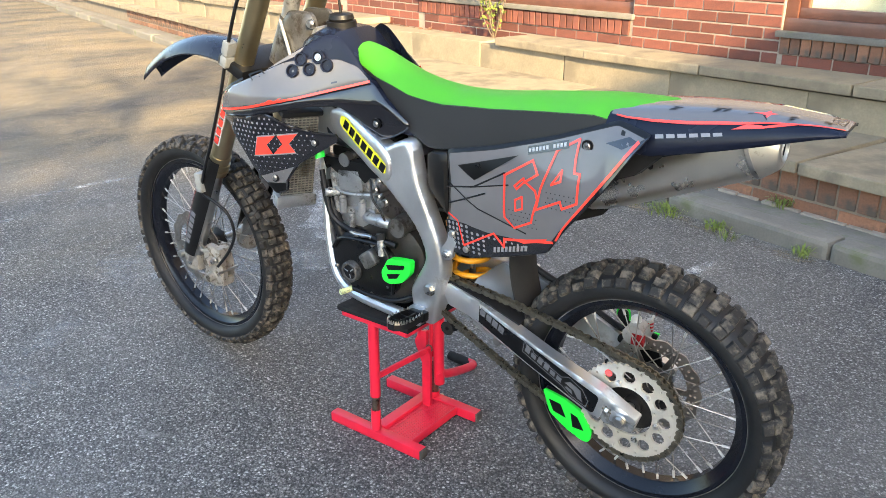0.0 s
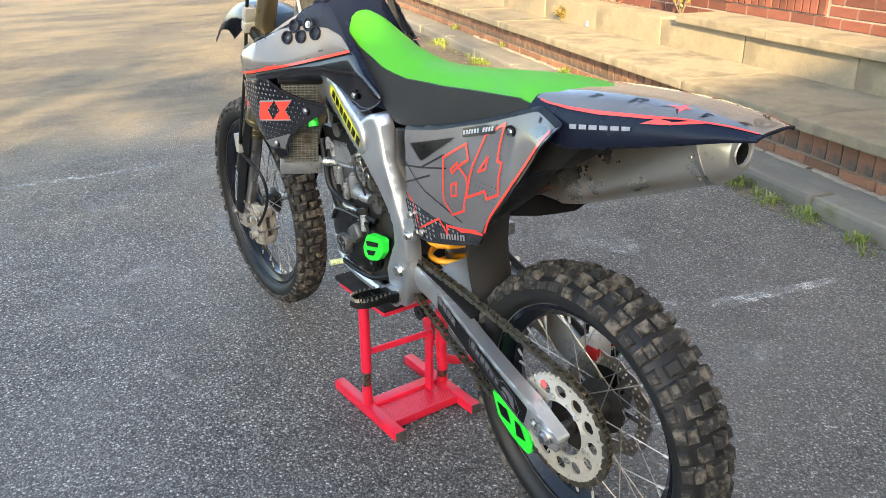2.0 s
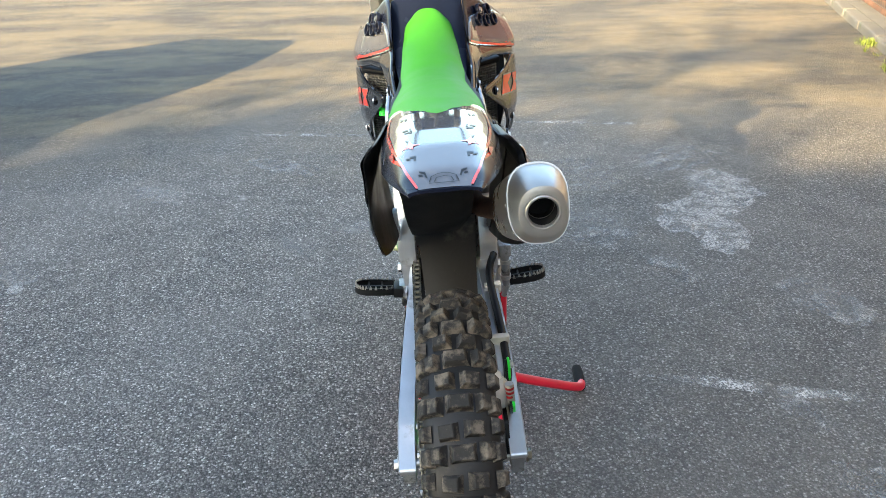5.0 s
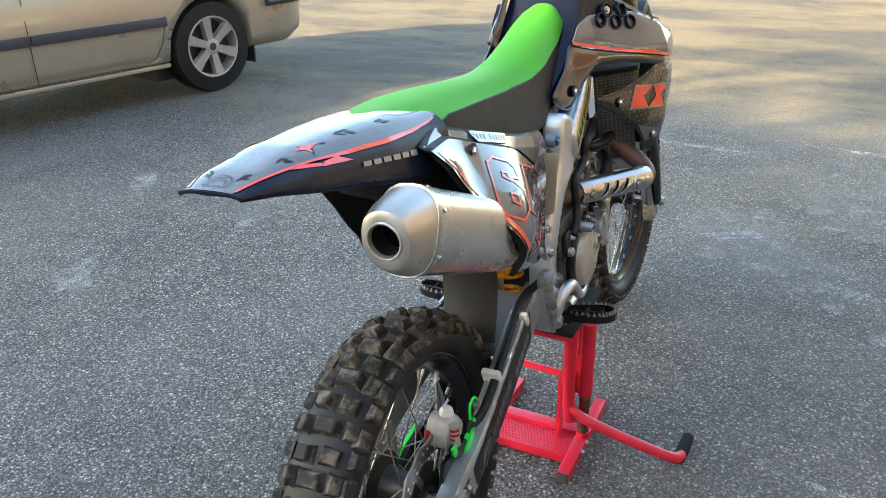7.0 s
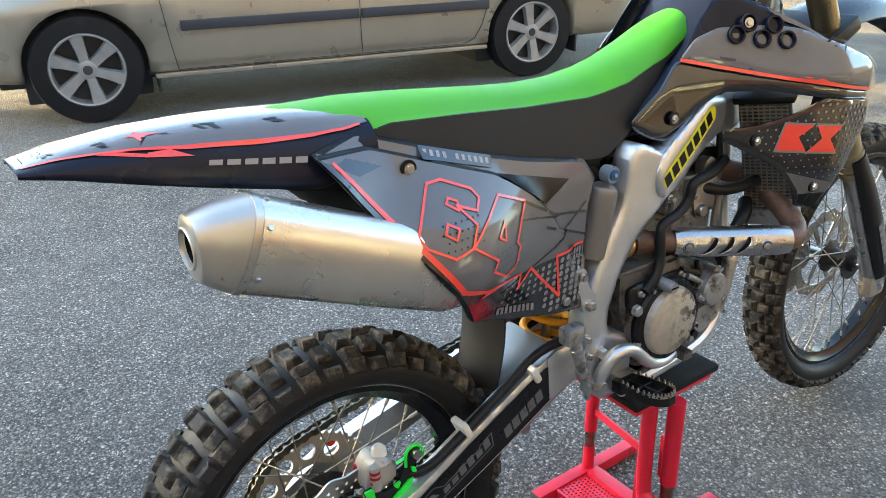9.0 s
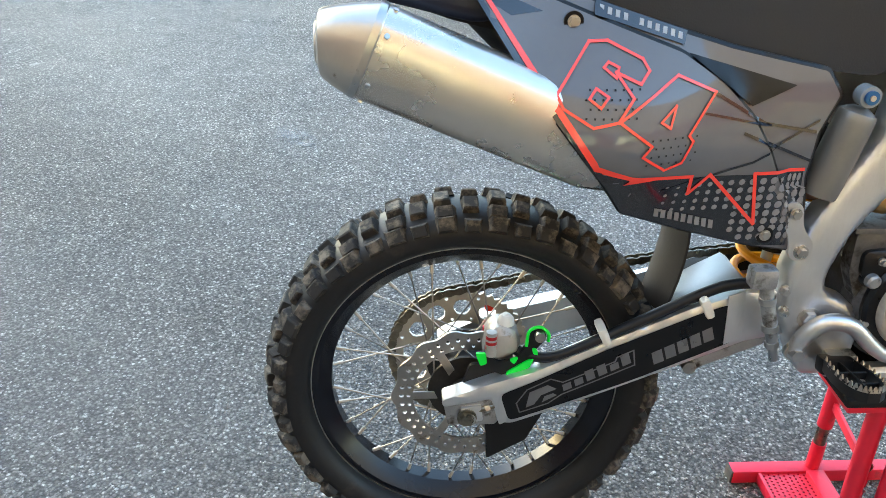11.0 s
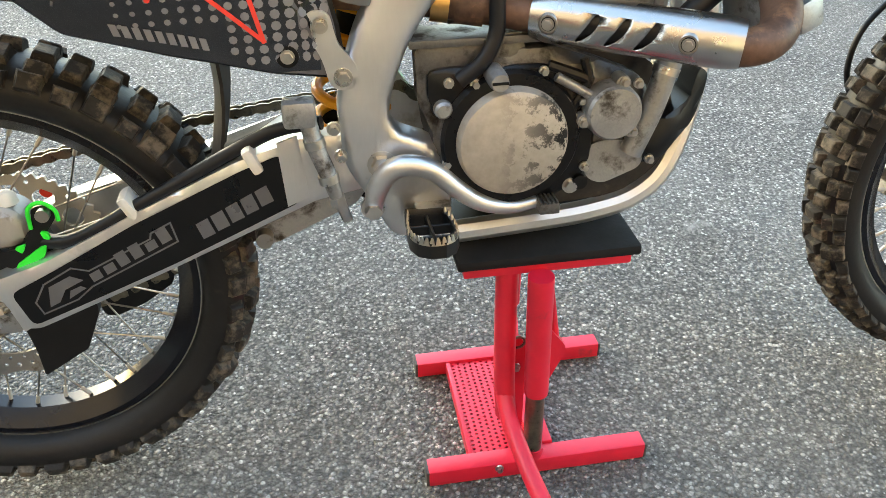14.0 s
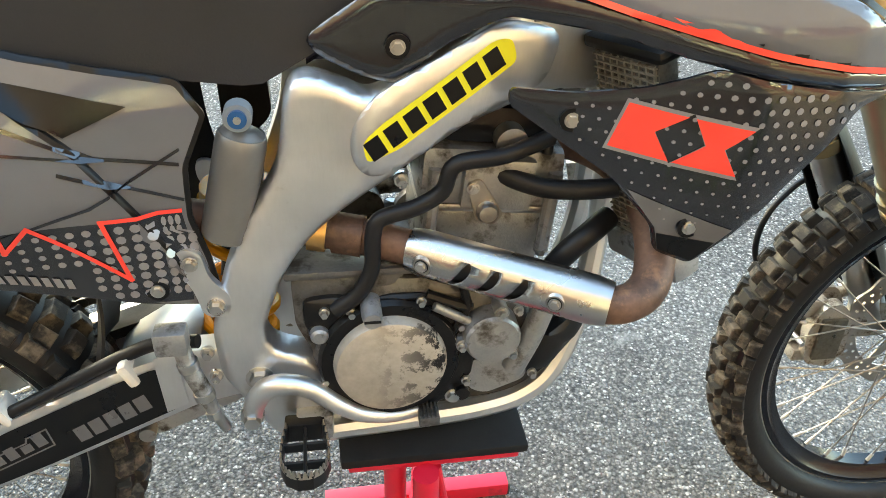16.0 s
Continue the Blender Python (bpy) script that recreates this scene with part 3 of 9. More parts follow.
def bricks(root, u0, u1, v, z0, courses, mat, size=(0.215, 0.065), joint=0.011, seed=1, proud=0.004, upright=False, deep=0.05):
    """Courses of single bricks in stretcher bond with half bricks at the ends, or one course of bricks on end."""
    rng = random.Random(seed)
    w, h = size if not upright else (size[1], size[0])
    hw = (w - joint) / 2
    whole = mesh_of("brick", box(-w / 2, w / 2, -deep, proud, -h / 2, h / 2, 0.003, seg=1), mat)
    half = mesh_of("brick", box(-hw / 2, hw / 2, -deep, proud, -h / 2, h / 2, 0.003, seg=1), mat)
    for c in range(courses):
        z = z0 + (c + 0.5) * (h + joint)
        row, u = [], u0
        if c % 2 and not upright:
            row.append((half, u + hw / 2))
            u += hw + joint
        while u + w <= u1 + 0.012:
            row.append((whole, u + w / 2))
            u += w + joint
        if u1 - u > hw - 0.012 and not upright:
            row.append((half, u + hw / 2))
        for data, u in row:
            shared("brick", data, root, pose(u, -v + rng.uniform(-0.002, 0.002), z + rng.uniform(-0.001, 0.001), rng.uniform(-0.4, 0.4), rng.uniform(-0.4, 0.4), rng.uniform(-0.4, 0.4)))


# kerb and gutter stones
stones("kerb", -4.5, 16, 0.91, 0.0, 0.15, -0.1, 0.092, KERBSTONE, 0.026, "weathered stone kerb with weeds along its foot", "kerb", 11)
root = thing("kerb_strip", WALLS, "worn concrete strip behind the kerb", "pavement", kind="structure")
part("strip", at_wall(-8, 30, 0.15, 0.345, -0.1, 0.070, 0.004), KERBSTONE, root)
bm = bmesh.new()
rng = random.Random(15)
for k in range(70):
    u, l = -2.0 + k * 0.12, rng.uniform(0.08, 0.16)
    at_wall(u, u + l, 0.322 - rng.uniform(0.0, 0.018), 0.349, 0.06, rng.uniform(0.076, 0.086), 0.004, bm=bm)
part("mortar_fillet", bm, MORTAR, root, "crumbled pale mortar along the wall foot")

# low brick wall under wide terrace slabs
low_wall = thing("wall_low", WALLS, "low weathered brick retaining wall", "wall", kind="structure")
part("backing", at_wall(-8, 30, 0.3485, 0.62, -0.1, 0.262), MORTAR_DARK, low_wall)
stones("terrace_slabs", -4.74, 16, 1.034, 0.285, 1.22, 0.264, 0.325, COPING, 0.009, "weathered sunlit stone slabs along the terrace edge", "slabs", 12, joint=0.004, grow=0.0015)
root = thing("terrace", WALLS, "concrete terrace bed under the slabs", "terrace", kind="structure")
part("slab", at_wall(-8, 30, 0.62, 1.2, -0.1, 0.262), CONCRETE, root)

# upper wall of smooth concrete blocks, a little out of line with the lower one, with its coping
UPPER = WALLS @ Matrix.Translation((2.2, 0, 0)) @ Matrix.Rotation(radians(3.0), 4, "Z") @ Matrix.Translation((-2.2, 0, 0))
stones("upper_wall", -4.0, 16, 0.97, 1.03, 1.30, 0.2, 0.525, CONCRETE, 0.005, "low smooth concrete block wall", "wall", 13, joint=0.006, grow=0.002, base=UPPER)
for u0, u1 in ((-4.336, 3.4), (5.62, 10.4)):
    stones("upper_coping", u0, u1, 0.985, 0.985, 1.40, 0.527, 0.590, COPING, 0.01, "weathered coping stones on the concrete wall", "coping", 14, joint=0.006, grow=0.003, base=UPPER)
root = thing("planting_bed", UPPER, "bed of soil and rubble behind the wall", "bed", kind="structure")
part("soil", at_wall(-8, 30, 1.29, 1.60, -0.1, 0.50), SOIL, root)
part("path", at_wall(-8, 3.42, 1.36, 1.60, 0.3, 0.545), COPING, root)
bm = bmesh.new()
for k in range(90):
    u, v, r = rng.uniform(3.5, 5.6), rng.uniform(1.29, 1.44), rng.uniform(0.008, 0.032)
    box(-r, r, -r * 0.7, r * 0.7, -r * 0.3, r * 0.5, r * 0.25, m=pose(u, -v, 0.503, rng.uniform(-20, 20), rng.uniform(-20, 20), rng.uniform(0, 180)), bm=bm, seg=1)
tagged(part("rubble", bm, BRICK_OLD, root, smooth=False), "broken brick and mortar rubble lying on the bed", kind="stuff")

# house front
HV = 1.47
house = thing("house_wall", UPPER, "red brick house front with stained window frames", "house", kind="structure")
bm = bmesh.new()
for u0, u1, z0, z1 in ((-8, -0.35, -0.1, 5.5), (-0.35, 1.33, -0.1, 0.755), (-0.35, 1.33, 2.1, 5.5), (1.33, 2.53, -0.1, 5.5), (2.53, 5.18, -0.1, 0.775), (2.53, 5.18, 2.1, 5.5), (5.18, 30, -0.1, 5.5)):
    at_wall(u0, u1, HV + 0.002, HV + 0.3, z0, z1, bm=bm)
part("backing", bm, MORTAR, house, smooth=False)


def house_window(name, u0, u1, z0):
    w = thing(name, UPPER, "brown stained timber window with obscured panes", "window", kind="structure")
    bmf = at_wall(u0, u1, HV + 0.02, HV + 0.10, z0, z0 + 0.085, 0.006)
    at_wall(u0, u1, HV + 0.02, HV + 0.10, 2.02, 2.1, 0.006, bm=bmf)
    at_wall(u0, u0 + 0.085, HV + 0.022, HV + 0.098, z0 + 0.08, 2.03, 0.006, bm=bmf)
    at_wall(u1 - 0.085, u1, HV + 0.022, HV + 0.098, z0 + 0.08, 2.03, 0.006, bm=bmf)
    part("window_frame", bmf, WINDOW_WOOD, w)
    mid = (u0 + u1) / 2
    for a, b in ((u0 + 0.085, mid), (mid, u1 - 0.085)):
        bms = at_wall(a, b, HV + 0.035, HV + 0.085, z0 + 0.085, z0 + 0.15, 0.005)
        at_wall(a, b, HV + 0.035, HV + 0.085, 1.96, 2.02, 0.005, bm=bms)
        at_wall(a, a + 0.055, HV + 0.036, HV + 0.084, z0 + 0.14, 1.97, 0.005, bm=bms)
        at_wall(b - 0.055, b, HV + 0.036, HV + 0.084, z0 + 0.14, 1.97, 0.005, bm=bms)
        sash = part("sash", bms, WINDOW_WOOD, w)
        pane = part("pane", at_wall(a + 0.05, b - 0.05, HV + 0.058, HV + 0.064, z0 + 0.145, 1.965), GLASS_MAT, sash)
        pane.visible_shadow = False
    part("curtain", at_wall(u0 + 0.06, u1 - 0.06, HV + 0.16, HV + 0.17, z0 + 0.05, 2.1), CURTAIN, w)
    bms = at_wall(u0 - 0.02, u1 + 0.02, HV - 0.035, HV + 0.11, z0 - 0.035, z0 + 0.004, 0.006)
    part("window_sill", bms, KERBSTONE, w)
    return w


house_window("window_1", -0.35, 1.33, 0.790)
house_window("window_2", 2.53, 5.18, 0.810)

# weeds, litter
def weed(x, y, z, spread, count, seed, mat=None, high=0.09):
    rng = random.Random(seed)
    bm = bmesh.new()
    for _ in range(count):
        a, l = rng.uniform(0, math.tau), rng.uniform(0.5, 1) * high
        r = rng.uniform(0, spread)
        bx, by = r * math.cos(a), r * math.sin(a)
        out = Vector((math.cos(a + rng.uniform(-1, 1)), math.sin(a + rng.uniform(-1, 1)), 0)) * rng.uniform(0.1, 1.2) * l
        side = Vector((-out.y, out.x, 0)).normalized() * rng.uniform(0.0018, 0.0050)
        p = Vector((bx, by, 0))
        mid, tip = p + out * 0.5 + Vector((0, 0, l * 0.75)), p + out + Vector((0, 0, l * rng.uniform(0.4, 1.0)))
        v = [bm.verts.new(q) for q in (p - side * 0.4, p + side * 0.4, mid + side, mid - side, tip)]
        bm.faces.new(v[:4])
        bm.faces.new((v[3], v[2], v[4]))
    ob = part("weed", bm, mat or WEED)
    ob.location = (x, y, z)
    return tagged(ob, "small green weed tuft growing at the kerb foot" if mat is None else "dry yellowing weed tuft at the wall", "weed", group="weeds along the kerb")


def wall_place(u, v):
    p = WALLS @ Vector((u, -v, 0))
    return p.x, p.y


rng = random.Random(4)
blotch("gutter_silt", [(*wall_place(0.3 + k * 0.42 + rng.uniform(-0.1, 0.1), -0.07), rng.uniform(0.18, 0.32), rng.uniform(0.04, 0.08), radians(-18)) for k in range(16)], SILT, "silt and crumbs along the kerb foot", 8)
for u, v, spread, count, high in ((0.15, -0.03, 0.04, 26, 0.08), (0.92, -0.03, 0.12, 70, 0.06), (1.15, -0.04, 0.1, 60, 0.06), (1.42, -0.03, 0.09, 60, 0.1), (1.78, -0.04, 0.14, 130, 0.12),
                                  (2.15, -0.03, 0.12, 80, 0.08), (2.55, -0.03, 0.10, 90, 0.10), (3.1, -0.02, 0.12, 110, 0.1), (3.9, -0.03, 0.1, 80, 0.09), (5.2, -0.03, 0.12, 80, 0.08),
                                  (-0.55, -0.02, 0.05, 30, 0.08), (0.6, -0.03, 0.07, 40, 0.07), (6.4, -0.02, 0.14, 90, 0.1)):
    weed(*wall_place(u, v), 0.0, spread, int(count * 1.8), rng.random(), None, high * 0.85)
for _ in range(26):
    weed(*wall_place(rng.uniform(0.2, 6.5), rng.uniform(-0.16, -0.01)), 0.0, rng.uniform(0.015, 0.05), rng.randint(10, 28), rng.random(), None, rng.uniform(0.03, 0.08))
for u, v in ((0.5, 0.33), (2.56, 0.31), (3.53, 0.30), (4.12, 0.27), (5.6, 0.33), (7.0, 0.33)):
    weed(*wall_place(u, v), 0.068, 0.05, 46, rng.random(), None, 0.08)


def leafy_weed(x, y, z, wide, high, stems, seed, mat, label):
    """Upright stems with whorls of broad, pointed, folded leaves."""
    rng = random.Random(seed)
    bm = bmesh.new()
    for k in range(stems):
        a = rng.uniform(0, math.tau)
        d = Vector((math.cos(a), math.sin(a), 0)) * wide * rng.uniform(0.0, 0.62)
        top = d + Vector((0, 0, high * rng.uniform(0.55, 1.0)))
        tube([d * 0.25, d * 0.6 + Vector((0, 0, top.z * 0.5)), top], [0.0022, 0.0018, 0.0010], seg=5, n=2, bm=bm)
        for j in range(13):
            s = 0.25 + 0.75 * (j + 1) / 13
            p = (d * 0.25).lerp(top, s)
            b = j * 2.4 + rng.uniform(-0.4, 0.4)
            l = wide * rng.uniform(0.30, 0.48) * (1.12 - 0.55 * s)
            out = Vector((math.cos(b), math.sin(b), rng.uniform(0.05, 0.75))).normalized() * l
            side = out.cross(Vector((0, 0, 1))).normalized() * l * rng.uniform(0.17, 0.25)
            mid = p + out * 0.55 + Vector((0, 0, l * 0.06))
            tip = p + out - Vector((0, 0, l * rng.uniform(0.0, 0.22)))
            v = [bm.verts.new(q) for q in (p, mid + side + Vector((0, 0, l * 0.07)), tip, mid - side + Vector((0, 0, l * 0.07)), mid)]
            for tri in ((0, 1, 4), (1, 2, 4), (2, 3, 4), (3, 0, 4)):
                bm.faces.new([v[i] for i in tri])
    ob = part("leafy_weed", bm, mat, smooth=False)
    ob.location = (x, y, z)
    return tagged(ob, label, "weed", group="leafy weeds")


leafy_weed(*wall_place(1.60, -0.07), 0.0, 0.13, 0.15, 11, 51, WEED, "bushy broad-leaved green weed at the kerb foot")
leafy_weed(*wall_place(2.45, -0.05), 0.0, 0.09, 0.07, 6, 52, WEED, "low green weed at the kerb foot")
leafy_weed(*wall_place(3.15, -0.05), 0.0, 0.12, 0.09, 8, 53, WEED, "low green weed at the kerb foot")
leafy_weed(*wall_place(3.90, -0.20), 0.0, 0.13, 0.07, 8, 54, WEED, "flat green weed on the asphalt beside the kerb")
leafy_weed(*wall_place(5.38, 0.88), 0.325, 0.19, 0.16, 16, 55, DRY_WEED, "yellowing leafy weed at the foot of the concrete wall")
leafy_weed(*wall_place(4.10, 0.29), 0.07, 0.07, 0.08, 6, 56, WEED, "small leafy weed at the foot of the low brick wall")


def shrub(x, y, z, seed):
    rng = random.Random(seed)
    root = thing("shrub", pose(x, y, z), "straggling leafy shrub in the bed by the window", "shrub")
    stems, leaves = bmesh.new(), bmesh.new()
    for _ in range(9):
        a = rng.uniform(0, math.tau)
        top = Vector((math.cos(a) * rng.uniform(0.05, 0.25), math.sin(a) * rng.uniform(0.05, 0.2), rng.uniform(0.35, 0.9)))
        path = [Vector((0, 0, 0)), top * 0.5 + Vector((rng.uniform(-0.04, 0.04), rng.uniform(-0.04, 0.04), 0)), top]
        tube(path, [0.006, 0.004, 0.002], seg=6, n=4, bm=stems)
        for _ in range(26):
            s = rng.uniform(0.25, 1)
            p = top * s + Vector([rng.uniform(-0.05, 0.05) for _ in range(3)])
            d = Vector([rng.uniform(-1, 1) for _ in range(3)]).normalized() * rng.uniform(0.025, 0.05)
            n = d.cross(Vector((rng.uniform(-1, 1), rng.uniform(-1, 1), 0.4))).normalized() * d.length * 0.32
            vs = [leaves.verts.new(q) for q in (p, p + d * 0.5 + n, p + d, p + d * 0.5 - n)]
            leaves.faces.new(vs)
    part("stem", stems, SOIL, root)
    part("leaves", leaves, WEED, root)


shrub(*wall_place(4.05, 1.28), 0.50, 21)
bm = bmesh.new()
box(-0.045, 0.045, -0.02, 0.02, 0, 0.05, 0.008, m=pose(0, 0, 0, 8, -6, 25), bm=bm)
ob = part("crushed_carton", bm, LITTER_BLUE)
ob.location = (*wall_place(4.91, 0.915), 0.325)
tagged(ob, "crushed blue and white drinks carton on the terrace", "litter")

# unseen building, added and shaped so its roof edge shades the bays
bm = skin([[(x, y, z) for y, z in ((-30, -0.1), (-30, 6.55), (8.4, 6.55), (11.7, 7.25), (13.6, 6.75), (13.6, -0.1))] for x in (-24, -11.9)])
tagged(part("building_behind", bm, RENDER_WALL, smooth=False), "plain unseen building added across the yard to shade the bays", "building", kind="structure")


def dapple_tree(x, y, high, seed):
    """An unseen sparse leafy tree, added for its dappled shade: forked trunk, limbs, and a crown of separate leaves
    with gaps.
    """
    rng = random.Random(seed)
    root = thing("tree", pose(x, y, 0), "unseen sparse leafy tree, added for the dappled shade on the yard", "tree")
    wood, leaves = bmesh.new(), bmesh.new()
    tube([(0, 0, -0.1), (0.1, -0.05, high * 0.3), (0.0, 0.1, high * 0.6), (0.05, 0.0, high * 0.93)], [0.16, 0.13, 0.09, 0.02], seg=10, bm=wood)
    for k in range(26):
        a, z = k * 2.4, high * rng.uniform(0.62, 0.92)
        d = Vector((math.cos(a), math.sin(a), rng.uniform(0.1, 0.5))) * rng.uniform(0.9, 2.3)
        p = Vector((0.03, 0.03, z))
        tube([p, p + d * 0.5 + Vector((0, 0, 0.12)), p + d], [0.035, 0.022, 0.006], seg=6, n=3, bm=wood)
        for _ in range(70):
            q = p + d * rng.uniform(0.35, 1.05) + Vector([rng.gauss(0, 0.17) for _ in range(3)])
            u = Vector([rng.uniform(-1, 1) for _ in range(3)]).normalized() * rng.uniform(0.05, 0.10)
            n = u.cross(Vector((rng.uniform(-1, 1), rng.uniform(-1, 1), 0.5))).normalized() * u.length * 0.5
            leaves.faces.new([leaves.verts.new(v) for v in (q - u, q + n, q + u, q - n)])
    part("trunk", wood, SOIL, root)
    part("crown", leaves, WEED, root)


verge = bmesh.new()
rng = random.Random(61)
for k in range(420):
    p = Vector((rng.gauss(-2.3, 0.55), rng.gauss(6.55, 0.22), 0.0))
    h = rng.uniform(0.05, 0.16)
    for j in range(5):
        a = rng.uniform(0, math.tau)
        out = Vector((math.cos(a), math.sin(a), 0)) * h * rng.uniform(0.3, 0.9)
        side = Vector((-out.y, out.x, 0)) * rng.uniform(0.14, 0.26)
        v = [verge.verts.new(q) for q in (p, p + out * 0.6 + side + Vector((0, 0, h * 0.7)), p + out + Vector((0, 0, h * 0.6)), p + out * 0.6 - side + Vector((0, 0, h * 0.7)))]
        verge.faces.new(v)
tagged(part("verge_weeds", verge, WEED), "patch of green weeds at the edge of the yard", "weeds", kind="stuff")
dapple_tree(-9.6, 8.6, 7.7, 3)
dapple_tree(-9.8, 11.2, 7.2, 8)


# ---- lift stand ----
def lift_stand():
    s = thing("lift_stand", pose(0, 0, 0), "red steel lift stand with a black rubber top, worn paint", "stand")
    for y, x0, x1 in ((0.108, 0.583, 0.919), (-0.137, 0.566, 0.913)):
        foot = part("foot", box(x0, x1, y - 0.0155, y + 0.0155, 0.002, 0.032, 0.0035), RED_PAINT, s)
        for a, b in ((x0 - 0.003, x0 + 0.002), (x1 - 0.002, x1 + 0.003)):
            part("end_cap", box(a, b, y - 0.0148, y + 0.0148, 0.003, 0.0312, 0.001), CAP_PLASTIC, foot, "dull dark plastic end cap")
    part("cross_beam", box(0.733, 0.769, -0.1215, 0.0925, 0.005, 0.036, 0.003), RED_PAINT, s)
    # perforated step: a sheet with staggered rows of round holes
    bm = bmesh.new()
    nx, ny, x0, x1, y0, y1 = 9, 24, 0.640, 0.733, -0.1215, 0.0925
    for i in range(nx):
        for j in range(ny):
            hx, hy = (x1 - x0) / nx / 2, (y1 - y0) / ny / 2
            cx, cy = x0 + (2 * i + 1) * hx, y0 + (2 * j + 1) * hy
            off = hy * 0.42 * (1 if i % 2 else -1)
            out = [bm.verts.new((cx + a * hx, cy + b * hy, 0.026)) for a, b in ((-1, -1), (0, -1), (1, -1), (1, 0), (1, 1), (0, 1), (-1, 1), (-1, 0))]
            hole = [bm.verts.new((cx + 0.0027 * math.cos(g), cy + off + 0.0024 * math.sin(g), 0.026)) for g in (math.radians(225 + 45 * k) for k in range(8))]
            deep = [bm.verts.new((v.co.x, v.co.y, 0.0235)) for v in hole]
            for k in range(8):
                bm.faces.new((out[k], out[(k + 1) % 8], hole[(k + 1) % 8], hole[k]))
                bm.faces.new((hole[k], hole[(k + 1) % 8], deep[(k + 1) % 8], deep[k]))
    bmesh.ops.remove_doubles(bm, verts=bm.verts[:], dist=1e-5)
    part("step_mesh", bm, RED_PAINT, s, "perforated red step plate", smooth=False)
    part("step_rim", box(0.634, 0.641, -0.1215, 0.0925, 0.006, 0.030, 0.0015), RED_PAINT, s)
    # telescopic posts over the two feet
    for y, r, xa, xb, low, high in ((0.108, 0.0150, 0.753, 0.752, 0.095, 0.140), (-0.137, 0.0180, 0.731, 0.724, 0.048, 0.162)):
        part("base_sleeve", rod((xa, y, 0.030), (xa, y, low), r * 0.93, seg=18), RED_PAINT, s)
        part("inner_post", rod((xa, y, 0.03), (xa - 0.002, y, high + 0.02), r * 0.80, seg=16), CHAIN_STEEL, s, "bare worn steel inner tube")
        part("outer_post", rod((xa - 0.001, y, high), (xb, y, 0.372), r, seg=20), RED_PAINT, s)
    # strap between the sides, upright bar with its eye, gusset on the right post
    part("link_strap", skin([[(x + dx, y, z + dz) for dx, dz in ((-0.003, -0.009), (0.003, -0.009), (0.003, 0.009), (-0.003, 0.009))] for x, y, z in ((0.7525, 0.108, 0.198), (0.742, 0.060, 0.203), (0.722, -0.030, 0.213), (0.7095, -0.088, 0.219))]), RED_PAINT, s)
    bar = part("upright_bar", sheet(rounded([(0.700, 0.030), (0.728, 0.030), (0.727, 0.205), (0.718, 0.222), (0.705, 0.222), (0.698, 0.205)], 0.006), lambda x, z: 0.084, -1, thick=0.010, grid=0), RED_PAINT, s)
    part("eye_ring", tube([(0.712 + 0.010 * math.cos(k * math.tau / 14), -0.089, 0.219 + 0.010 * math.sin(k * math.tau / 14)) for k in range(15)], 0.0022, seg=8, n=1), CHAIN_STEEL, bar, "worn wire ring")
    part("gusset", sheet(rounded([(0.734, 0.262), (0.752, 0.258), (0.776, 0.226), (0.776, 0.212), (0.752, 0.156), (0.738, 0.150)], 0.005), lambda x, z: 0.118, -1, thick=0.016, grid=0, pillow=0.002, edge=0.004), RED_PAINT, s)
    part("gusset_stay", rod((0.744, -0.110, 0.352), (0.764, -0.104, 0.232), 0.0055, seg=10), RED_PAINT, s)
    part("rear_post", tube([(0.686, -0.103, 0.372), (0.687, -0.103, 0.28), (0.689, -0.105, 0.17), (0.692, -0.112, 0.10)], 0.0160, n=4), RED_PAINT, s)
    lever = part("lever", tube([(0.688, -0.100, 0.150), (0.689, -0.125, 0.128), (0.692, -0.160, 0.110), (0.706, -0.235, 0.080), (0.730, -0.325, 0.044), (0.746, -0.366, 0.027), (0.758, -0.380, 0.022), (0.776, -0.385, 0.020)], 0.0135, n=6), RED_PAINT, s)
    part("grip", tube([(0.760, -0.381, 0.0175), (0.81, -0.385, 0.018), (0.856, -0.387, 0.019)], [0.0152, 0.0165, 0.0150], n=3), BLACK_RUBBER, lever)
    for x, y, z in ((0.676, -0.152, 0.024), (0.716, -0.152, 0.026), (0.708, -0.098, 0.18)):
        part("pivot_bolt", bolt((x, y, z), (0, -1, 0), 0.005, 0.008), STEEL, s)
    # head: tray and rubber pad
    part("tray", box(0.622, 0.856, -0.120, 0.122, 0.366, 0.383, 0.004), RED_PAINT, s)
    part("pad", box(0.612, 0.866, -0.128, 0.130, 0.383, 0.399, 0.006), BLACK_RUBBER, s)
    return s


lift_stand()


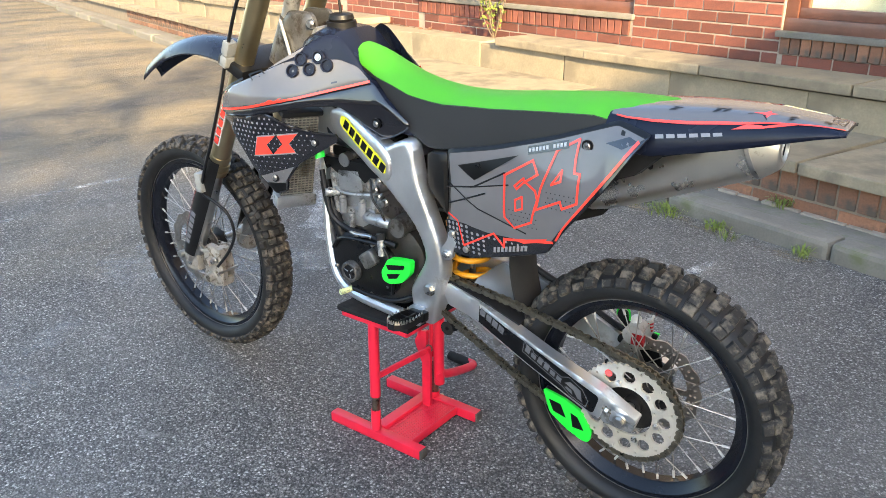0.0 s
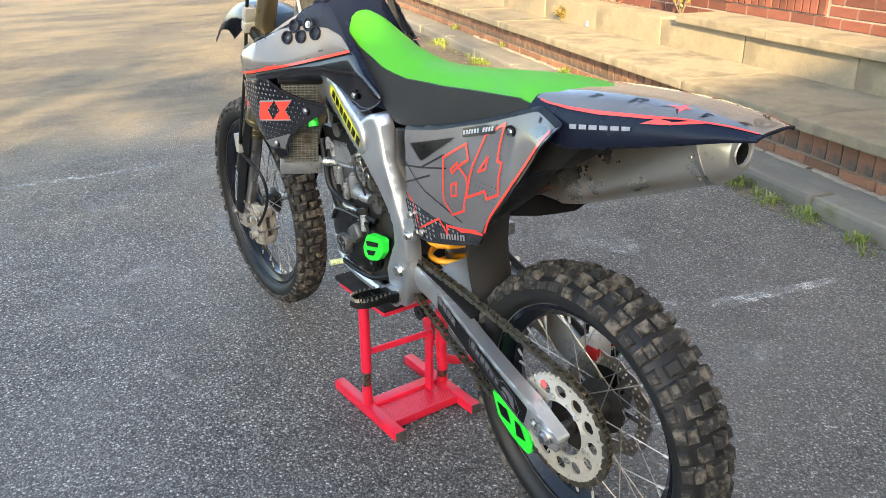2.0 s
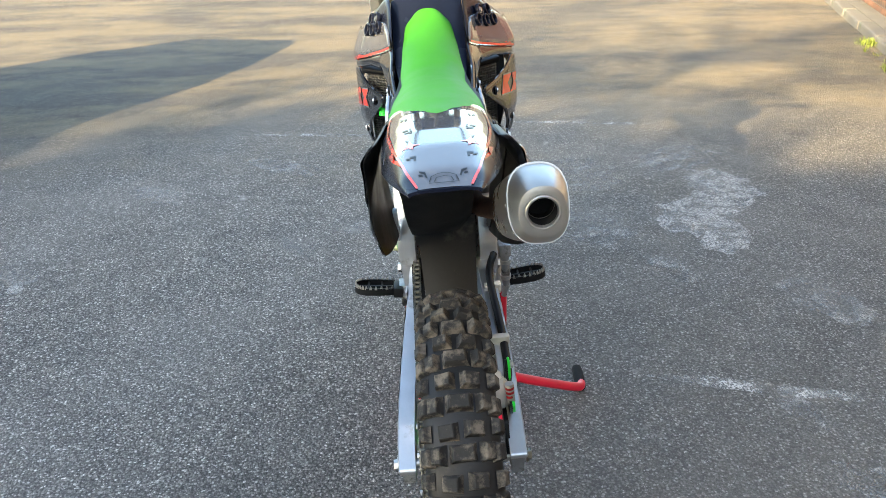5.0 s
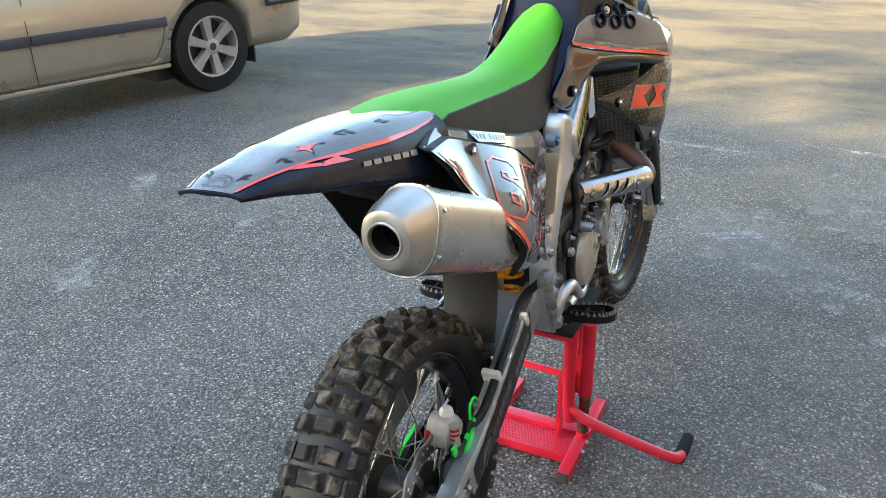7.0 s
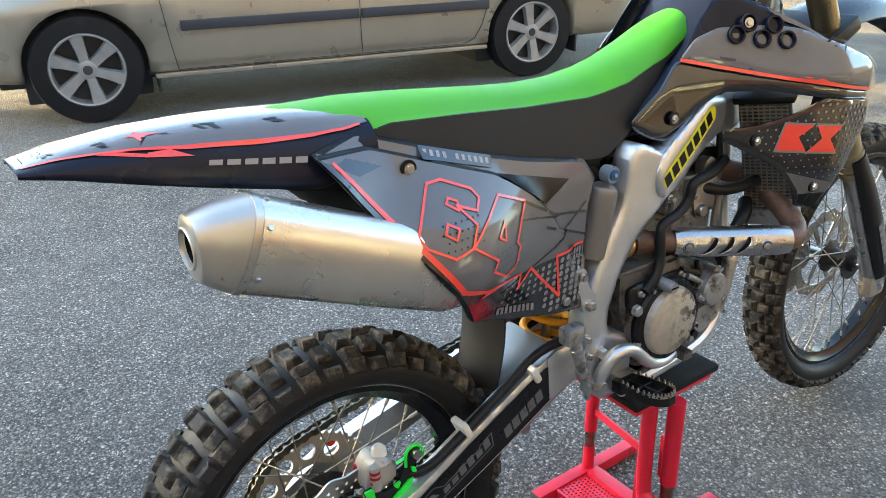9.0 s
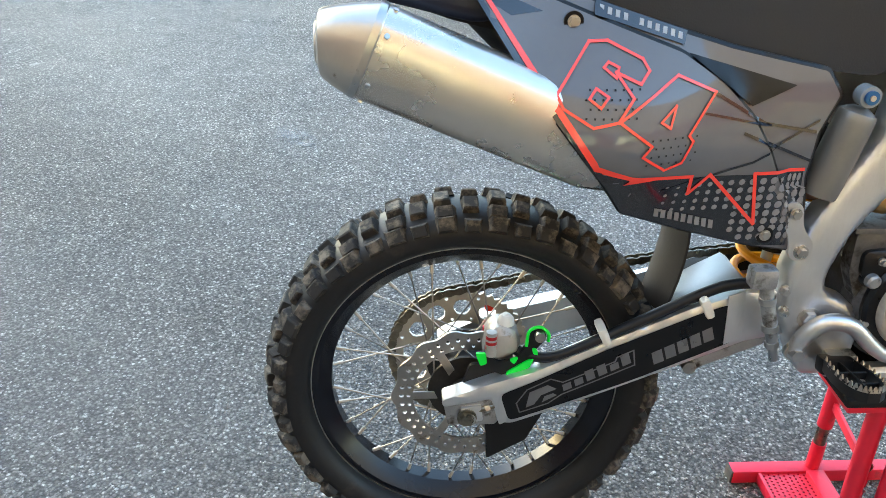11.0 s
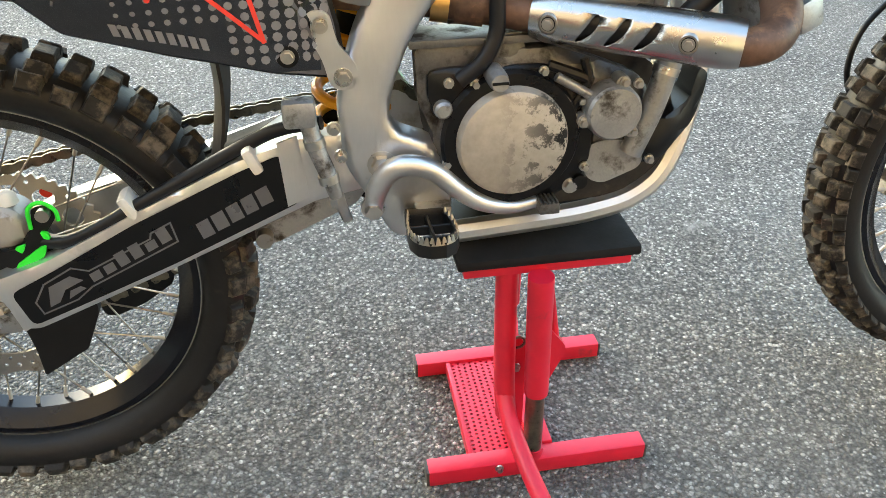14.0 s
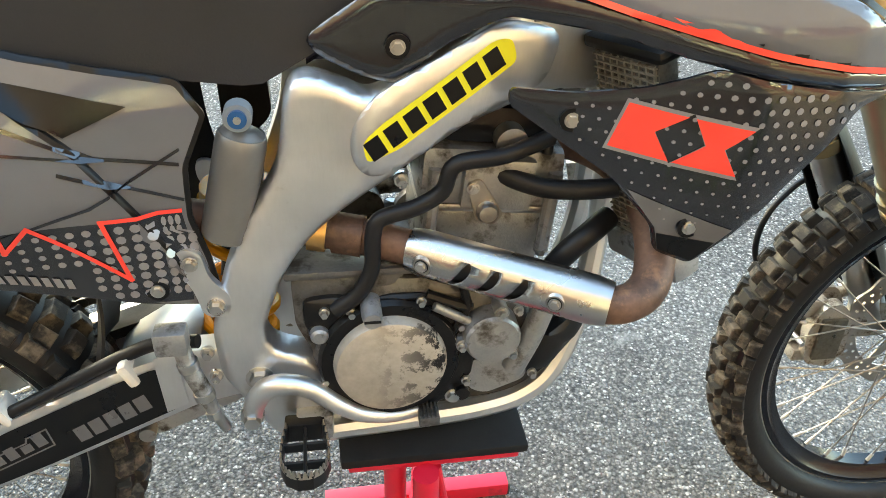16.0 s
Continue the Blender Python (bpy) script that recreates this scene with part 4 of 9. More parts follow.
# ---- parked car ----
def parked_car():
    rear, front = Vector((3.555, 3.49, 0)), Vector((0.682, 4.153, 0))
    ahead = (front - rear).normalized()
    yaw = math.degrees(math.atan2(ahead.y, ahead.x))
    c = thing("parked_car", pose(rear.x, rear.y, 0, 0, 0, yaw), "beige metallic estate car with dark side mouldings, parked", "car")
    # x ahead from the rear hub, y to the car's left; the near side is y = 0.05
    wb = (front - rear).length
    near, far = 0.09, -1.68
    mid = (near + far) / 2
    # body: sections along its length, half width and heights
    secs = [(-0.98, 0.60, 0.42, 0.70, 0.88, 0.52), (-0.93, 0.76, 0.30, 0.72, 0.98, 0.60), (-0.75, 0.845, 0.25, 0.75, 1.00, 0.66), (-0.35, 0.878, 0.25, 0.78, 1.00, 0.68), (0.0, 0.885, 0.245, 0.78, 1.00, 0.69),
            (0.5, 0.885, 0.240, 0.77, 0.99, 0.70), (1.3, 0.885, 0.238, 0.76, 0.97, 0.70), (2.1, 0.882, 0.240, 0.75, 0.95, 0.70), (wb, 0.878, 0.24, 0.74, 0.92, 0.70), (wb + 0.4, 0.86, 0.25, 0.70, 0.84, 0.64), (wb + 0.75, 0.74, 0.27, 0.58, 0.72, 0.5), (wb + 0.85, 0.6, 0.35, 0.5, 0.6, 0.4)]
    rings = []
    for x, w, lo, belt, top, tw in secs:
        half = [(w * 0.90, lo), (w * 0.965, lo + 0.03), (w * 0.985, lo + 0.10), (w * 0.985, lo + 0.17), (w, (lo + belt) / 2 + 0.02), (w * 0.995, belt - 0.06), (w * 0.97, belt), (tw + 0.1, top - 0.02), (tw, top)]
        ring = [(x, mid + y, z) for y, z in half] + [(x, mid - y, z) for y, z in reversed(half)]
        rings.append(ring)
    fine = []
    for a, b in zip(rings, rings[1:]):
        for s in (0, 1 / 3, 2 / 3):
            fine.append([tuple(p[i] * (1 - s) + q[i] * s for i in range(3)) for p, q in zip(a, b)])
    fine.append(rings[-1])
    bm = skin(fine)
    body = part("body", bm, CAR_PAINT, c, sharp=50)
    for x in (0.0, wb):  # wheel arches cut through the near and far sides
        cut = part("arch_cut", rod((x, near + 0.2, 0.316), (x, far - 0.2, 0.316), 0.350, seg=40), CAR_TRIM, c)
        carve(body, cut)
    part("wheel_well", box(-0.36, 0.36, far + 0.2, near - 0.2, 0.1, 0.6, 0.02), CAR_TRIM, c)
    part("wheel_well", box(wb - 0.36, wb + 0.36, far + 0.2, near - 0.2, 0.1, 0.6, 0.02), CAR_TRIM, c)
    part("underbody", box(-0.5, wb + 0.5, far + 0.25, near - 0.25, 0.19, 0.3, 0.02), CAR_TRIM, c)
    # cabin
    cab = [(-0.82, 0.64, 0.98, 1.06, 0.60), (-0.55, 0.68, 0.98, 1.40, 0.56), (-0.2, 0.70, 0.99, 1.46, 0.58), (0.9, 0.70, 0.98, 1.48, 0.58), (1.5, 0.70, 0.96, 1.42, 0.56), (2.3, 0.68, 0.93, 0.98, 0.62)]
    part("cabin", skin([[(x, mid + w, z0), (x, mid + tw, z1), (x, mid - tw, z1), (x, mid - w, z0)] for x, w, z0, z1, tw in cab]), CAR_PAINT, c)
    for x0, x1 in ((-0.45, 0.2), (0.3, 1.05), (1.15, 1.85)):
        for sg in (1, -1):
            bm = bmesh.new()
            bm.faces.new([bm.verts.new(p) for p in ((x0, mid + sg * 0.708, 1.02), (x1, mid + sg * 0.708, 1.01), (min(x1, 1.5), mid + sg * 0.595, 1.40), (x0, mid + sg * 0.600, 1.40))])
            bmesh.ops.solidify(bm, geom=bm.faces[:], thickness=0.01)
            part("side_window", bm, CAR_GLASS, c)
    # side mouldings, bumper strips, mud flap
    for x0, x1 in ((0.36, 1.272), (1.288, 2.40)):
        part("side_moulding", box(x0, x1, mid + 0.872, mid + 0.902, 0.505, 0.565, 0.008), CAR_TRIM, c)
    part("bumper_strip", tube([(-0.50, mid + 0.885, 0.57), (-0.80, mid + 0.855, 0.57), (-0.955, mid + 0.74, 0.57), (-1.0, mid + 0.5, 0.57), (-1.0, mid, 0.57)], 0.03, seg=8, n=5, flat=1.0), CAR_TRIM, c)
    part("sill", box(0.36, wb - 0.37, mid + 0.80, mid + 0.872, 0.232, 0.258, 0.006), CAR_PAINT, c)
    part("mud_flap", box(-0.40, -0.385, near - 0.27, near - 0.06, 0.14, 0.42, 0.004), CAR_TRIM, c)
    part("mud_flap", box(wb - 0.40, wb - 0.385, near - 0.27, near - 0.06, 0.14, 0.42, 0.004), CAR_TRIM, c)
    # door gaps
    for pts in ([(1.27, 0.275), (1.28, 0.40), (1.28, 0.62), (1.27, 0.80), (1.255, 0.96)], [(2.44, 0.275), (2.47, 0.45), (2.50, 0.70), (2.48, 0.94)], [(0.55, 0.275), (0.46, 0.31), (0.41, 0.40), (0.37, 0.52), (0.355, 0.75), (0.34, 0.97)], [(0.55, 0.275), (0.56, 0.278), (1.27, 0.276), (1.90, 0.276), (2.44, 0.276)]):
        bm = bmesh.new()
        for (xa, za), (xb, zb) in zip(pts, pts[1:]):
            ya = [mid + 0.885 * (0.985 if z < 0.36 else 1.0) + 0.0015 if z < 0.72 else mid + 0.885 - (z - 0.72) * 0.33 for z in (za, zb)]
            bm.faces.new([bm.verts.new(p) for p in ((xa - 0.003, ya[0], za - 0.002), (xa + 0.003, ya[0], za + 0.002), (xb + 0.003, ya[1], zb + 0.002), (xb - 0.003, ya[1], zb - 0.002))])
        part("door_gap", bm, CAR_TRIM, c, smooth=False)
    for x in (0.0, wb):
        for y, sg in ((near - 0.11, 1), (far + 0.11, -1)):
            wheel = part("wheel", lathe([(0.215, -0.10), (0.305, -0.095), (0.316, -0.06), (0.316, 0.06), (0.305, 0.095), (0.215, 0.10), (0.205, 0.0)], (x, y, 0.316), 56), TYRE, c)
            part("rim", lathe([(0.185, -0.09), (0.219, -0.09), (0.219, 0.09 * sg), (0.207, 0.101 * sg), (0.198, 0.098 * sg), (0.19, 0.04 * sg)], (x, y, 0.316), 48), ALLOY_SILVER, wheel)
            part("brake_backing", lathe([(0.0, 0.0), (0.19, 0.0), (0.19, 0.01), (0.0, 0.01)], (x, y, 0.316), 32), CAR_TRIM, wheel)
            hub = lathe([(0.0, 0.05 * sg), (0.058, 0.05 * sg), (0.058, 0.083 * sg), (0.045, 0.09 * sg), (0.0, 0.088 * sg)], (x, y, 0.316), 24)
            for k in range(6):
                a = math.radians(60 * k + 20)
                d, n = Vector((math.cos(a), 0, math.sin(a))), Vector((-math.sin(a), 0, math.cos(a)))
                p = Vector((x, y, 0.316))
                out = Vector((0, sg, 0))
                ring = lambda r, w, h0, h1: [p + d * r + n * w + out * h0, p + d * r + n * w * 0.8 + out * h1, p + d * r - n * w * 0.8 + out * h1, p + d * r - n * w + out * h0]  # noqa: E731
                skin([ring(0.04, 0.030, 0.04, 0.085), ring(0.12, 0.034, 0.05, 0.088), ring(0.20, 0.045, 0.06, 0.096)], hub)
            part("spokes", hub, ALLOY_SILVER, wheel)
            part("centre_cap", lathe([(0.0, 0.092 * sg), (0.026, 0.091 * sg), (0.030, 0.086 * sg), (0.0, 0.08 * sg)], (x, y, 0.316), 24), CAR_TRIM, wheel)
    return c


parked_car()


# ---- dirt bike ----
# x runs ahead from the rear axle, y to the bike's left, z up from 0.385 m above the ground; it leans a little on its stand
bike = thing("dirt_bike", pose(0, 0, 0.385, -3.418), "grey, black and green motocross bike raised on a stand", "motorcycle")
RW, FW = Vector((0.019, 0.005, -0.0245)), Vector((1.566, 0.008, 0.005))


def wheel(name, c, carcass, half, rim_r, rows, knob, spoke_n, rim_half, hub_r, hub_half, label):
    """A spoked wheel: tyre with knobs, rim, hub, spokes with their nipples."""
    high = carcass - rim_r - 0.003
    base = rim_r + 0.003
    flank = ((0.0, rim_half + 0.001), (0.10, rim_half + 0.5 * (half - rim_half)), (0.26, half * 0.95), (0.42, half), (0.58, half * 0.99), (0.70, half * 0.93), (0.80, half * 0.82), (0.88, half * 0.68), (0.95, half * 0.45), (0.99, half * 0.2), (1.0, 0.0))
    prof = [(base + high * h, -y) for h, y in flank] + [(base + high * h, y) for h, y in reversed(flank[:-1])]
    crown = lambda y: float(np.interp(abs(y), [q for _, q in reversed(flank[4:])], [base + high * h for h, _ in reversed(flank[4:])]))  # noqa: E731
    tyre = part("tyre", lathe(prof, c, 90), TYRE, bike, label)
    rng = random.Random(name)
    s = knob / 0.014
    kinds = {}
    for k in range(rows):
        a = math.tau * k / rows
        shoulder = ((1.0, 0.022, 0.026), (-1.0, 0.022, 0.026)) if k % 2 else ((1.06, 0.018, 0.022), (-1.06, 0.018, 0.022))
        places = shoulder + (((0.0, 0.036, 0.024), (0.62, 0.020, 0.026), (-0.62, 0.020, 0.026)) if k % 2 else ((0.33, 0.027, 0.023), (-0.33, 0.027, 0.023)))
        for ang, wide, long in places:
            r = crown(half * math.sin(ang)) - 0.002
            if (wide, long) not in kinds:  # a worn block, wider at its foot
                h = knob * (0.85 if wide in (0.022, 0.018) else 1.0)
                tip = [(sx * long * s * 0.46, sy * wide * s * 0.46) for sx, sy in ((-1, -1), (1, -1), (1, 1), (-1, 1))]
                lay = lambda q, z: [(x * q, y * q, z) for x, y in tip]  # noqa: E731
                kinds[(wide, long)] = mesh_of("tread_knob", skin([lay(1.28, -0.001), lay(1.10, h * 0.35), lay(1.0, h * 0.86), lay(0.84, h)]), KNOB)
            m = Matrix.Translation(c) @ Matrix.Rotation(-a + rng.uniform(-0.012, 0.012), 4, "Y") @ Matrix.Translation((0, half * math.sin(ang), r + rng.uniform(-0.0018, 0.0008)))
            shared("tread_knob", kinds[(wide, long)], tyre, m @ Matrix.Rotation(-ang * 1.05, 4, "X") @ Matrix.Rotation(rng.uniform(-0.05, 0.05), 4, "Z"))
    rim = part("rim", lathe([(rim_r + 0.004, -rim_half), (rim_r + 0.006, -rim_half + 0.004), (rim_r - 0.012, -rim_half + 0.010), (rim_r - 0.022, -0.012), (rim_r - 0.022, 0.012), (rim_r - 0.012, rim_half - 0.010),
                             (rim_r + 0.006, rim_half - 0.004), (rim_r + 0.004, rim_half), (rim_r - 0.008, rim_half + 0.001), (rim_r - 0.017, rim_half - 0.008), (rim_r - 0.029, 0.013), (rim_r - 0.029, -0.013),
                             (rim_r - 0.017, -rim_half + 0.008), (rim_r - 0.008, -rim_half - 0.001)], c, 90), RIM_BLACK, bike, "black anodised aluminium rim")
    for sg in (1, -1):
        part("rim_line", lathe([(rim_r + q, sg * (rim_half + y)) for q, y in ((0.0018, 0.0006), (0.0036, 0.0006), (0.0036, 0.0020), (0.0018, 0.0020))], c, 90), DISC_STEEL, rim, "thin pale line along the rim edge")
    hub = part("hub", lathe([(0.010, -hub_half - 0.012), (0.022, -hub_half - 0.012), (0.024, -hub_half), (hub_r, -hub_half), (hub_r, -hub_half + 0.006), (hub_r * 0.62, -hub_half + 0.016), (hub_r * 0.5, 0),
                            (hub_r * 0.62, hub_half - 0.016), (hub_r, hub_half - 0.006), (hub_r, hub_half), (0.024, hub_half), (0.022, hub_half + 0.012), (0.010, hub_half + 0.012)], c, 40), GRIMY_CASE, bike, "grimy dark hub")
    for k in range(spoke_n):
        a = math.tau * (k + 0.5) / spoke_n
        sg = 1 if k % 2 else -1
        lead = 1.25 if (k // 2) % 2 else -1.25
        h = a + lead * 0.72
        p0 = c + Vector((hub_r * 0.92 * math.cos(h), sg * (hub_half - 0.003), hub_r * 0.92 * math.sin(h)))
        p1 = c + Vector(((rim_r - 0.030) * math.cos(a), sg * 0.004, (rim_r - 0.030) * math.sin(a)))
        spoke = part("spoke", rod(p0, p1, 0.0014, seg=6), DISC_STEEL, rim)
        part("nipple", rod(p1 + (p0 - p1).normalized() * 0.017, p1, 0.0031, seg=6), NIPPLE, spoke)
    return tyre, hub


wheel("rear", RW, 0.3165, 0.062, 0.250, 50, 0.0150, 36, 0.034, 0.062, 0.045, "knobbly rear motocross tyre")
OLD = set(bpy.data.objects)
wheel("front", FW, 0.3555, 0.047, 0.292, 76, 0.0125, 36, 0.026, 0.045, 0.034, "knobbly front motocross tyre")
STEERED_WHEEL = set(bpy.data.objects) - OLD


def ring_plate(c, r, wave, inner, y0, y1, teeth, holes, slots, name, mat, label):
    """A flat disc in the wheel's plane with an edge of waves or teeth, round openings and an open centre."""
    n = 480
    bm = bmesh.new()
    edge = []
    for k in range(n):
        a = math.tau * k / n
        edge.append(r + wave * math.cos(teeth * a))
    # openings are built as a band structure: rims between rings of holes
    grid = []
    steps = [inner]
    for lo, hi, _ in holes:
        m = 6 if hi - lo < 0.01 else 16
        steps += [lo + (hi - lo) * j / m for j in range(m + 1)]
    steps.append(None)
    ang = [math.tau * k / n for k in range(n)]
    rows = []
    for st in steps:
        rows.append([(edge[k] if st is None else st) for k in range(n)])
    vt = [[[bm.verts.new(c + Vector((rad * math.cos(g), y, rad * math.sin(g)))) for g, rad in zip(ang, row)] for row in rows] for y in (y0, y1)]
    def open_at(j, k):
        rm = (rows[j][k] + rows[j + 1][k]) / 2
        g = (ang[k] + math.pi / n)
        for lo, hi, cnt in holes:
            if lo < rm < hi:
                mid, half = (lo + hi) / 2, (hi - lo) / 2
                step = math.tau / cnt
                d = (g + step / 2 + (step / 2 if cnt == 12 and hi - lo < 0.01 else 0.0)) % step - step / 2
                q = math.hypot(d * mid, rm - mid)
                return q < half * 0.92
        return False
    solid = [[not open_at(j, k) for k in range(n)] for j in range(len(rows) - 1)]
    for j in range(len(rows) - 1):
        for k in range(n):
            if not solid[j][k]:
                continue
            k2 = (k + 1) % n
            for s in (0, 1):
                q = (vt[s][j][k], vt[s][j][k2], vt[s][j + 1][k2], vt[s][j + 1][k])
                bm.faces.new(q if s else q[::-1])
            for (ja, ka, jb, kb), (nj, nk) in (((j, k, j, k2), (j - 1, k)), ((j + 1, k, j + 1, k2), (j + 1, k)), ((j, k, j + 1, k), (j, (k - 1) % n)), ((j, k2, j + 1, k2), (j, k2))):
                if nj < 0 or nj >= len(solid) or not solid[nj][nk]:
                    bm.faces.new((vt[0][ja][ka], vt[0][jb][kb], vt[1][jb][kb], vt[1][ja][ka]))
    bmesh.ops.delete(bm, geom=[v for v in bm.verts if not v.link_faces], context="VERTS")
    return part(name, bm, mat, bike, label, sharp=28)


SP_Y = 0.076
sprocket = ring_plate(RW, 0.118, 0.0028, 0.060, SP_Y - 0.003, SP_Y + 0.003, 50, [(0.063, 0.069, 12), (0.0715, 0.1035, 12), (0.1045, 0.1105, 12)], 0, "rear_sprocket", SPROCKET_ALU, "drilled bright steel rear sprocket")
for k in range(6):
    a = math.tau * k / 6 + 0.2
    part("sprocket_bolt", bolt(RW + Vector((0.071 * math.cos(a), SP_Y + 0.003, 0.071 * math.sin(a))), (0, 1, 0), 0.0055, 0.007), STEEL, sprocket)
a = math.radians(52)
part("maker_mark", rod(RW + Vector((0.0585 * math.cos(a), SP_Y + 0.0032, 0.0785 * math.sin(a))) + Vector((0.012, 0, 0.022)), RW + Vector((0.0585 * math.cos(a), SP_Y + 0.0042, 0.0785 * math.sin(a))) + Vector((0.012, 0, 0.022)), 0.009, seg=16), RED_GRAPHIC, sprocket)
for hubc, r, sd, r0, y0, tilt in ((RW, 0.119, -0.0585, 0.05, 0.002, 0.4), (FW, 0.124, 0.0543, 0.035, 0.002, 0.0)):
    if hubc is FW:
        OLD = set(bpy.data.objects)
    disc = ring_plate(hubc, r, 0.003, r - 0.032, sd - 0.002, sd + 0.002, 14, [(r - 0.028, r - 0.022, 34), (r - 0.017, r - 0.010, 40)], 0, "rear_brake_disc" if hubc is RW else "front_brake_disc", DISC_STEEL, "drilled wave brake disc")
    for k in range(6):
        a = math.tau * k / 6
        d, n = Vector((math.cos(a), 0, math.sin(a))), Vector((-math.sin(a + tilt), 0, math.cos(a + tilt)))
        part("carrier_arm", skin([[hubc + d * q + n * w + Vector((0, sd + y, 0)) for w, y in ((-0.007, -0.0016), (0.007, -0.0016), (0.007, 0.0016), (-0.007, 0.0016))] for q in (r0, r - 0.029)]), DISC_STEEL, disc)
STEERED = set(bpy.data.objects) - OLD


# swingarm
def arm_depth(x, z):
    return 0.117 - 0.016 * max(0, (x - 0.10) / 0.32) ** 1.5


def arm_depth_left(x, z):
    return arm_depth(x, z) + 0.014 * max(0.0, min(1.0, (0.42 - x) / 0.40))


ARM = [(-0.025, 0.008), (-0.022, -0.004), (0.052, 0.010), (0.064, -0.034), (0.085, -0.036), (0.26, 0.030), (0.44, 0.100), (0.505, 0.110), (0.525, 0.150), (0.50, 0.182), (0.43, 0.184), (0.35, 0.162), (0.22, 0.107), (0.115, 0.058), (0.052, 0.038)]
ARM_L = [(-0.024, -0.010), (-0.018, -0.024), (0.052, 0.004)] + ARM[3:9] + [(0.50, 0.170), (0.41, 0.146), (0.30, 0.110), (0.21, 0.079), (0.115, 0.051), (0.062, 0.034)]
for sg in (1, -1):
    along = arm_depth_left if sg > 0 else arm_depth
    arm = part("swingarm_side", sheet(rounded(ARM_L if sg > 0 else ARM, 0.006), along, sg, thick=0.034, pillow=0.003, edge=0.005, grid=0.016), FRAME_ALU, bike, "raw aluminium swingarm beam")
    pad = [(0.065, 0.020), (0.080, -0.029), (0.26, 0.037), (0.422, 0.103), (0.404, 0.168), (0.355, 0.152), (0.22, 0.096), (0.12, 0.046)]
    if sg > 0:
        pad = pad[:4] + [(0.400, 0.137), (0.30, 0.102), (0.215, 0.074), (0.12, 0.040)]
    decal("arm_pad", [rounded(pad, 0.01)], along, sg, BLACK_GRAPHIC, arm, lift=0.0008, label="black swingarm sticker")
    # lettered stickers stand as plain slanted blocks
    u = Vector((0.905, 0.425)).normalized()
    def on_arm(s, h):
        h -= 0.011 if sg > 0 else 0.006
        return (0.085 + u.x * s - u.y * h, 0.002 + u.y * s + u.x * h)
    marks = []
    for k in range(5):
        s = (0.258 if sg > 0 else 0.222) + k * 0.0205
        low, high = (-0.016, 0.018) if sg > 0 else (-0.026, 0.022)
        marks.append([on_arm(s, low), on_arm(s + 0.0165, low - 0.001), on_arm(s + 0.0195, low + high), on_arm(s + 0.003, low + high)])
    for mark in marks:
        decal("grey_block", [mark], along, sg, ARM_GREY, arm, lift=0.0016)
    swoosh = [on_arm(0.004, -0.012), on_arm(0.05, -0.016), on_arm(0.075, -0.010), on_arm(0.195, -0.012), on_arm(0.202, 0.014), on_arm(0.175, 0.014), on_arm(0.170, 0.008), on_arm(0.085, 0.010), on_arm(0.070, 0.024), on_arm(0.03, 0.022), on_arm(0.006, 0.006)]
    decal("outlined_mark", ribbon(swoosh, 0.0022, True), along, sg, ARM_GREY, arm, lift=0.0016)
    inner = [[on_arm(0.016, -0.008), on_arm(0.030, -0.008), on_arm(0.046, 0.003), on_arm(0.072, 0.003), on_arm(0.062, 0.016), on_arm(0.032, 0.016)], [on_arm(0.042, -0.010), on_arm(0.068, -0.008), on_arm(0.064, -0.002), on_arm(0.050, -0.001)]]
    for k in range(6):
        s = 0.080 + k * 0.0195
        tall = 0.019 if k in (2, 3, 5) else 0.012
        inner.append([on_arm(s, -0.006), on_arm(s + 0.014, -0.006), on_arm(s + 0.016, -0.006 + tall), on_arm(s + 0.002, -0.006 + tall)])
    for mark in inner:
        decal("mark_block", [mark], along, sg, ARM_GREY, arm, lift=0.0017)
    # axle block, adjuster, nut
    y = sg * (along(0.0, 0.0) + 0.001)
    carrier = [(-0.023, 0.006), (-0.014, -0.042), (0.060, -0.042), (0.068, -0.030), (0.062, 0.016)] if sg < 0 else [(-0.020, -0.020), (-0.010, -0.050), (0.060, -0.046), (0.068, -0.030), (0.062, 0.010)]
    part("axle_carrier", sheet(rounded(carrier, 0.004), along, sg, thick=0.026, pillow=0.002, edge=0.004, grid=0.02, lift=-0.0065), CAST_ALU, arm, "grimy cast axle carrier")
    part("carrier_rib", sheet(rounded([(0.052, 0.020), (0.066, 0.026), (0.080, -0.030), (0.066, -0.038)], 0.004), along, sg, thick=0.012, pillow=0.003, edge=0.005, grid=0, lift=0.0022), FRAME_ALU, arm)
    part("axle_block", box(0.004, 0.036, min(y - sg * 0.010, y - sg * 0.002), max(y - sg * 0.010, y - sg * 0.002), -0.036, -0.006, 0.003, m=pose(0, 0, 0, 0, -8, 0)), FRAME_ALU, arm)
    part("adjuster_bolt", rod((0.034, y - sg * 0.006, -0.012), (0.058, y - sg * 0.006, -0.004), 0.0042, seg=10), CHAIN_STEEL, arm)
    part("adjuster_nut", rod((0.044, y - sg * 0.006, -0.009), (0.051, y - sg * 0.006, -0.0065), 0.0078, seg=6), STEEL, arm)
    part("axle_nut", bolt((RW.x - 0.004, y - sg * 0.003, RW.z + 0.002), (0, sg, 0), 0.0115, 0.011), CHAIN_STEEL if sg < 0 else STEEL, arm)
    part("weld_plate", sheet([(0.405, 0.098), (0.432, 0.108), (0.425, 0.190) if sg < 0 else (0.425, 0.158), (0.40, 0.182) if sg < 0 else (0.40, 0.152)], along, sg, thick=0.006, pillow=0.002, edge=0.006, grid=0.02, lift=0.004), FRAME_ALU, arm)
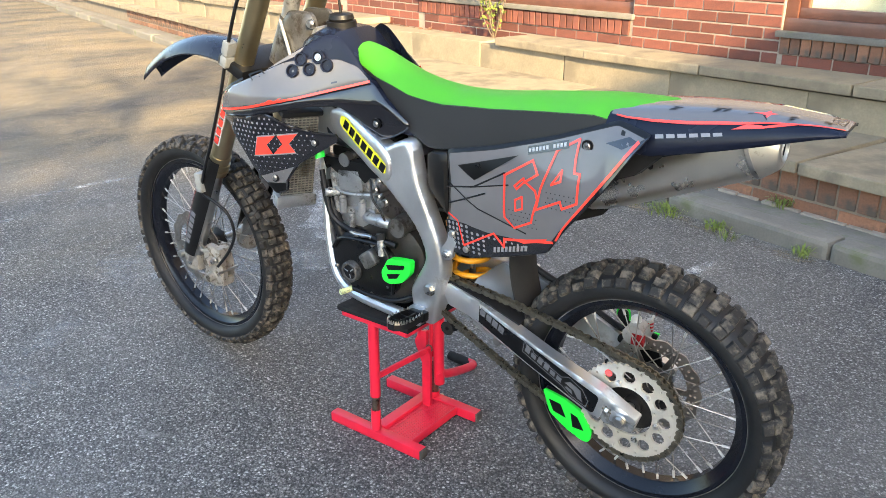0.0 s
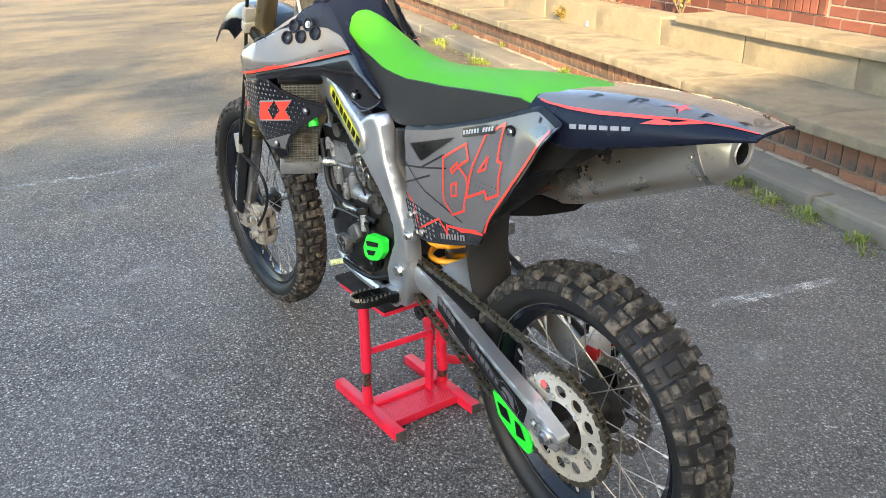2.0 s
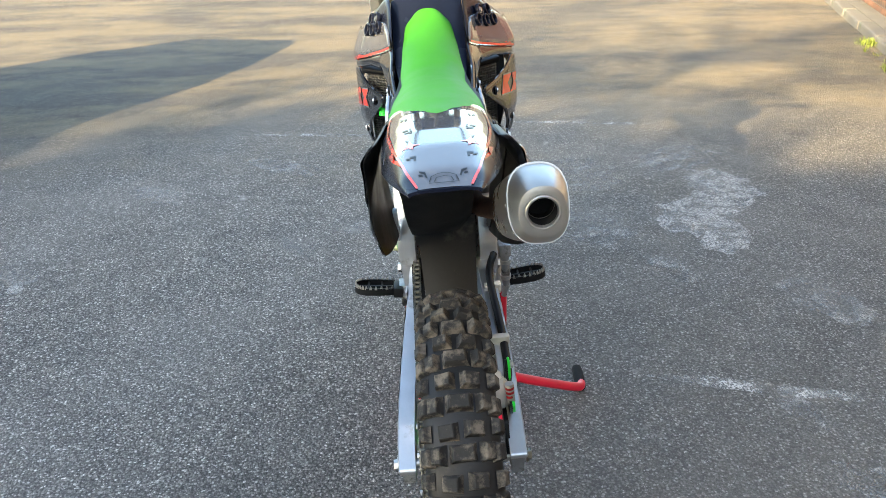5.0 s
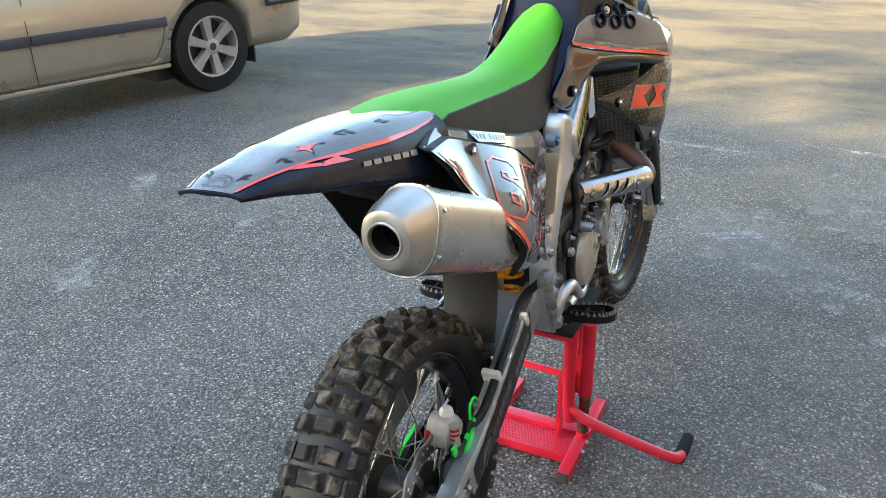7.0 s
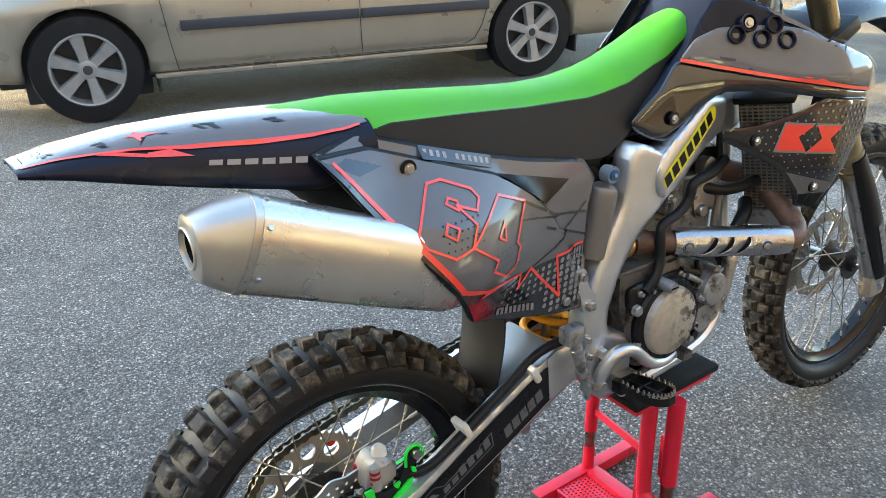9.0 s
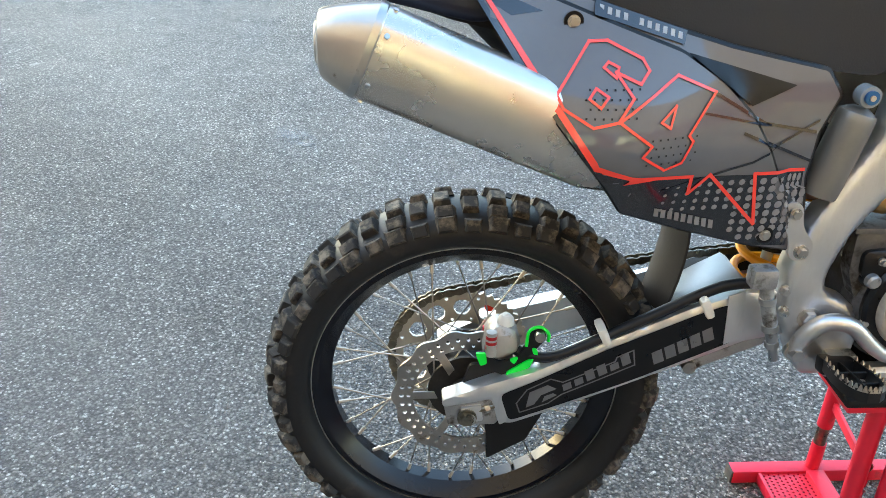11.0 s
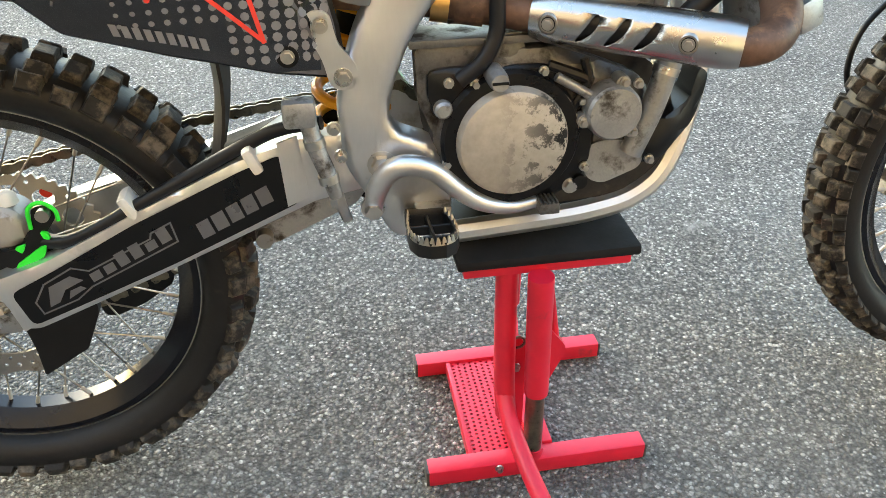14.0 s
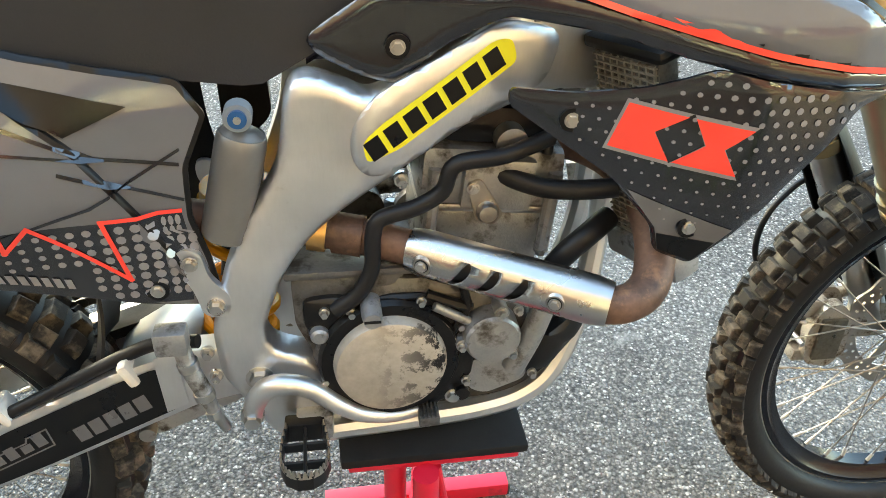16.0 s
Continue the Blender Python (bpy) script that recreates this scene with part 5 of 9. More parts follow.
part("swingarm_bridge", skin([[(x, -0.088, z0), (x, -0.088, z1 - 0.012), (x, -0.074, z1), (x, 0.046, z1), (x, 0.060, z1 - 0.012), (x, 0.060, z0)] for x, z0, z1 in ((0.335, 0.085, 0.112), (0.355, 0.08, 0.132), (0.40, 0.09, 0.160), (0.440, 0.10, 0.182), (0.450, 0.105, 0.176))]), SHOCK_ALU, bike, "worn bluish swingarm bridge", sharp=50)
part("pivot_bolt", bolt((0.545, 0.112, 0.150), (0, 1, 0), 0.013, 0.012), STEEL, bike)
part("pivot_bolt", bolt((0.522, -0.112, 0.150), (0, -1, 0), 0.013, 0.012), STEEL, bike)
part("axle", rod((RW.x, 0.132, RW.z), (RW.x, -0.12, RW.z), 0.010), STEEL, bike)

# chain: inner and outer links along both runs and round the sprockets
def chain_run():
    pts = []
    fs, fr = Vector((0.578, 0.135)), 0.034
    rs, rr = Vector((RW.x, RW.z)), 0.1225
    top0, top1 = fs + fr * Vector((-0.27, 0.963)), rs + rr * Vector((-0.20, 0.98))
    n = 30
    for k in range(n):
        s = k / n
        p = top0.lerp(top1, s)
        pts.append(Vector((p.x, p.y + 0.016 * (1 - s) + 0.011 * math.sin(math.pi * s))))
    a0, a1 = math.radians(101.5), math.radians(282)
    m = round((a1 - a0) * rr / 0.0159)
    for k in range(m):
        a = a0 + (a1 - a0) * k / m
        pts.append(rs + rr * Vector((math.cos(a), math.sin(a))))
    b0, b1 = rs + rr * Vector((math.cos(a1), math.sin(a1))), fs + fr * Vector((0.2, -0.98))
    n = 34
    for k in range(n):
        s = k / n
        p = b0.lerp(b1, s)
        pts.append(Vector((p.x, p.y - 0.016 * math.sin(math.pi * s))))
    for k in range(6):
        a = math.radians(-78 + k * 30)
        pts.append(fs + fr * Vector((math.cos(a), math.sin(a))))
    return pts


pts = chain_run()
bm = bmesh.new()
for i, p in enumerate(pts):
    q = pts[(i + 1) % len(pts)]
    d = (q - p).normalized()
    n = Vector((-d.y, d.x))
    rod((p.x, SP_Y - 0.0085, p.y), (p.x, SP_Y + 0.0085, p.y), 0.0046, seg=8, bm=bm)
    w = 0.0066 if i % 2 else 0.0046
    for sg in (1, -1):
        rings = []
        for h in (w, w + 0.0018):
            ring = []
            for s, hh in ((-0.32, 0.0), (-0.2, 0.0058), (0.12, 0.0074), (0.5, 0.0052), (0.88, 0.0074), (1.2, 0.0066), (1.34, 0.0), (1.2, -0.0066), (0.88, -0.0074), (0.5, -0.0052), (0.12, -0.0074), (-0.2, -0.0066)):
                v = p + (q - p) * s + n * hh
                ring.append((v.x, SP_Y + sg * h, v.y))
            rings.append(ring)
        skin(rings, bm)
part("chain", bm, CHAIN_STEEL, bike, "oily roller chain", sharp=40)
guide = [(0.232, -0.040), (0.172, -0.050), (0.130, -0.068), (0.100, -0.115), (0.106, -0.145), (0.124, -0.148), (0.168, -0.130), (0.213, -0.100)]
g = sheet(rounded(guide, 0.008), lambda x, z: 0.088, 1, thick=0.008, grid=0, pillow=0)
gd = part("chain_guide", g, GREEN_PLASTIC, bike, "neon green chain guide")
part("wear_block", sheet(rounded(guide, 0.008), lambda x, z: 0.0795, 1, thick=0.011, grid=0, pillow=0), BLACK_PLASTIC, gd, "black inner wear block")
decal("guide_opening", [[(0.215, -0.062), (0.183, -0.066), (0.168, -0.100), (0.202, -0.092)], [(0.156, -0.080), (0.138, -0.086), (0.120, -0.118), (0.150, -0.118)]], lambda x, z: 0.088, 1, BLACK_GRAPHIC, gd)
part("chain_roller", lathe([(0.006, -0.012), (0.019, -0.012), (0.014, 0), (0.019, 0.012), (0.006, 0.012)], (0.515, SP_Y, 0.035), 24), BLACK_RUBBER, bike)
part("chain_slider", sheet([(0.30, 0.114), (0.41, 0.150), (0.50, 0.174), (0.54, 0.172), (0.53, 0.160), (0.40, 0.132), (0.30, 0.098)], lambda x, z: 0.092, 1, thick=0.05, pillow=0.004, edge=0.008, grid=0), BLACK_RUBBER, bike)

# ---- frame ----
def spar_depth(x, z):
    k = max(0.0, min(1.0, (x - 0.62) / 0.34))
    return 0.118 - 0.052 * k ** 1.6 - 0.012 * max(0, (0.20 - z) / 0.16)


SPAR = [(0.965, 0.655), (0.86, 0.604), (0.79, 0.574), (0.70, 0.518), (0.662, 0.498), (0.635, 0.514), (0.596, 0.528), (0.577, 0.512), (0.563, 0.421), (0.528, 0.367), (0.497, 0.302), (0.474, 0.225), (0.478, 0.15), (0.505, 0.10), (0.535, 0.038),
        (0.606, 0.045), (0.612, 0.13), (0.588, 0.172), (0.547, 0.186), (0.535, 0.203), (0.535, 0.222), (0.541, 0.247), (0.560, 0.295), (0.585, 0.333), (0.615, 0.364), (0.650, 0.389), (0.76, 0.462), (0.85, 0.494), (0.93, 0.487), (0.985, 0.53)]
SPAR_L = SPAR[:9] + [(0.535, 0.35), (0.510, 0.29), (0.497, 0.215), (0.507, 0.16), (0.525, 0.10), (0.545, 0.038)] + [(0.606, 0.045), (0.612, 0.13), (0.590, 0.165), (0.552, 0.225), (0.557, 0.27), (0.588, 0.325), (0.65, 0.384)] + SPAR[-4:]
for sg in (1, -1):
    spar = part("frame_spar", sheet(rounded(SPAR_L if sg > 0 else SPAR, 0.02, 4), spar_depth, sg, thick=0.042, pillow=0.007, edge=0.009, grid=0.009), FRAME_ALU, bike, "raw brushed aluminium frame spar", sharp=60)
    plate = [(0.865, 0.560), (0.80, 0.577), (0.745, 0.548), (0.665, 0.505), (0.640, 0.470), (0.640, 0.435), (0.660, 0.412), (0.70, 0.427), (0.765, 0.470), (0.85, 0.505)]
    guard = part("frame_plate", sheet(rounded(plate, 0.022, 4), spar_depth, sg, thick=0.01, pillow=0.005, edge=0.008, grid=0.012, lift=0.0075), FRAME_ALU, spar, "raised aluminium frame plate", sharp=60)
    u = Vector((0.83, 0.557))
    d, n = Vector((0.150, 0.104)).normalized(), None
    n = Vector((-d.y, d.x))
    def on_plate(s, h):
        return (0.659 + d.x * s + n.x * h, 0.441 + d.y * s + n.y * h)
    gd_depth = lambda x, z: spar_depth(x, z) + 0.0075  # noqa: E731
    band = [on_plate(-0.006, -0.004), on_plate(0.03, -0.012), on_plate(0.18, -0.012), on_plate(0.188, 0.012), on_plate(0.172, 0.022), on_plate(0.03, 0.022), on_plate(0.004, 0.018)]
    decal("yellow_sticker", [rounded(band, 0.008)], gd_depth, sg, YELLOW_GRAPHIC, guard, lift=0.0008)
    for k in range(7):
        w = 0.001 + k * 0.0248
        decal("dark_block", [[on_plate(w, -0.007), on_plate(w + 0.0185, -0.007), on_plate(w + 0.0205, 0.016), on_plate(w + 0.002, 0.016)]], gd_depth, sg, BLACK_GRAPHIC, guard, lift=0.0014)
    part("spar_bolt", bolt((0.694, sg * 0.105, 0.405), (0, sg, 0), 0.006, 0.014), STEEL, bike)
    part("subframe_bolt", bolt((0.484, sg * 0.118, 0.262), (0, sg, 0), 0.008, 0.01), STEEL, bike)
    tab = part("subframe_tab", sheet(rounded([(0.448, 0.338), (0.474, 0.336), (0.480, 0.30), (0.503, 0.272), (0.496, 0.246), (0.470, 0.248), (0.462, 0.285), (0.446, 0.315)], 0.012, 4), lambda x, z: 0.121, sg, thick=0.014, pillow=0.003, edge=0.006, grid=0), FRAME_ALU, bike)
    part("tab_bolt", bolt((0.463, sg * 0.121, 0.322), (0, sg, 0), 0.0065, 0.008), STEEL, tab)
    # cradle rails
    part("cradle_rail", tube([(0.955, sg * 0.028, 0.48), (0.955, sg * 0.036, 0.30), (0.938, sg * 0.055, 0.18), (0.905, sg * 0.075, 0.099), (0.862, sg * 0.084, 0.062), (0.80, sg * 0.089, 0.047), (0.72, sg * 0.09, 0.040), (0.60, sg * 0.092, 0.034)], 0.0155, n=6, seg=10), FRAME_ALU, bike)
    # footpeg: a toothed loop with a cross web, on its hub
    loop = [(0.547, 0.140), (0.542, 0.175), (0.542, 0.208), (0.549, 0.228), (0.562, 0.238), (0.580, 0.238), (0.593, 0.228), (0.600, 0.208), (0.600, 0.175), (0.595, 0.140)]
    side_of = lambda d: [(0.571 + (x - 0.571) * (1 + d / 0.029), 0.19 + (y - 0.19) * (1 + d / 0.048)) for x, y in loop]  # noqa: E731
    outer, bore = side_of(0.0), side_of(-0.004)
    bm = bmesh.new()
    rings = [[bm.verts.new((x, sg * y, z)) for x, y in ring] for ring, z in ((outer, 0.074), (outer, 0.093), (bore, 0.093), (bore, 0.074))]
    for a, b in zip(rings, rings[1:] + rings[:1]):
        for k in range(len(loop) - 1):
            bm.faces.new((a[k], a[k + 1], b[k + 1], b[k]))
    for k in (0, len(loop) - 1):
        bm.faces.new([ring[k] for ring in rings])
    peg = part("footpeg", bm, BLACK_PLASTIC, bike, "black toothed footpeg")
    part("peg_hub", box(0.546, 0.596, min(sg * 0.118, sg * 0.143), max(sg * 0.118, sg * 0.143), 0.066, 0.092, 0.005), BLACK_PLASTIC, peg)
    part("peg_web", box(0.569, 0.573, min(sg * 0.141, sg * 0.235), max(sg * 0.141, sg * 0.235), 0.076, 0.089, 0.0008, seg=1), BLACK_PLASTIC, peg)
    for y in (0.172, 0.205):
        part("peg_bar", box(0.5445, 0.5975, sg * y - 0.002, sg * y + 0.002, 0.076, 0.088, 0.0008, seg=1), BLACK_PLASTIC, peg)
    tooth = mesh_of("peg_tooth", skin([[(-0.0036, -0.0019, -0.003), (0.0036, -0.0019, -0.003), (0.0036, 0.0019, -0.003), (-0.0036, 0.0019, -0.003)], [(-0.0010, -0.0007, 0.0065), (0.0010, -0.0007, 0.0065), (0.0010, 0.0007, 0.0065), (-0.0010, 0.0007, 0.0065)]]), DISC_STEEL)
    path = smooth_path([(x, sg * y, 0.093) for x, y in side_of(-0.002)], 5)
    for a, b in list(zip(path, path[1:]))[::2]:
        d = b - a
        shared("peg_tooth", tooth, peg, Matrix.Translation((a + b) / 2) @ Matrix.Rotation(math.atan2(d.y, d.x), 4, "Z"))
    peg.matrix_local = Matrix.Translation((0, sg * 0.138, 0.085)) @ Matrix.Rotation(radians(sg * 6), 4, "X") @ Matrix.Translation((0, -sg * 0.138, -0.085))
    part("peg_bracket", box(0.560, 0.606, min(sg * 0.10, sg * 0.13), max(sg * 0.10, sg * 0.13), 0.052, 0.092, 0.006), CAST_ALU, bike)
part("frame_cross_tube", rod((0.60, -0.09, 0.05), (0.60, 0.09, 0.05), 0.016), FRAME_ALU, bike)
part("steering_head", rod((1.145, 0, 0.600), (1.058, 0, 0.760), 0.034, seg=24), OILY_CAST, bike)
for sg in (1, -1):
    hc = part("head_casting", sheet(rounded([(1.075, 0.745), (1.030, 0.790), (0.950, 0.788), (0.936, 0.760), (0.962, 0.722), (0.975, 0.66), (0.965, 0.60), (1.06, 0.56), (1.125, 0.60), (1.112, 0.665)], 0.012), lambda x, z: 0.046 - 0.10 * max(0.0, x - 1.02), sg, thick=0.02, pillow=0.008, edge=0.02, grid=0.016), OILY_CAST, bike, "grey cast aluminium steering head")
    part("casting_bolt", bolt((0.940, sg * 0.046, 0.762), (0, sg, 0), 0.009, 0.012), STEEL, hc)
    part("casting_rib", tube([(1.055, sg * 0.047, 0.765), (1.03, sg * 0.053, 0.70), (1.01, sg * 0.054, 0.62)], 0.005, seg=8), CAST_ALU, hc)
part("skid_plate", skin([[(0.945, -0.05, 0.19), (0.945, 0.05, 0.19), (0.938, 0.05, 0.19), (0.938, -0.05, 0.19)], [(0.905, -0.07, 0.088), (0.905, 0.07, 0.088), (0.90, 0.07, 0.095), (0.90, -0.07, 0.095)], [(0.62, -0.075, 0.028), (0.62, 0.075, 0.028), (0.62, 0.075, 0.034), (0.62, -0.075, 0.034)]]), BLACK_PLASTIC, bike)

# ---- engine ----
part("crankcase", sheet(rounded([(0.60, 0.10), (0.66, 0.055), (0.84, 0.065), (0.90, 0.11), (0.905, 0.19), (0.86, 0.255), (0.74, 0.28), (0.63, 0.275), (0.585, 0.22)], 0.03), lambda x, z: 0.085, 1, thick=0.17, pillow=0.01, edge=0.015, grid=0.03), GRIMY_CASE, bike, "oily cast crankcases")
part("clutch_side_cover", sheet(rounded([(0.585, 0.16), (0.60, 0.105), (0.66, 0.075), (0.74, 0.085), (0.80, 0.115), (0.855, 0.125), (0.865, 0.18), (0.85, 0.235), (0.80, 0.255), (0.72, 0.285), (0.64, 0.275), (0.59, 0.23)], 0.025), lambda x, z: 0.120, -1, thick=0.045, pillow=0.012, edge=0.014, grid=0.02), OILY_CAST, bike)
cc = Vector((0.678, 0, 0.176))
part("clutch_ring", lathe([(0.060, -0.118), (0.084, -0.118), (0.086, -0.128), (0.082, -0.135), (0.060, -0.135)], cc, 56), ENGINE_BLACK, bike, "black clutch cover rim")
clutch = part("clutch_cover", lathe([(0.0, -0.1515), (0.058, -0.1508), (0.0645, -0.1475), (0.0675, -0.141), (0.069, -0.130), (0.0, -0.130)], cc, 56), SCRAPED, bike, "bare metal clutch cover with scraped black paint")
part("clutch_flange", sheet(rounded([(0.606, 0.185), (0.616, 0.222), (0.648, 0.244), (0.690, 0.255), (0.728, 0.244), (0.756, 0.212), (0.762, 0.178), (0.742, 0.123), (0.709, 0.100), (0.672, 0.103), (0.630, 0.132)], 0.02, 4), lambda x, z: 0.1375, -1, thick=0.014, pillow=0.003, edge=0.005, grid=0), SCRAPED, clutch, "bare worn flange of the clutch cover")
part("black_case", sheet(rounded([(0.578, 0.262), (0.580, 0.222), (0.600, 0.212), (0.597, 0.150), (0.628, 0.108), (0.676, 0.086), (0.735, 0.088), (0.772, 0.112), (0.784, 0.150), (0.786, 0.190), (0.778, 0.220), (0.748, 0.246), (0.722, 0.264), (0.675, 0.264), (0.645, 0.256), (0.617, 0.266)], 0.012), lambda x, z: 0.126, -1, thick=0.022, pillow=0.005, edge=0.007, grid=0.02), ENGINE_BLACK, bike, "black painted clutch case")
part("shift_rod", rod((0.730, -0.130, 0.250), (0.784, -0.131, 0.218), 0.0058, seg=12), CAST_ALU, bike)
part("sight_plug", rod((0.769, -0.124, 0.110), (0.769, -0.131, 0.110), 0.0095, seg=18), ENGINE_BLACK, bike)
part("pump_flange", sheet(rounded([(0.772, 0.150), (0.790, 0.162), (0.828, 0.160), (0.852, 0.142), (0.850, 0.122), (0.800, 0.102), (0.778, 0.112)], 0.010), lambda x, z: 0.127, -1, thick=0.02, pillow=0.004, edge=0.006, grid=0), CAST_ALU, bike, "tan cast flange below the pump")
part("gearbox_side", sheet(rounded([(0.567, 0.287), (0.692, 0.300), (0.700, 0.262), (0.651, 0.247), (0.617, 0.232), (0.607, 0.166), (0.587, 0.180), (0.569, 0.224)], 0.008), lambda x, z: 0.113, -1, thick=0.03, pillow=0.003, edge=0.006, grid=0.02), OILY_CAST, bike, "oily flat gearbox side")
part("gearbox_ledge", box(0.560, 0.735, -0.116, -0.05, 0.287, 0.297, 0.003), OILY_CAST, bike)
part("black_plug", lathe([(0.0, -0.126), (0.011, -0.126), (0.013, -0.122), (0.013, -0.11), (0.0, -0.11)], (0.596, 0, 0.219), 20), ENGINE_BLACK, bike)
part("plug_washer", lathe([(0.0, -0.136), (0.0075, -0.136), (0.0105, -0.133), (0.0115, -0.125), (0.0, -0.125)], (0.596, 0, 0.219), 20), CAST_ALU, bike)
part("case_web", tube([(0.722, -0.122, 0.262), (0.755, -0.126, 0.250), (0.775, -0.124, 0.240)], 0.0065, seg=8), ENGINE_BLACK, bike)
part("case_web", tube([(0.765, -0.124, 0.268), (0.770, -0.126, 0.24), (0.752, -0.126, 0.205)], 0.0055, seg=8), ENGINE_BLACK, bike)
part("drain_plug", bolt((0.758, -0.124, 0.105), (0, -1, 0), 0.008, 0.008), STEEL, bike)
for a in (75, 195, 315):
    a = math.radians(a)
    part("pump_ear", rod((0.800 + 0.036 * math.cos(a), -0.118, 0.205 + 0.036 * math.sin(a)), (0.800 + 0.036 * math.cos(a), -0.140, 0.205 + 0.036 * math.sin(a)), 0.009, seg=14), CAST_ALU, bike)
part("water_pump_cover", lathe([(0.0, -0.150), (0.031, -0.149), (0.034, -0.145), (0.035, -0.118), (0.0, -0.118)], (0.800, 0, 0.205), 36), CAST_ALU, bike, "round bare metal water pump cover")
for a in (75, 195, 315):
    a = math.radians(a)
    part("pump_bolt", bolt((0.800 + 0.038 * math.cos(a), -0.140, 0.205 + 0.038 * math.sin(a)), (0, -1, 0), 0.0045, 0.008), STEEL, bike)
part("oil_filler", lathe([(0.0, -0.162), (0.010, -0.162), (0.012, -0.150), (0.012, -0.12), (0.0, -0.12)], (0.656, 0, 0.257), 18), CAST_ALU, bike)
# a thin black bar puts the slot's shade on the filler's face
part("filler_slot", box(0.6465, 0.6655, -0.1635, -0.1615, 0.2555, 0.2585, 0.0004), SOOT_AND_SHADE, bike)
for x, z in ((0.715, 0.257), (0.634, 0.247), (0.603, 0.250), (0.763, 0.218), (0.773, 0.131), (0.600, 0.150), (0.833, 0.234), (0.858, 0.134), (0.828, 0.152), (0.772, 0.200)):
    part("case_bolt", bolt((x, -0.126, z), (0, -1, 0), 0.0046, 0.010), STEEL, bike)
part("lower_water_pipe", tube([(0.832, -0.128, 0.145), (0.852, -0.130, 0.20), (0.868, -0.128, 0.255), (0.885, -0.12, 0.29)], 0.0145, seg=12), CAST_ALU, bike)
part("hose_clamp", rod((0.864, -0.129, 0.244), (0.867, -0.128, 0.253), 0.0162, seg=16), STEEL, bike)
part("engine_guard", sheet(rounded([(0.838, 0.118), (0.885, 0.128), (0.932, 0.166), (0.948, 0.222), (0.930, 0.236), (0.918, 0.196), (0.882, 0.182), (0.838, 0.168)], 0.01), lambda x, z: 0.118 - 0.5 * max(0, x - 0.88), -1, thick=0.05, pillow=0.006, edge=0.01, grid=0.02), BLACK_PLASTIC, bike)
part("ignition_cover", sheet(rounded([(0.665, 0.10), (0.73, 0.065), (0.83, 0.07), (0.885, 0.115), (0.89, 0.19), (0.85, 0.235), (0.75, 0.235), (0.685, 0.215), (0.655, 0.16)], 0.03), lambda x, z: 0.106, 1, thick=0.03, pillow=0.012, edge=0.016, grid=0.02), ENGINE_BLACK, bike, "black ignition cover")
cap = part("ignition_cap", lathe([(0.0, 0.121), (0.0205, 0.121), (0.0215, 0.1245), (0.0262, 0.1245), (0.0285, 0.121), (0.0300, 0.10), (0.0, 0.10)], (0.8113, 0, 0.1325), 36), OILY_CAST, bike, "round timing cap with a worn rim")
part("cap_disc", lathe([(0.0, 0.1222), (0.0192, 0.1222), (0.0200, 0.1215), (0.0200, 0.1195), (0.0, 0.1195)], (0.8113, 0, 0.1325), 32), ENGINE_BLACK, cap, "black middle of the cap")
for a in (20, 140, 260):
    a = math.radians(a)
    part("cap_bar", box(-0.0065, 0.0065, 0.1220, 0.1230, -0.0016, 0.0016, 0.0003, m=Matrix.Translation((0.8113 + 0.0115 * math.cos(a), 0, 0.1325 + 0.0115 * math.sin(a))) @ Matrix.Rotation(-a, 4, "Y"), seg=1), CAST_ALU, cap)
part("ignition_boss", box(0.716, 0.768, 0.095, 0.126, 0.163, 0.207, 0.012, m=Matrix.Translation((0.742, 0, 0.185)) @ Matrix.Rotation(0.62, 4, "Y") @ Matrix.Translation((-0.742, 0, -0.185)), seg=4), OILY_CAST, bike)
part("ignition_ridge", tube([(0.672, 0.108, 0.100), (0.668, 0.112, 0.165), (0.690, 0.112, 0.226), (0.750, 0.112, 0.232), (0.84, 0.110, 0.222), (0.878, 0.106, 0.185)], 0.0050, seg=8), ENGINE_BLACK, bike)
for x, z in ((0.69, 0.115), (0.675, 0.19), (0.735, 0.222), (0.80, 0.226), (0.865, 0.205), (0.875, 0.13), (0.83, 0.085), (0.75, 0.08)):
    part("cover_screw", bolt((x, 0.100, z), (0, 1, 0), 0.0045, 0.009), STEEL, bike)
cover = [(0.694, 0.165), (0.668, 0.207), (0.640, 0.212), (0.594, 0.216), (0.598, 0.180), (0.625, 0.150), (0.668, 0.136), (0.690, 0.142)]
gc = part("sprocket_cover", sheet(rounded(cover, 0.008), lambda x, z: 0.126, 1, thick=0.02, pillow=0.002, edge=0.004, grid=0), GREEN_PLASTIC, bike, "neon green front sprocket cover")
decal("cover_opening", [[(0.674, 0.190), (0.612, 0.203), (0.616, 0.190), (0.668, 0.177)], [(0.674, 0.164), (0.628, 0.176), (0.640, 0.160), (0.668, 0.152)]], lambda x, z: 0.126, 1, BLACK_GRAPHIC, gc, lift=0.0006)
part("gear_lever", tube([(0.610, 0.098, 0.105), (0.66, 0.120, 0.088), (0.73, 0.125, 0.085), (0.80, 0.128, 0.092)], 0.0065), BLACK_PLASTIC, bike)
part("gear_toe", tube([(0.800, 0.127, 0.090), (0.803, 0.147, 0.091), (0.806, 0.166, 0.093)], 0.0078), TOE_RUBBER, bike, "pale yellow gear lever toe piece")

# cylinder and head lean a little ahead
LEAN_E = Matrix.Translation((0.79, 0, 0.25)) @ Matrix.Rotation(0.09, 4, "Y") @ Matrix.Translation((-0.79, 0, -0.25))
def barrel(x0, x1, y0, y1, z0, z1, r):
    return box(x0, x1, y0, y1, z0, z1, r, m=LEAN_E)


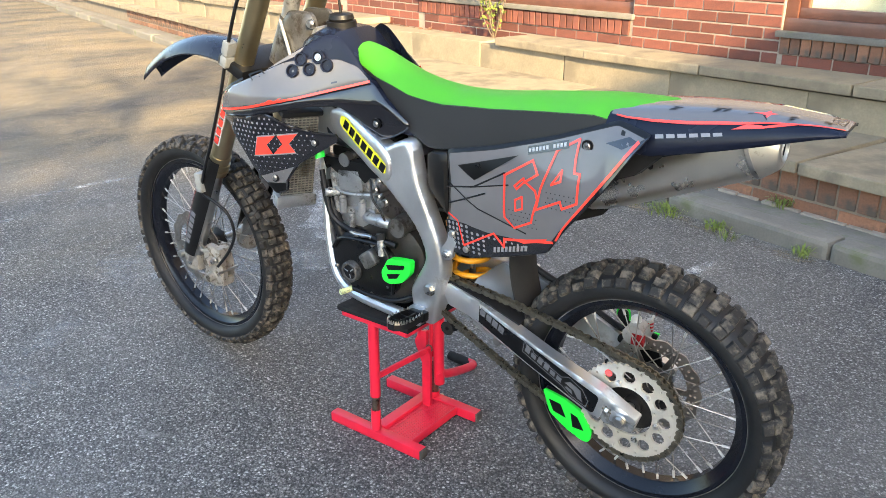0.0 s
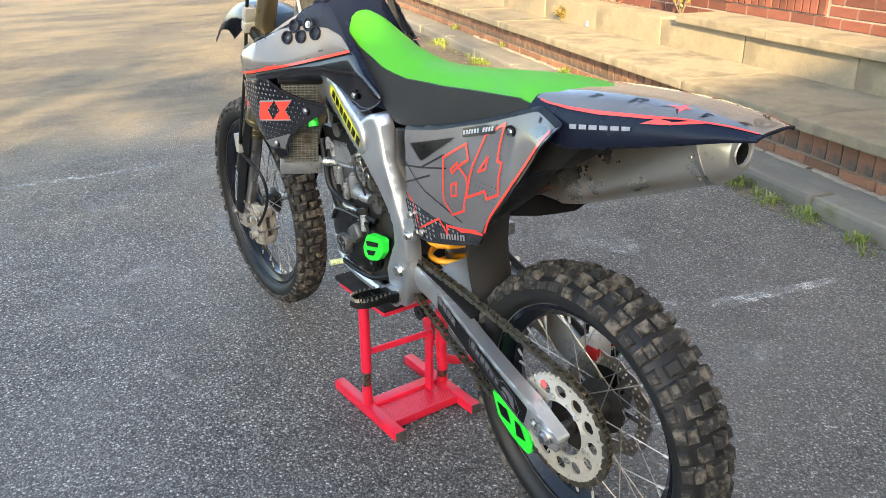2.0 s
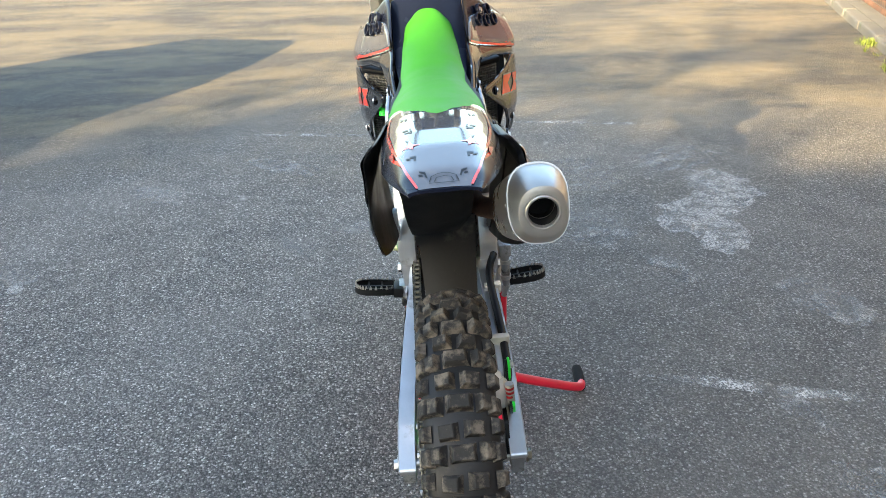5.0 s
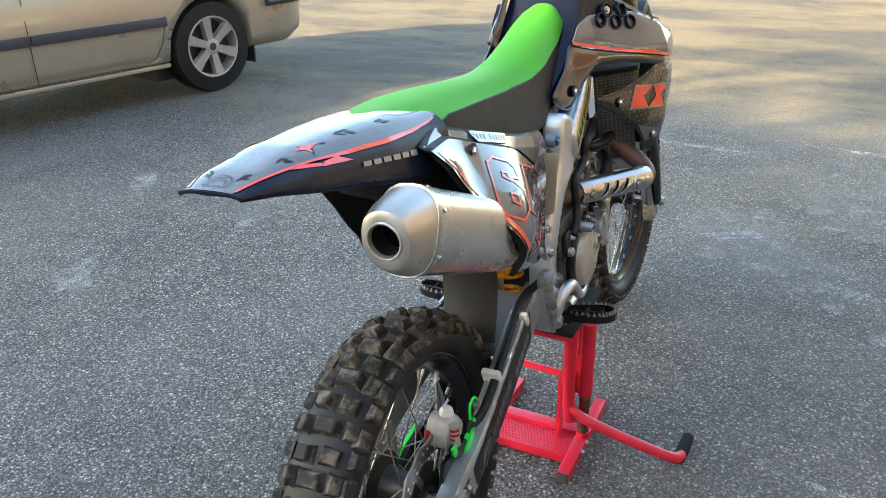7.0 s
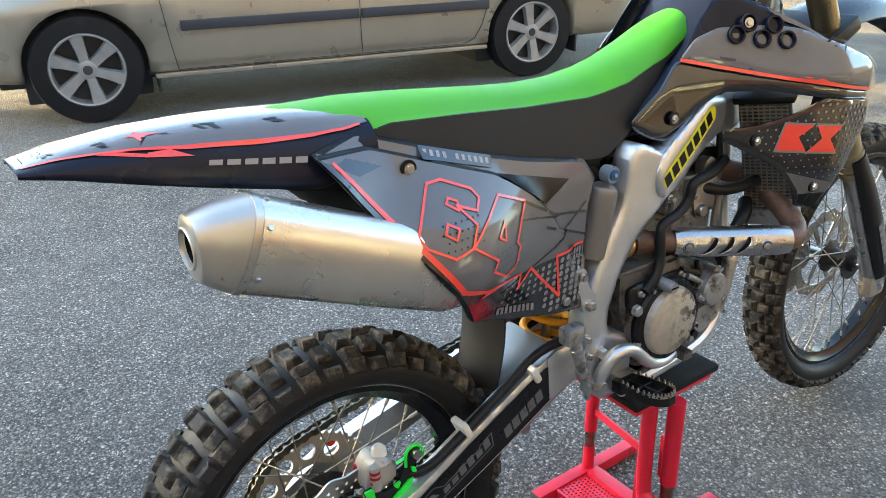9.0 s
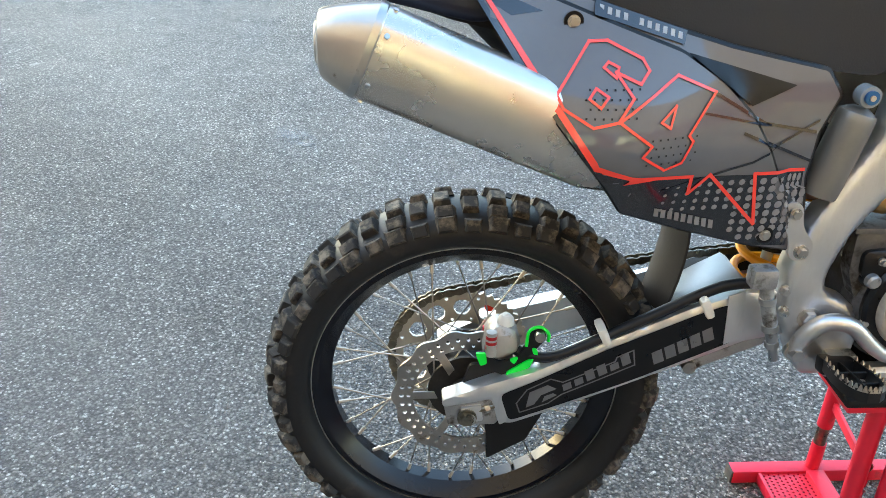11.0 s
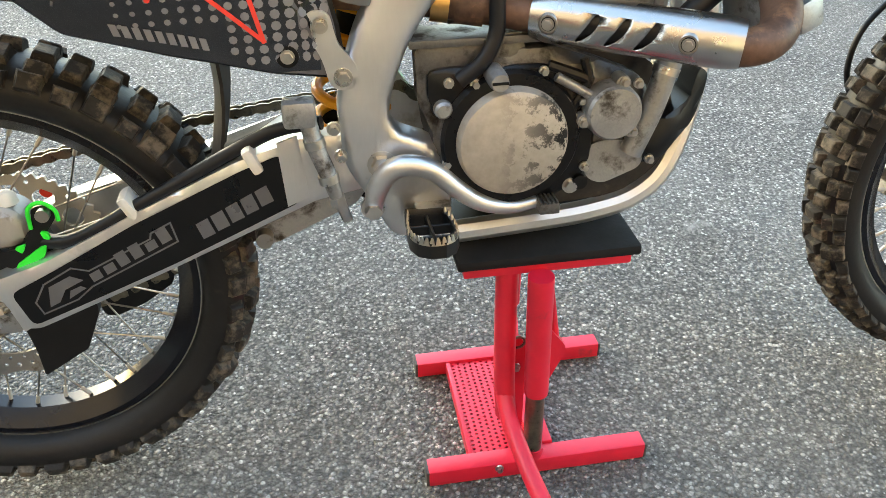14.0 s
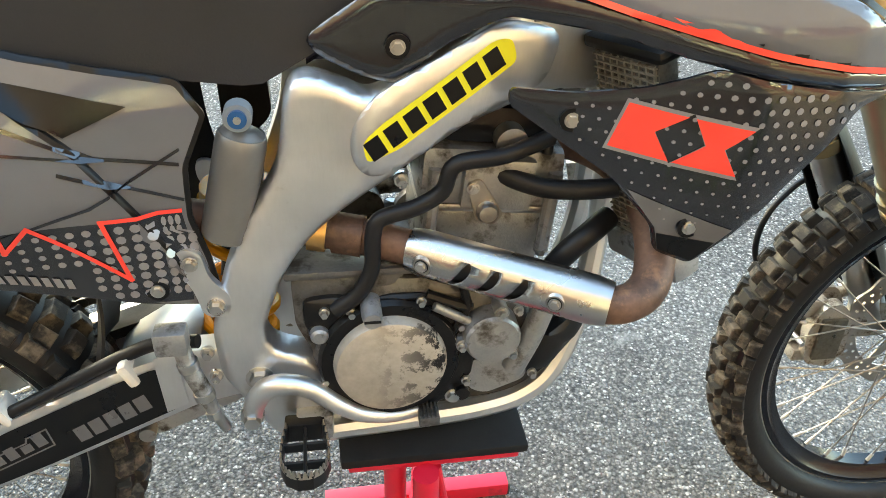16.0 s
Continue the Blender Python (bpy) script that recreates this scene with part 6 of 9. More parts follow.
part("cylinder", barrel(0.715, 0.865, -0.072, 0.072, 0.25, 0.345, 0.014), CAST_ALU, bike)
part("cylinder_gasket", barrel(0.708, 0.872, -0.078, 0.078, 0.342, 0.352, 0.003), STEEL, bike)
part("cylinder_head", barrel(0.705, 0.875, -0.082, 0.082, 0.350, 0.425, 0.016), CAST_ALU, bike, "grey cast cylinder head")
part("head_cover", barrel(0.715, 0.865, -0.078, 0.078, 0.425, 0.475, 0.02), ENGINE_BLACK, bike)
part("cover_flange", sheet(rounded([(0.700, 0.44), (0.700, 0.412), (0.735, 0.402), (0.752, 0.385), (0.772, 0.402), (0.800, 0.406), (0.826, 0.392), (0.845, 0.398), (0.868, 0.412), (0.885, 0.404), (0.895, 0.44)], 0.006), lambda x, z: 0.099, 1, thick=0.03, pillow=0.002, edge=0.004, grid=0), ENGINE_BLACK, bike, "black scalloped cam cover edge")
# bolt posts, pipe stubs and bosses on the left of the engine
for x, z0, z1, r in ((0.846, 0.288, 0.330, 0.0095), (0.778, 0.292, 0.330, 0.0095), (0.818, 0.252, 0.294, 0.0090), (0.735, 0.318, 0.352, 0.0085)):
    post = part("bolt_post", rod((x, 0.088, z0), (x - 0.004, 0.090, z1), r * 1.08, r, seg=14), CAST_ALU, bike)
    part("post_bolt", bolt((x - 0.004, 0.090, z1), (0, 0, 1), 0.0062, 0.008), STEEL, post)
part("water_stub", rod((0.862, 0.082, 0.338), (0.884, 0.112, 0.344), 0.0105, seg=16), CAST_ALU, bike, "pale cast pipe stub")
part("stub_collar", rod((0.874, 0.098, 0.341), (0.879, 0.105, 0.3425), 0.0128, seg=16), STEEL, bike)
part("starter_pipe", tube([(0.765, 0.080, 0.288), (0.735, 0.098, 0.294), (0.700, 0.102, 0.296), (0.676, 0.098, 0.291)], [0.016, 0.0145, 0.0165, 0.013], seg=16, n=4), CAST_ALU, bike, "cast cross pipe")
part("cylinder_skirt", sheet(rounded([(0.700, 0.252), (0.705, 0.285), (0.735, 0.312), (0.80, 0.305), (0.862, 0.300), (0.870, 0.262), (0.85, 0.246), (0.76, 0.240)], 0.01), lambda x, z: 0.082, 1, thick=0.02, pillow=0.006, edge=0.01, grid=0.02), CAST_ALU, bike)
part("head_rib", tube([(0.872, 0.086, 0.352), (0.82, 0.092, 0.346), (0.76, 0.092, 0.352), (0.705, 0.086, 0.36)], 0.0055, seg=8), CAST_ALU, bike)
for x, z in ((0.724, 0.372), (0.708, 0.338), (0.692, 0.345), (0.716, 0.356)):
    part("head_bolt", bolt((x, 0.088, z), (0, 1, 0), 0.0075, 0.016), STEEL, bike)
part("pinion_sleeve", tube([(0.706, 0.104, 0.262), (0.700, 0.108, 0.235), (0.698, 0.112, 0.205)], [0.011, 0.0115, 0.010], seg=14, n=3), CAST_ALU, bike)
part("sleeve_boot", rod((0.706, 0.104, 0.262), (0.702, 0.106, 0.246), 0.0130, seg=14), BLACK_RUBBER, bike)
part("stay_wire", tube([(0.735, 0.095, 0.40), (0.718, 0.112, 0.36), (0.695, 0.112, 0.33), (0.682, 0.108, 0.30)], 0.003), HOSE, bike)
for sg in (1, -1):
    part("head_boss", barrel(0.752, 0.835, min(sg * 0.08, sg * 0.097), max(sg * 0.08, sg * 0.097), 0.355, 0.418, 0.006), CAST_ALU, bike)
    part("cam_plug", rod(LEAN_E @ Vector((0.80, sg * 0.078, 0.440)), LEAN_E @ Vector((0.80, sg * 0.100, 0.440)), 0.018, seg=22), STEEL, bike)
    for x in (0.722, 0.862):
        part("head_stud", rod(LEAN_E @ Vector((x, sg * 0.084, 0.30)), LEAN_E @ Vector((x, sg * 0.084, 0.40)), 0.0085, seg=10), CAST_ALU, bike)
        part("head_nut", bolt(LEAN_E @ Vector((x, sg * 0.084, 0.30)), (0, 0, -1), 0.007, 0.010), STEEL, bike)
part("head_plug", lathe([(0.0, -0.112), (0.010, -0.112), (0.0125, -0.108), (0.013, -0.09), (0.0, -0.09)], (0.792, 0, 0.358), 20), STEEL, bike)
part("plug_bracket", sheet(rounded([(0.768, 0.392), (0.784, 0.398), (0.812, 0.352), (0.800, 0.338), (0.780, 0.346)], 0.006), lambda x, z: 0.102, -1, thick=0.006, grid=0), DISC_STEEL, bike)
part("bracket_bolt", bolt((0.775, -0.102, 0.388), (0, -1, 0), 0.0055, 0.007), STEEL, bike)
part("throttle_body", rod((0.715, 0, 0.40), (0.60, 0, 0.43), 0.032, seg=20), BLACK_PLASTIC, bike)
part("starter_housing", rod((0.660, 0.05, 0.282), (0.660, 0.094, 0.282), 0.030, 0.026, seg=24), OILY_CAST, bike)

# radiators, hoses
def radiator(sg):
    m = Matrix.Translation((0.955, sg * 0.128, 0.44)) @ Matrix.Rotation(radians(-14), 4, "Y") @ Matrix.Rotation(radians(-sg * 24), 4, "Z")
    r = part("radiator_core", box(-0.013, 0.013, -0.046, 0.046, -0.115, 0.115, 0.003, m=m), OILY_CAST, bike, "finned aluminium radiator")
    bm = bmesh.new()
    for k in range(30):
        z = -0.108 + k * 0.0074
        box(-0.017, 0.017, -0.044, 0.044, z, z + 0.0016, 0, m=m, bm=bm)
    for k in range(9):
        y = -0.041 + k * 0.0102
        box(-0.0155, 0.0155, y - 0.0012, y + 0.0012, -0.11, 0.11, 0, m=m, bm=bm)
    part("fin_grille", bm, RADIATOR, r, smooth=False)
    for z0, z1 in ((-0.150, -0.113), (0.113, 0.128)):
        part("radiator_tank", box(-0.020, 0.020, -0.056, 0.056, z0, z1, 0.007, m=m), CAST_ALU if z0 < 0 else BLACK_PLASTIC, r)


radiator(1)
radiator(-1)
part("hose", tube([(0.915, 0.075, 0.36), (0.895, 0.085, 0.31), (0.868, 0.09, 0.25), (0.85, 0.085, 0.20)], 0.0165), HOSE, bike)
part("hose", tube([(0.94, -0.10, 0.34), (0.91, -0.12, 0.33), (0.885, -0.125, 0.31), (0.872, -0.12, 0.288)], 0.014), HOSE, bike)
part("hose", tube([(0.86, -0.10, 0.445), (0.806, -0.112, 0.431), (0.752, -0.115, 0.424), (0.738, -0.115, 0.393), (0.709, -0.115, 0.374), (0.670, -0.115, 0.362), (0.661, -0.118, 0.34), (0.659, -0.122, 0.303), (0.643, -0.127, 0.273), (0.615, -0.127, 0.251)], 0.0095), HOSE, bike)
part("hose", tube([(0.90, 0.06, 0.55), (0.86, 0.08, 0.49), (0.79, 0.088, 0.480), (0.73, 0.07, 0.46)], 0.012), HOSE, bike)
part("hose", tube([(0.90, 0.10, 0.40), (0.885, 0.105, 0.33), (0.87, 0.108, 0.28), (0.83, 0.10, 0.25), (0.76, 0.10, 0.245)], 0.0075), HOSE, bike)
part("clutch_cable", tube([(0.87, 0.07, 0.255), (0.80, 0.105, 0.243), (0.74, 0.108, 0.247), (0.67, 0.10, 0.238)], 0.0062), STEEL, bike)
part("cable_end", tube([(0.73, 0.108, 0.247), (0.70, 0.105, 0.243), (0.66, 0.098, 0.236)], 0.008), BLACK_PLASTIC, bike)
part("green_hose_joint", rod((0.868, 0.135, 0.468), (0.862, 0.137, 0.448), 0.013, seg=12), GREEN_PLASTIC, bike)
part("hose", tube([(0.765, -0.04, 0.415), (0.81, -0.088, 0.398), (0.85, -0.105, 0.387), (0.89, -0.115, 0.386), (0.935, -0.125, 0.392)], 0.0115), HOSE, bike)
part("coil_box", box(0.80, 0.88, -0.05, 0.05, 0.50, 0.56, 0.008), BLACK_PLASTIC, bike)
for a, b, c2 in (((0.96, 0.05, 0.60), (0.87, 0.065, 0.56), (0.80, 0.06, 0.49)), ((0.97, -0.05, 0.62), (0.88, -0.07, 0.53), (0.86, -0.09, 0.42))):
    part("wiring", tube([a, b, c2], 0.006), HOSE, bike)

# ---- exhaust ----
part("header_pipe", tube([(0.86, -0.005, 0.398), (0.92, -0.02, 0.398), (0.962, -0.070, 0.385), (0.976, -0.140, 0.350), (0.957, -0.200, 0.312), (0.912, -0.217, 0.298), (0.85, -0.186, 0.305), (0.72, -0.115, 0.316), (0.64, -0.088, 0.328), (0.56, -0.074, 0.338), (0.46, -0.066, 0.35), (0.36, -0.075, 0.365), (0.26, -0.115, 0.388), (0.17, -0.135, 0.412)],
                         [0.020, 0.022, 0.023, 0.023, 0.022, 0.021, 0.021, 0.021, 0.021, 0.021, 0.021, 0.022, 0.022, 0.03], seg=18, n=7), HEADER_PIPE, bike, "rust-brown heat tinted exhaust header")
part("pipe_band", rod((0.612, -0.0828, 0.3315), (0.592, -0.0795, 0.3340), 0.0245, seg=24), BRONZE_BAND, bike)
part("pipe_joint", rod((0.652, -0.0915, 0.3265), (0.62, -0.084, 0.3305), 0.0240, seg=24), HEADER_PIPE, bike)
# slotted heat shield: a half pipe on the outer side
ax0, ax1 = Vector((0.706, -0.107, 0.317)), Vector((0.908, -0.217, 0.301))
dd = (ax1 - ax0).normalized()
sd, up = frame_of(dd)
if sd.y > 0:
    sd = -sd
up = Vector((0, 0, 1)) - dd * dd.z
up.normalize()
def half_pipe(r):
    return [[ax0.lerp(ax1, i / 12) + (r - (0.003 if i in (0, 12) else 0.0)) * (math.cos(g) * sd + math.sin(g) * up) for g in (radians(-98 + 196 * j / 28) for j in range(29))] for i in range(13)]


bm = skin([o + list(reversed(n)) for o, n in zip(half_pipe(0.0290), half_pipe(0.0272))])
shield = part("heat_shield", bm, SHIELD_METAL, bike, "brushed slotted heat shield", sharp=50)
cutters = bmesh.new()
for c0 in (0.30, 0.44, 0.58):
    mid_c = ax0.lerp(ax1, c0)
    slot = []
    for k in range(28):
        g = k * math.tau / 28
        u, v = 0.0056 * math.cos(g), 0.0165 * math.sin(g)
        slot.append(mid_c + dd * (u + v * 0.62 - 14 * v * v) + up * v)
    skin([[p + sd * 0.008 for p in slot], [p + sd * 0.05 for p in slot]], cutters)
carve(shield, part("slot_cutter", cutters, SOOT_AND_SHADE, bike))
# dark half pipe added behind the slots to give the shade inside them
bm = skin([o + list(reversed(n)) for o, n in zip(half_pipe(0.0250), half_pipe(0.0238))])
part("shield_liner", bm, ENGINE_BLACK, shield, "dark half pipe standing for the shade behind the slots", sharp=50)
for s in (0.10, 0.76):
    p = ax0.lerp(ax1, s) + sd * 0.0285
    part("shield_boss", rod(p - sd * 0.002, p + sd * 0.001, 0.0125, 0.0100, seg=20), DISC_STEEL, shield)
    # a flat black disc stands in for the shade of the bolt's recess
    part("bolt_well", rod(p + sd * 0.0002, p + sd * 0.0014, 0.0080, seg=20), SOOT_AND_SHADE, shield)
    part("shield_bolt", bolt(p + sd * 0.0012, sd, 0.0052, 0.0045), STEEL, shield)
# silencer: oval body, end cone, outlet
e0 = Vector((-0.126, -0.137, 0.548))
slope = radians(-22.4)
fw = Vector((math.cos(slope), 0.0, math.sin(slope)))
um = Vector((-math.sin(slope), 0, math.cos(slope)))
def oval(s, ry, rz, dy=0.0, n=36):
    out = []
    for k in range(n):
        a = math.tau * k / n
        ca, sa = math.cos(a), math.sin(a)
        q = 2.6
        out.append(e0 + fw * s + Vector((0, dy + ry * math.copysign(abs(ca) ** (2 / q), ca), 0)) + um * (rz * math.copysign(abs(sa) ** (2 / q), sa)))
    return out


sil = part("silencer", skin([oval(0.0, 0.045, 0.0595), oval(0.012, 0.0455, 0.060), oval(0.23, 0.0455, 0.060), oval(0.315, 0.0448, 0.0590), oval(0.360, 0.033, 0.054, 0.011), oval(0.392, 0.025, 0.048, 0.017), oval(0.405, 0.023, 0.042, 0.015), oval(0.425, 0.022, 0.030, 0.020), oval(0.44, 0.020, 0.022, 0.024)]), TITANIUM, bike, "brushed titanium oval silencer")
part("end_band", skin([oval(-0.005, 0.0465, 0.0612), oval(0.004, 0.0468, 0.0615), oval(0.006, 0.0455, 0.0600)]), STEEL, sil)
END = Vector((-0.184, -0.1365, 0.556))
def cap_ring(k, ry, rz, back=0.0, n=36, q=2.6):
    """A ring between the slanting band (k 0) and the upright end face (k 1)."""
    out, c = [], e0.lerp(END, k) + Vector((back, 0, 0))
    up = um.lerp(Vector((0, 0, 1)), k).normalized()
    for i in range(n):
        ca, sa = math.cos(math.tau * i / n), math.sin(math.tau * i / n)
        out.append(c + Vector((0, ry * math.copysign(abs(ca) ** (2 / q), ca), 0)) + up * (rz * math.copysign(abs(sa) ** (2 / q), sa)))
    return out


cap = part("end_cap", skin([cap_ring(0.03, 0.0455, 0.060), cap_ring(0.3, 0.0432, 0.0548), cap_ring(0.65, 0.0396, 0.0480), cap_ring(0.93, 0.0355, 0.0412, q=2.4), cap_ring(0.98, 0.0342, 0.0390, q=2.3), cap_ring(1.0, 0.0318, 0.0350, q=2.2), cap_ring(1.0, 0.0280, 0.0295, -0.0015, q=2.1), cap_ring(1.0, 0.0262, 0.0262, -0.0016, q=2.0)], caps=False), END_CAP, sil, "scuffed tapered end cap")
part("outlet", skin([cap_ring(1.0, r, r, d, 36, 2.0) for r, d in ((0.0262, 0.001), (0.0258, -0.003), (0.0246, -0.0042), (0.0226, -0.0038), (0.0212, 0.0005), (0.0206, 0.03))], caps=False), END_CAP, cap)
part("outlet_bore", skin([cap_ring(1.0, r, r, d, 36, 2.0) for r, d in ((0.0210, 0.003), (0.0204, 0.045), (0.0003, 0.046))], caps=False), SOOT_AND_SHADE, cap, "dark sooty bore")
for a in (-75, -25, 25, 75, 180, 140, 220):
    q = oval(0.014, 0.0458, 0.0603, n=360)[(180 + a) % 360]
    nn = (q - (e0 + fw * 0.014)).normalized()
    part("rivet", rod(q - nn * 0.001, q + nn * 0.002, 0.0035, seg=10), STEEL, sil)

# ---- rear suspension ----
s0, s1 = Vector((0.512, 0.0, 0.34)), Vector((0.488, 0.0, 0.110))
bm = bmesh.new()
turns, per = 5.6, 18
coil = []
sx, sy = frame_of(s1 - s0)
for k in range(int(turns * per)):
    a = math.tau * k / per
    coil.append(s0.lerp(s1, k / (turns * per)) + 0.045 * (math.cos(a) * sx + math.sin(a) * sy))
part("shock_spring", tube(coil, 0.0075, seg=10, n=1, bm=bm), SPRING_YELLOW, bike, "yellow coil spring")
part("shock_body", rod(s0 + Vector((0.012, 0, 0.08)), s0.lerp(s1, 0.55), 0.024, seg=20), BLACK_PLASTIC, bike)
part("shock_shaft", rod(s0.lerp(s1, 0.5), s1 - Vector((0.005, 0, 0.03)), 0.009, seg=14), STEEL, bike)
part("spring_collar", rod(s0 + Vector((0.001, 0, 0.012)), s0, 0.048, seg=28), SPRING_YELLOW, bike)
part("spring_seat", rod(s1, s1 - Vector((0.002, 0, 0.012)), 0.046, seg=28), SHOCK_ALU, bike)
r0, r1 = Vector((0.502, -0.096, 0.345)), Vector((0.533, -0.096, 0.468))
res = part("shock_reservoir", tube([r0, r0.lerp(r1, 0.05), r0.lerp(r1, 0.85), r0.lerp(r1, 0.95), r1], [0.024, 0.027, 0.027, 0.022, 0.012], seg=22, n=4), RESERVOIR, bike, "grey shock reservoir")
part("reservoir_head", rod((0.530, -0.10, 0.487), (0.530, -0.120, 0.487), 0.0145, seg=24), SHOCK_ALU, res)
part("adjuster", rod((0.530, -0.119, 0.487), (0.530, -0.124, 0.487), 0.0095, seg=20), BLUE_ANODISED, res, "blue anodised adjuster")
part("adjuster_screw", rod((0.530, -0.123, 0.487), (0.530, -0.126, 0.487), 0.004, seg=12), STEEL, res)
part("linkage_arm", sheet(rounded([(0.355, 0.034), (0.380, 0.026), (0.49, 0.075), (0.505, 0.095), (0.485, 0.104), (0.385, 0.060), (0.360, 0.054)], 0.008), lambda x, z: 0.068, -1, thick=0.022, pillow=0.003, edge=0.006, grid=0), CAST_ALU, bike)
part("linkage_arm", sheet(rounded([(0.355, 0.034), (0.380, 0.026), (0.49, 0.075), (0.505, 0.095), (0.485, 0.104), (0.385, 0.060), (0.360, 0.054)], 0.008), lambda x, z: 0.068, 1, thick=0.022, pillow=0.003, edge=0.006, grid=0), CAST_ALU, bike)
part("linkage_bolt", rod((0.369, -0.082, 0.040), (0.369, 0.082, 0.040), 0.011, seg=14), DISC_STEEL, bike)
# rear brake: master cylinder, pedal, hose, caliper
part("master_cylinder", tube([(0.438, -0.128, 0.225), (0.446, -0.130, 0.185), (0.457, -0.131, 0.15), (0.466, -0.131, 0.115)], [0.010, 0.0108, 0.0105, 0.008], seg=14), CAST_ALU, bike)
for z, r in ((0.196, 0.0125), (0.150, 0.0125), (0.120, 0.0105)):
    part("cylinder_collar", rod((0.444 + (0.196 - z) * 0.27, -0.1305, z), (0.446 + (0.196 - z) * 0.27, -0.1305, z - 0.010), r, seg=6 if z < 0.13 else 16), STEEL, bike)
part("brake_reservoir", box(0.412, 0.450, -0.143, -0.114, 0.212, 0.244, 0.007), CAST_ALU, bike)
for x, z in ((0.468, 0.205), (0.474, 0.170)):
    part("mount_bolt", bolt((x, -0.125, z), (0, -1, 0), 0.006, 0.012), STEEL, bike)
part("brake_pedal", tube([(0.508, -0.118, 0.088), (0.514, -0.126, 0.122), (0.532, -0.134, 0.150), (0.556, -0.138, 0.156), (0.582, -0.138, 0.146), (0.612, -0.137, 0.118), (0.642, -0.134, 0.096), (0.680, -0.130, 0.085), (0.716, -0.128, 0.088)], [0.011, 0.0135, 0.0135, 0.013, 0.0125, 0.012, 0.011, 0.0095, 0.008], seg=14), FRAME_ALU, bike, "curved aluminium brake pedal")
tip = part("pedal_tip", box(0.712, 0.738, -0.152, -0.112, 0.080, 0.094, 0.002), OILY_CAST, bike, "knurled grimy pedal tip")
for k in range(5):
    part("tip_rib", box(0.713 + k * 0.0052, 0.7155 + k * 0.0052, -0.151, -0.113, 0.0935, 0.0965, 0), OILY_CAST, tip)
part("pedal_pivot", bolt((0.508, -0.115, 0.095), (0, -1, 0), 0.011, 0.022), STEEL, bike)
part("pushrod", rod((0.466, -0.131, 0.118), (0.476, -0.126, 0.085), 0.007), STEEL, bike)
part("brake_hose", tube([(0.455, -0.105, 0.205), (0.41, -0.092, 0.196), (0.365, -0.088, 0.178), (0.25, -0.098, 0.125), (0.15, -0.100, 0.078), (0.10, -0.085, 0.075), (0.085, -0.075, 0.085)], 0.0085, n=8), HOSE, bike, "black brake hose along the swingarm")
for x, z in ((0.372, 0.158), (0.222, 0.110)):
    c = Vector((x, -0.092, z))
    part("hose_clip", box(x - 0.007, x + 0.007, -0.112, -0.074, z - 0.012, z + 0.022, 0.006, m=Matrix.Translation(c) @ Matrix.Rotation(-0.43, 4, "Y") @ Matrix.Translation(-c)), CLIP_WHITE, bike, "white nylon hose clip")
cal = part("rear_caliper", sheet(rounded([(0.038, 0.068), (0.060, 0.062), (0.092, 0.074), (0.098, 0.096), (0.084, 0.116), (0.060, 0.122), (0.044, 0.104)], 0.010), lambda x, z: 0.092, -1, thick=0.050, pillow=0.010, edge=0.012, grid=0.010), CALIPER_GREY, bike, "pale grey rear brake caliper")
part("caliper_inside", box(0.040, 0.074, -0.052, -0.038, 0.070, 0.100, 0.006), RED_ANODISED, cal, "red painted inner caliper half")
part("bleed_dome", lathe([(0.0, 0.017), (0.007, 0.0155), (0.012, 0.010), (0.0135, 0.0), (0.0, 0.0)], (0.074, -0.068, 0.118), 20, axis="z"), CLIP_WHITE, cal, "white domed cap")
part("slide_pin", rod((0.050, -0.093, 0.118), (0.050, -0.095, 0.078), 0.0085, seg=14), CALIPER_GREY, cal)
for k in range(3):
    part("red_band", rod((0.050, -0.0935, 0.112 - k * 0.009), (0.050, -0.0938, 0.107 - k * 0.009), 0.0089, seg=14), RED_ANODISED, cal)
part("caliper_bracket", sheet(rounded([(0.0, -0.01), (0.03, -0.02), (0.07, 0.02), (0.125, 0.045), (0.12, 0.065), (0.06, 0.052), (0.02, 0.055)], 0.008), lambda x, z: 0.088, -1, thick=0.010, pillow=0.002, edge=0.005, grid=0), BLACK_PLASTIC, bike)
guard_frame = part("caliper_guard", sheet(rounded([(0.026, 0.082), (0.038, 0.056), (0.076, 0.040), (0.110, 0.056), (0.118, 0.088), (0.134, 0.108), (0.128, 0.126), (0.108, 0.122), (0.104, 0.098), (0.088, 0.070), (0.060, 0.066), (0.044, 0.084)], 0.006), lambda x, z: 0.099, -1, thick=0.008, pillow=0.002, edge=0.004, grid=0), BLACK_PLASTIC, bike, "black and neon green caliper guard")
for pts in ([(0.026, 0.084), (0.042, 0.084), (0.044, 0.066), (0.034, 0.062)], [(0.072, 0.038), (0.110, 0.058), (0.116, 0.074), (0.106, 0.070), (0.076, 0.050)], [(0.078, 0.072), (0.092, 0.076), (0.086, 0.064)], [(0.112, 0.092), (0.120, 0.090), (0.122, 0.080), (0.114, 0.082)]):
    part("green_insert", sheet(rounded(pts, 0.003), lambda x, z: 0.101, -1, thick=0.005, grid=0), GREEN_PLASTIC, guard_frame)
part("green_rim", tube([(0.103, -0.099, 0.096), (0.106, -0.099, 0.122), (0.122, -0.099, 0.129), (0.135, -0.099, 0.118), (0.136, -0.099, 0.104)], 0.0026, seg=8), GREEN_PLASTIC, guard_frame)
part("guard_bolt", rod((0.122, -0.095, 0.115), (0.122, -0.108, 0.115), 0.008, seg=16), DISC_STEEL, guard_frame)
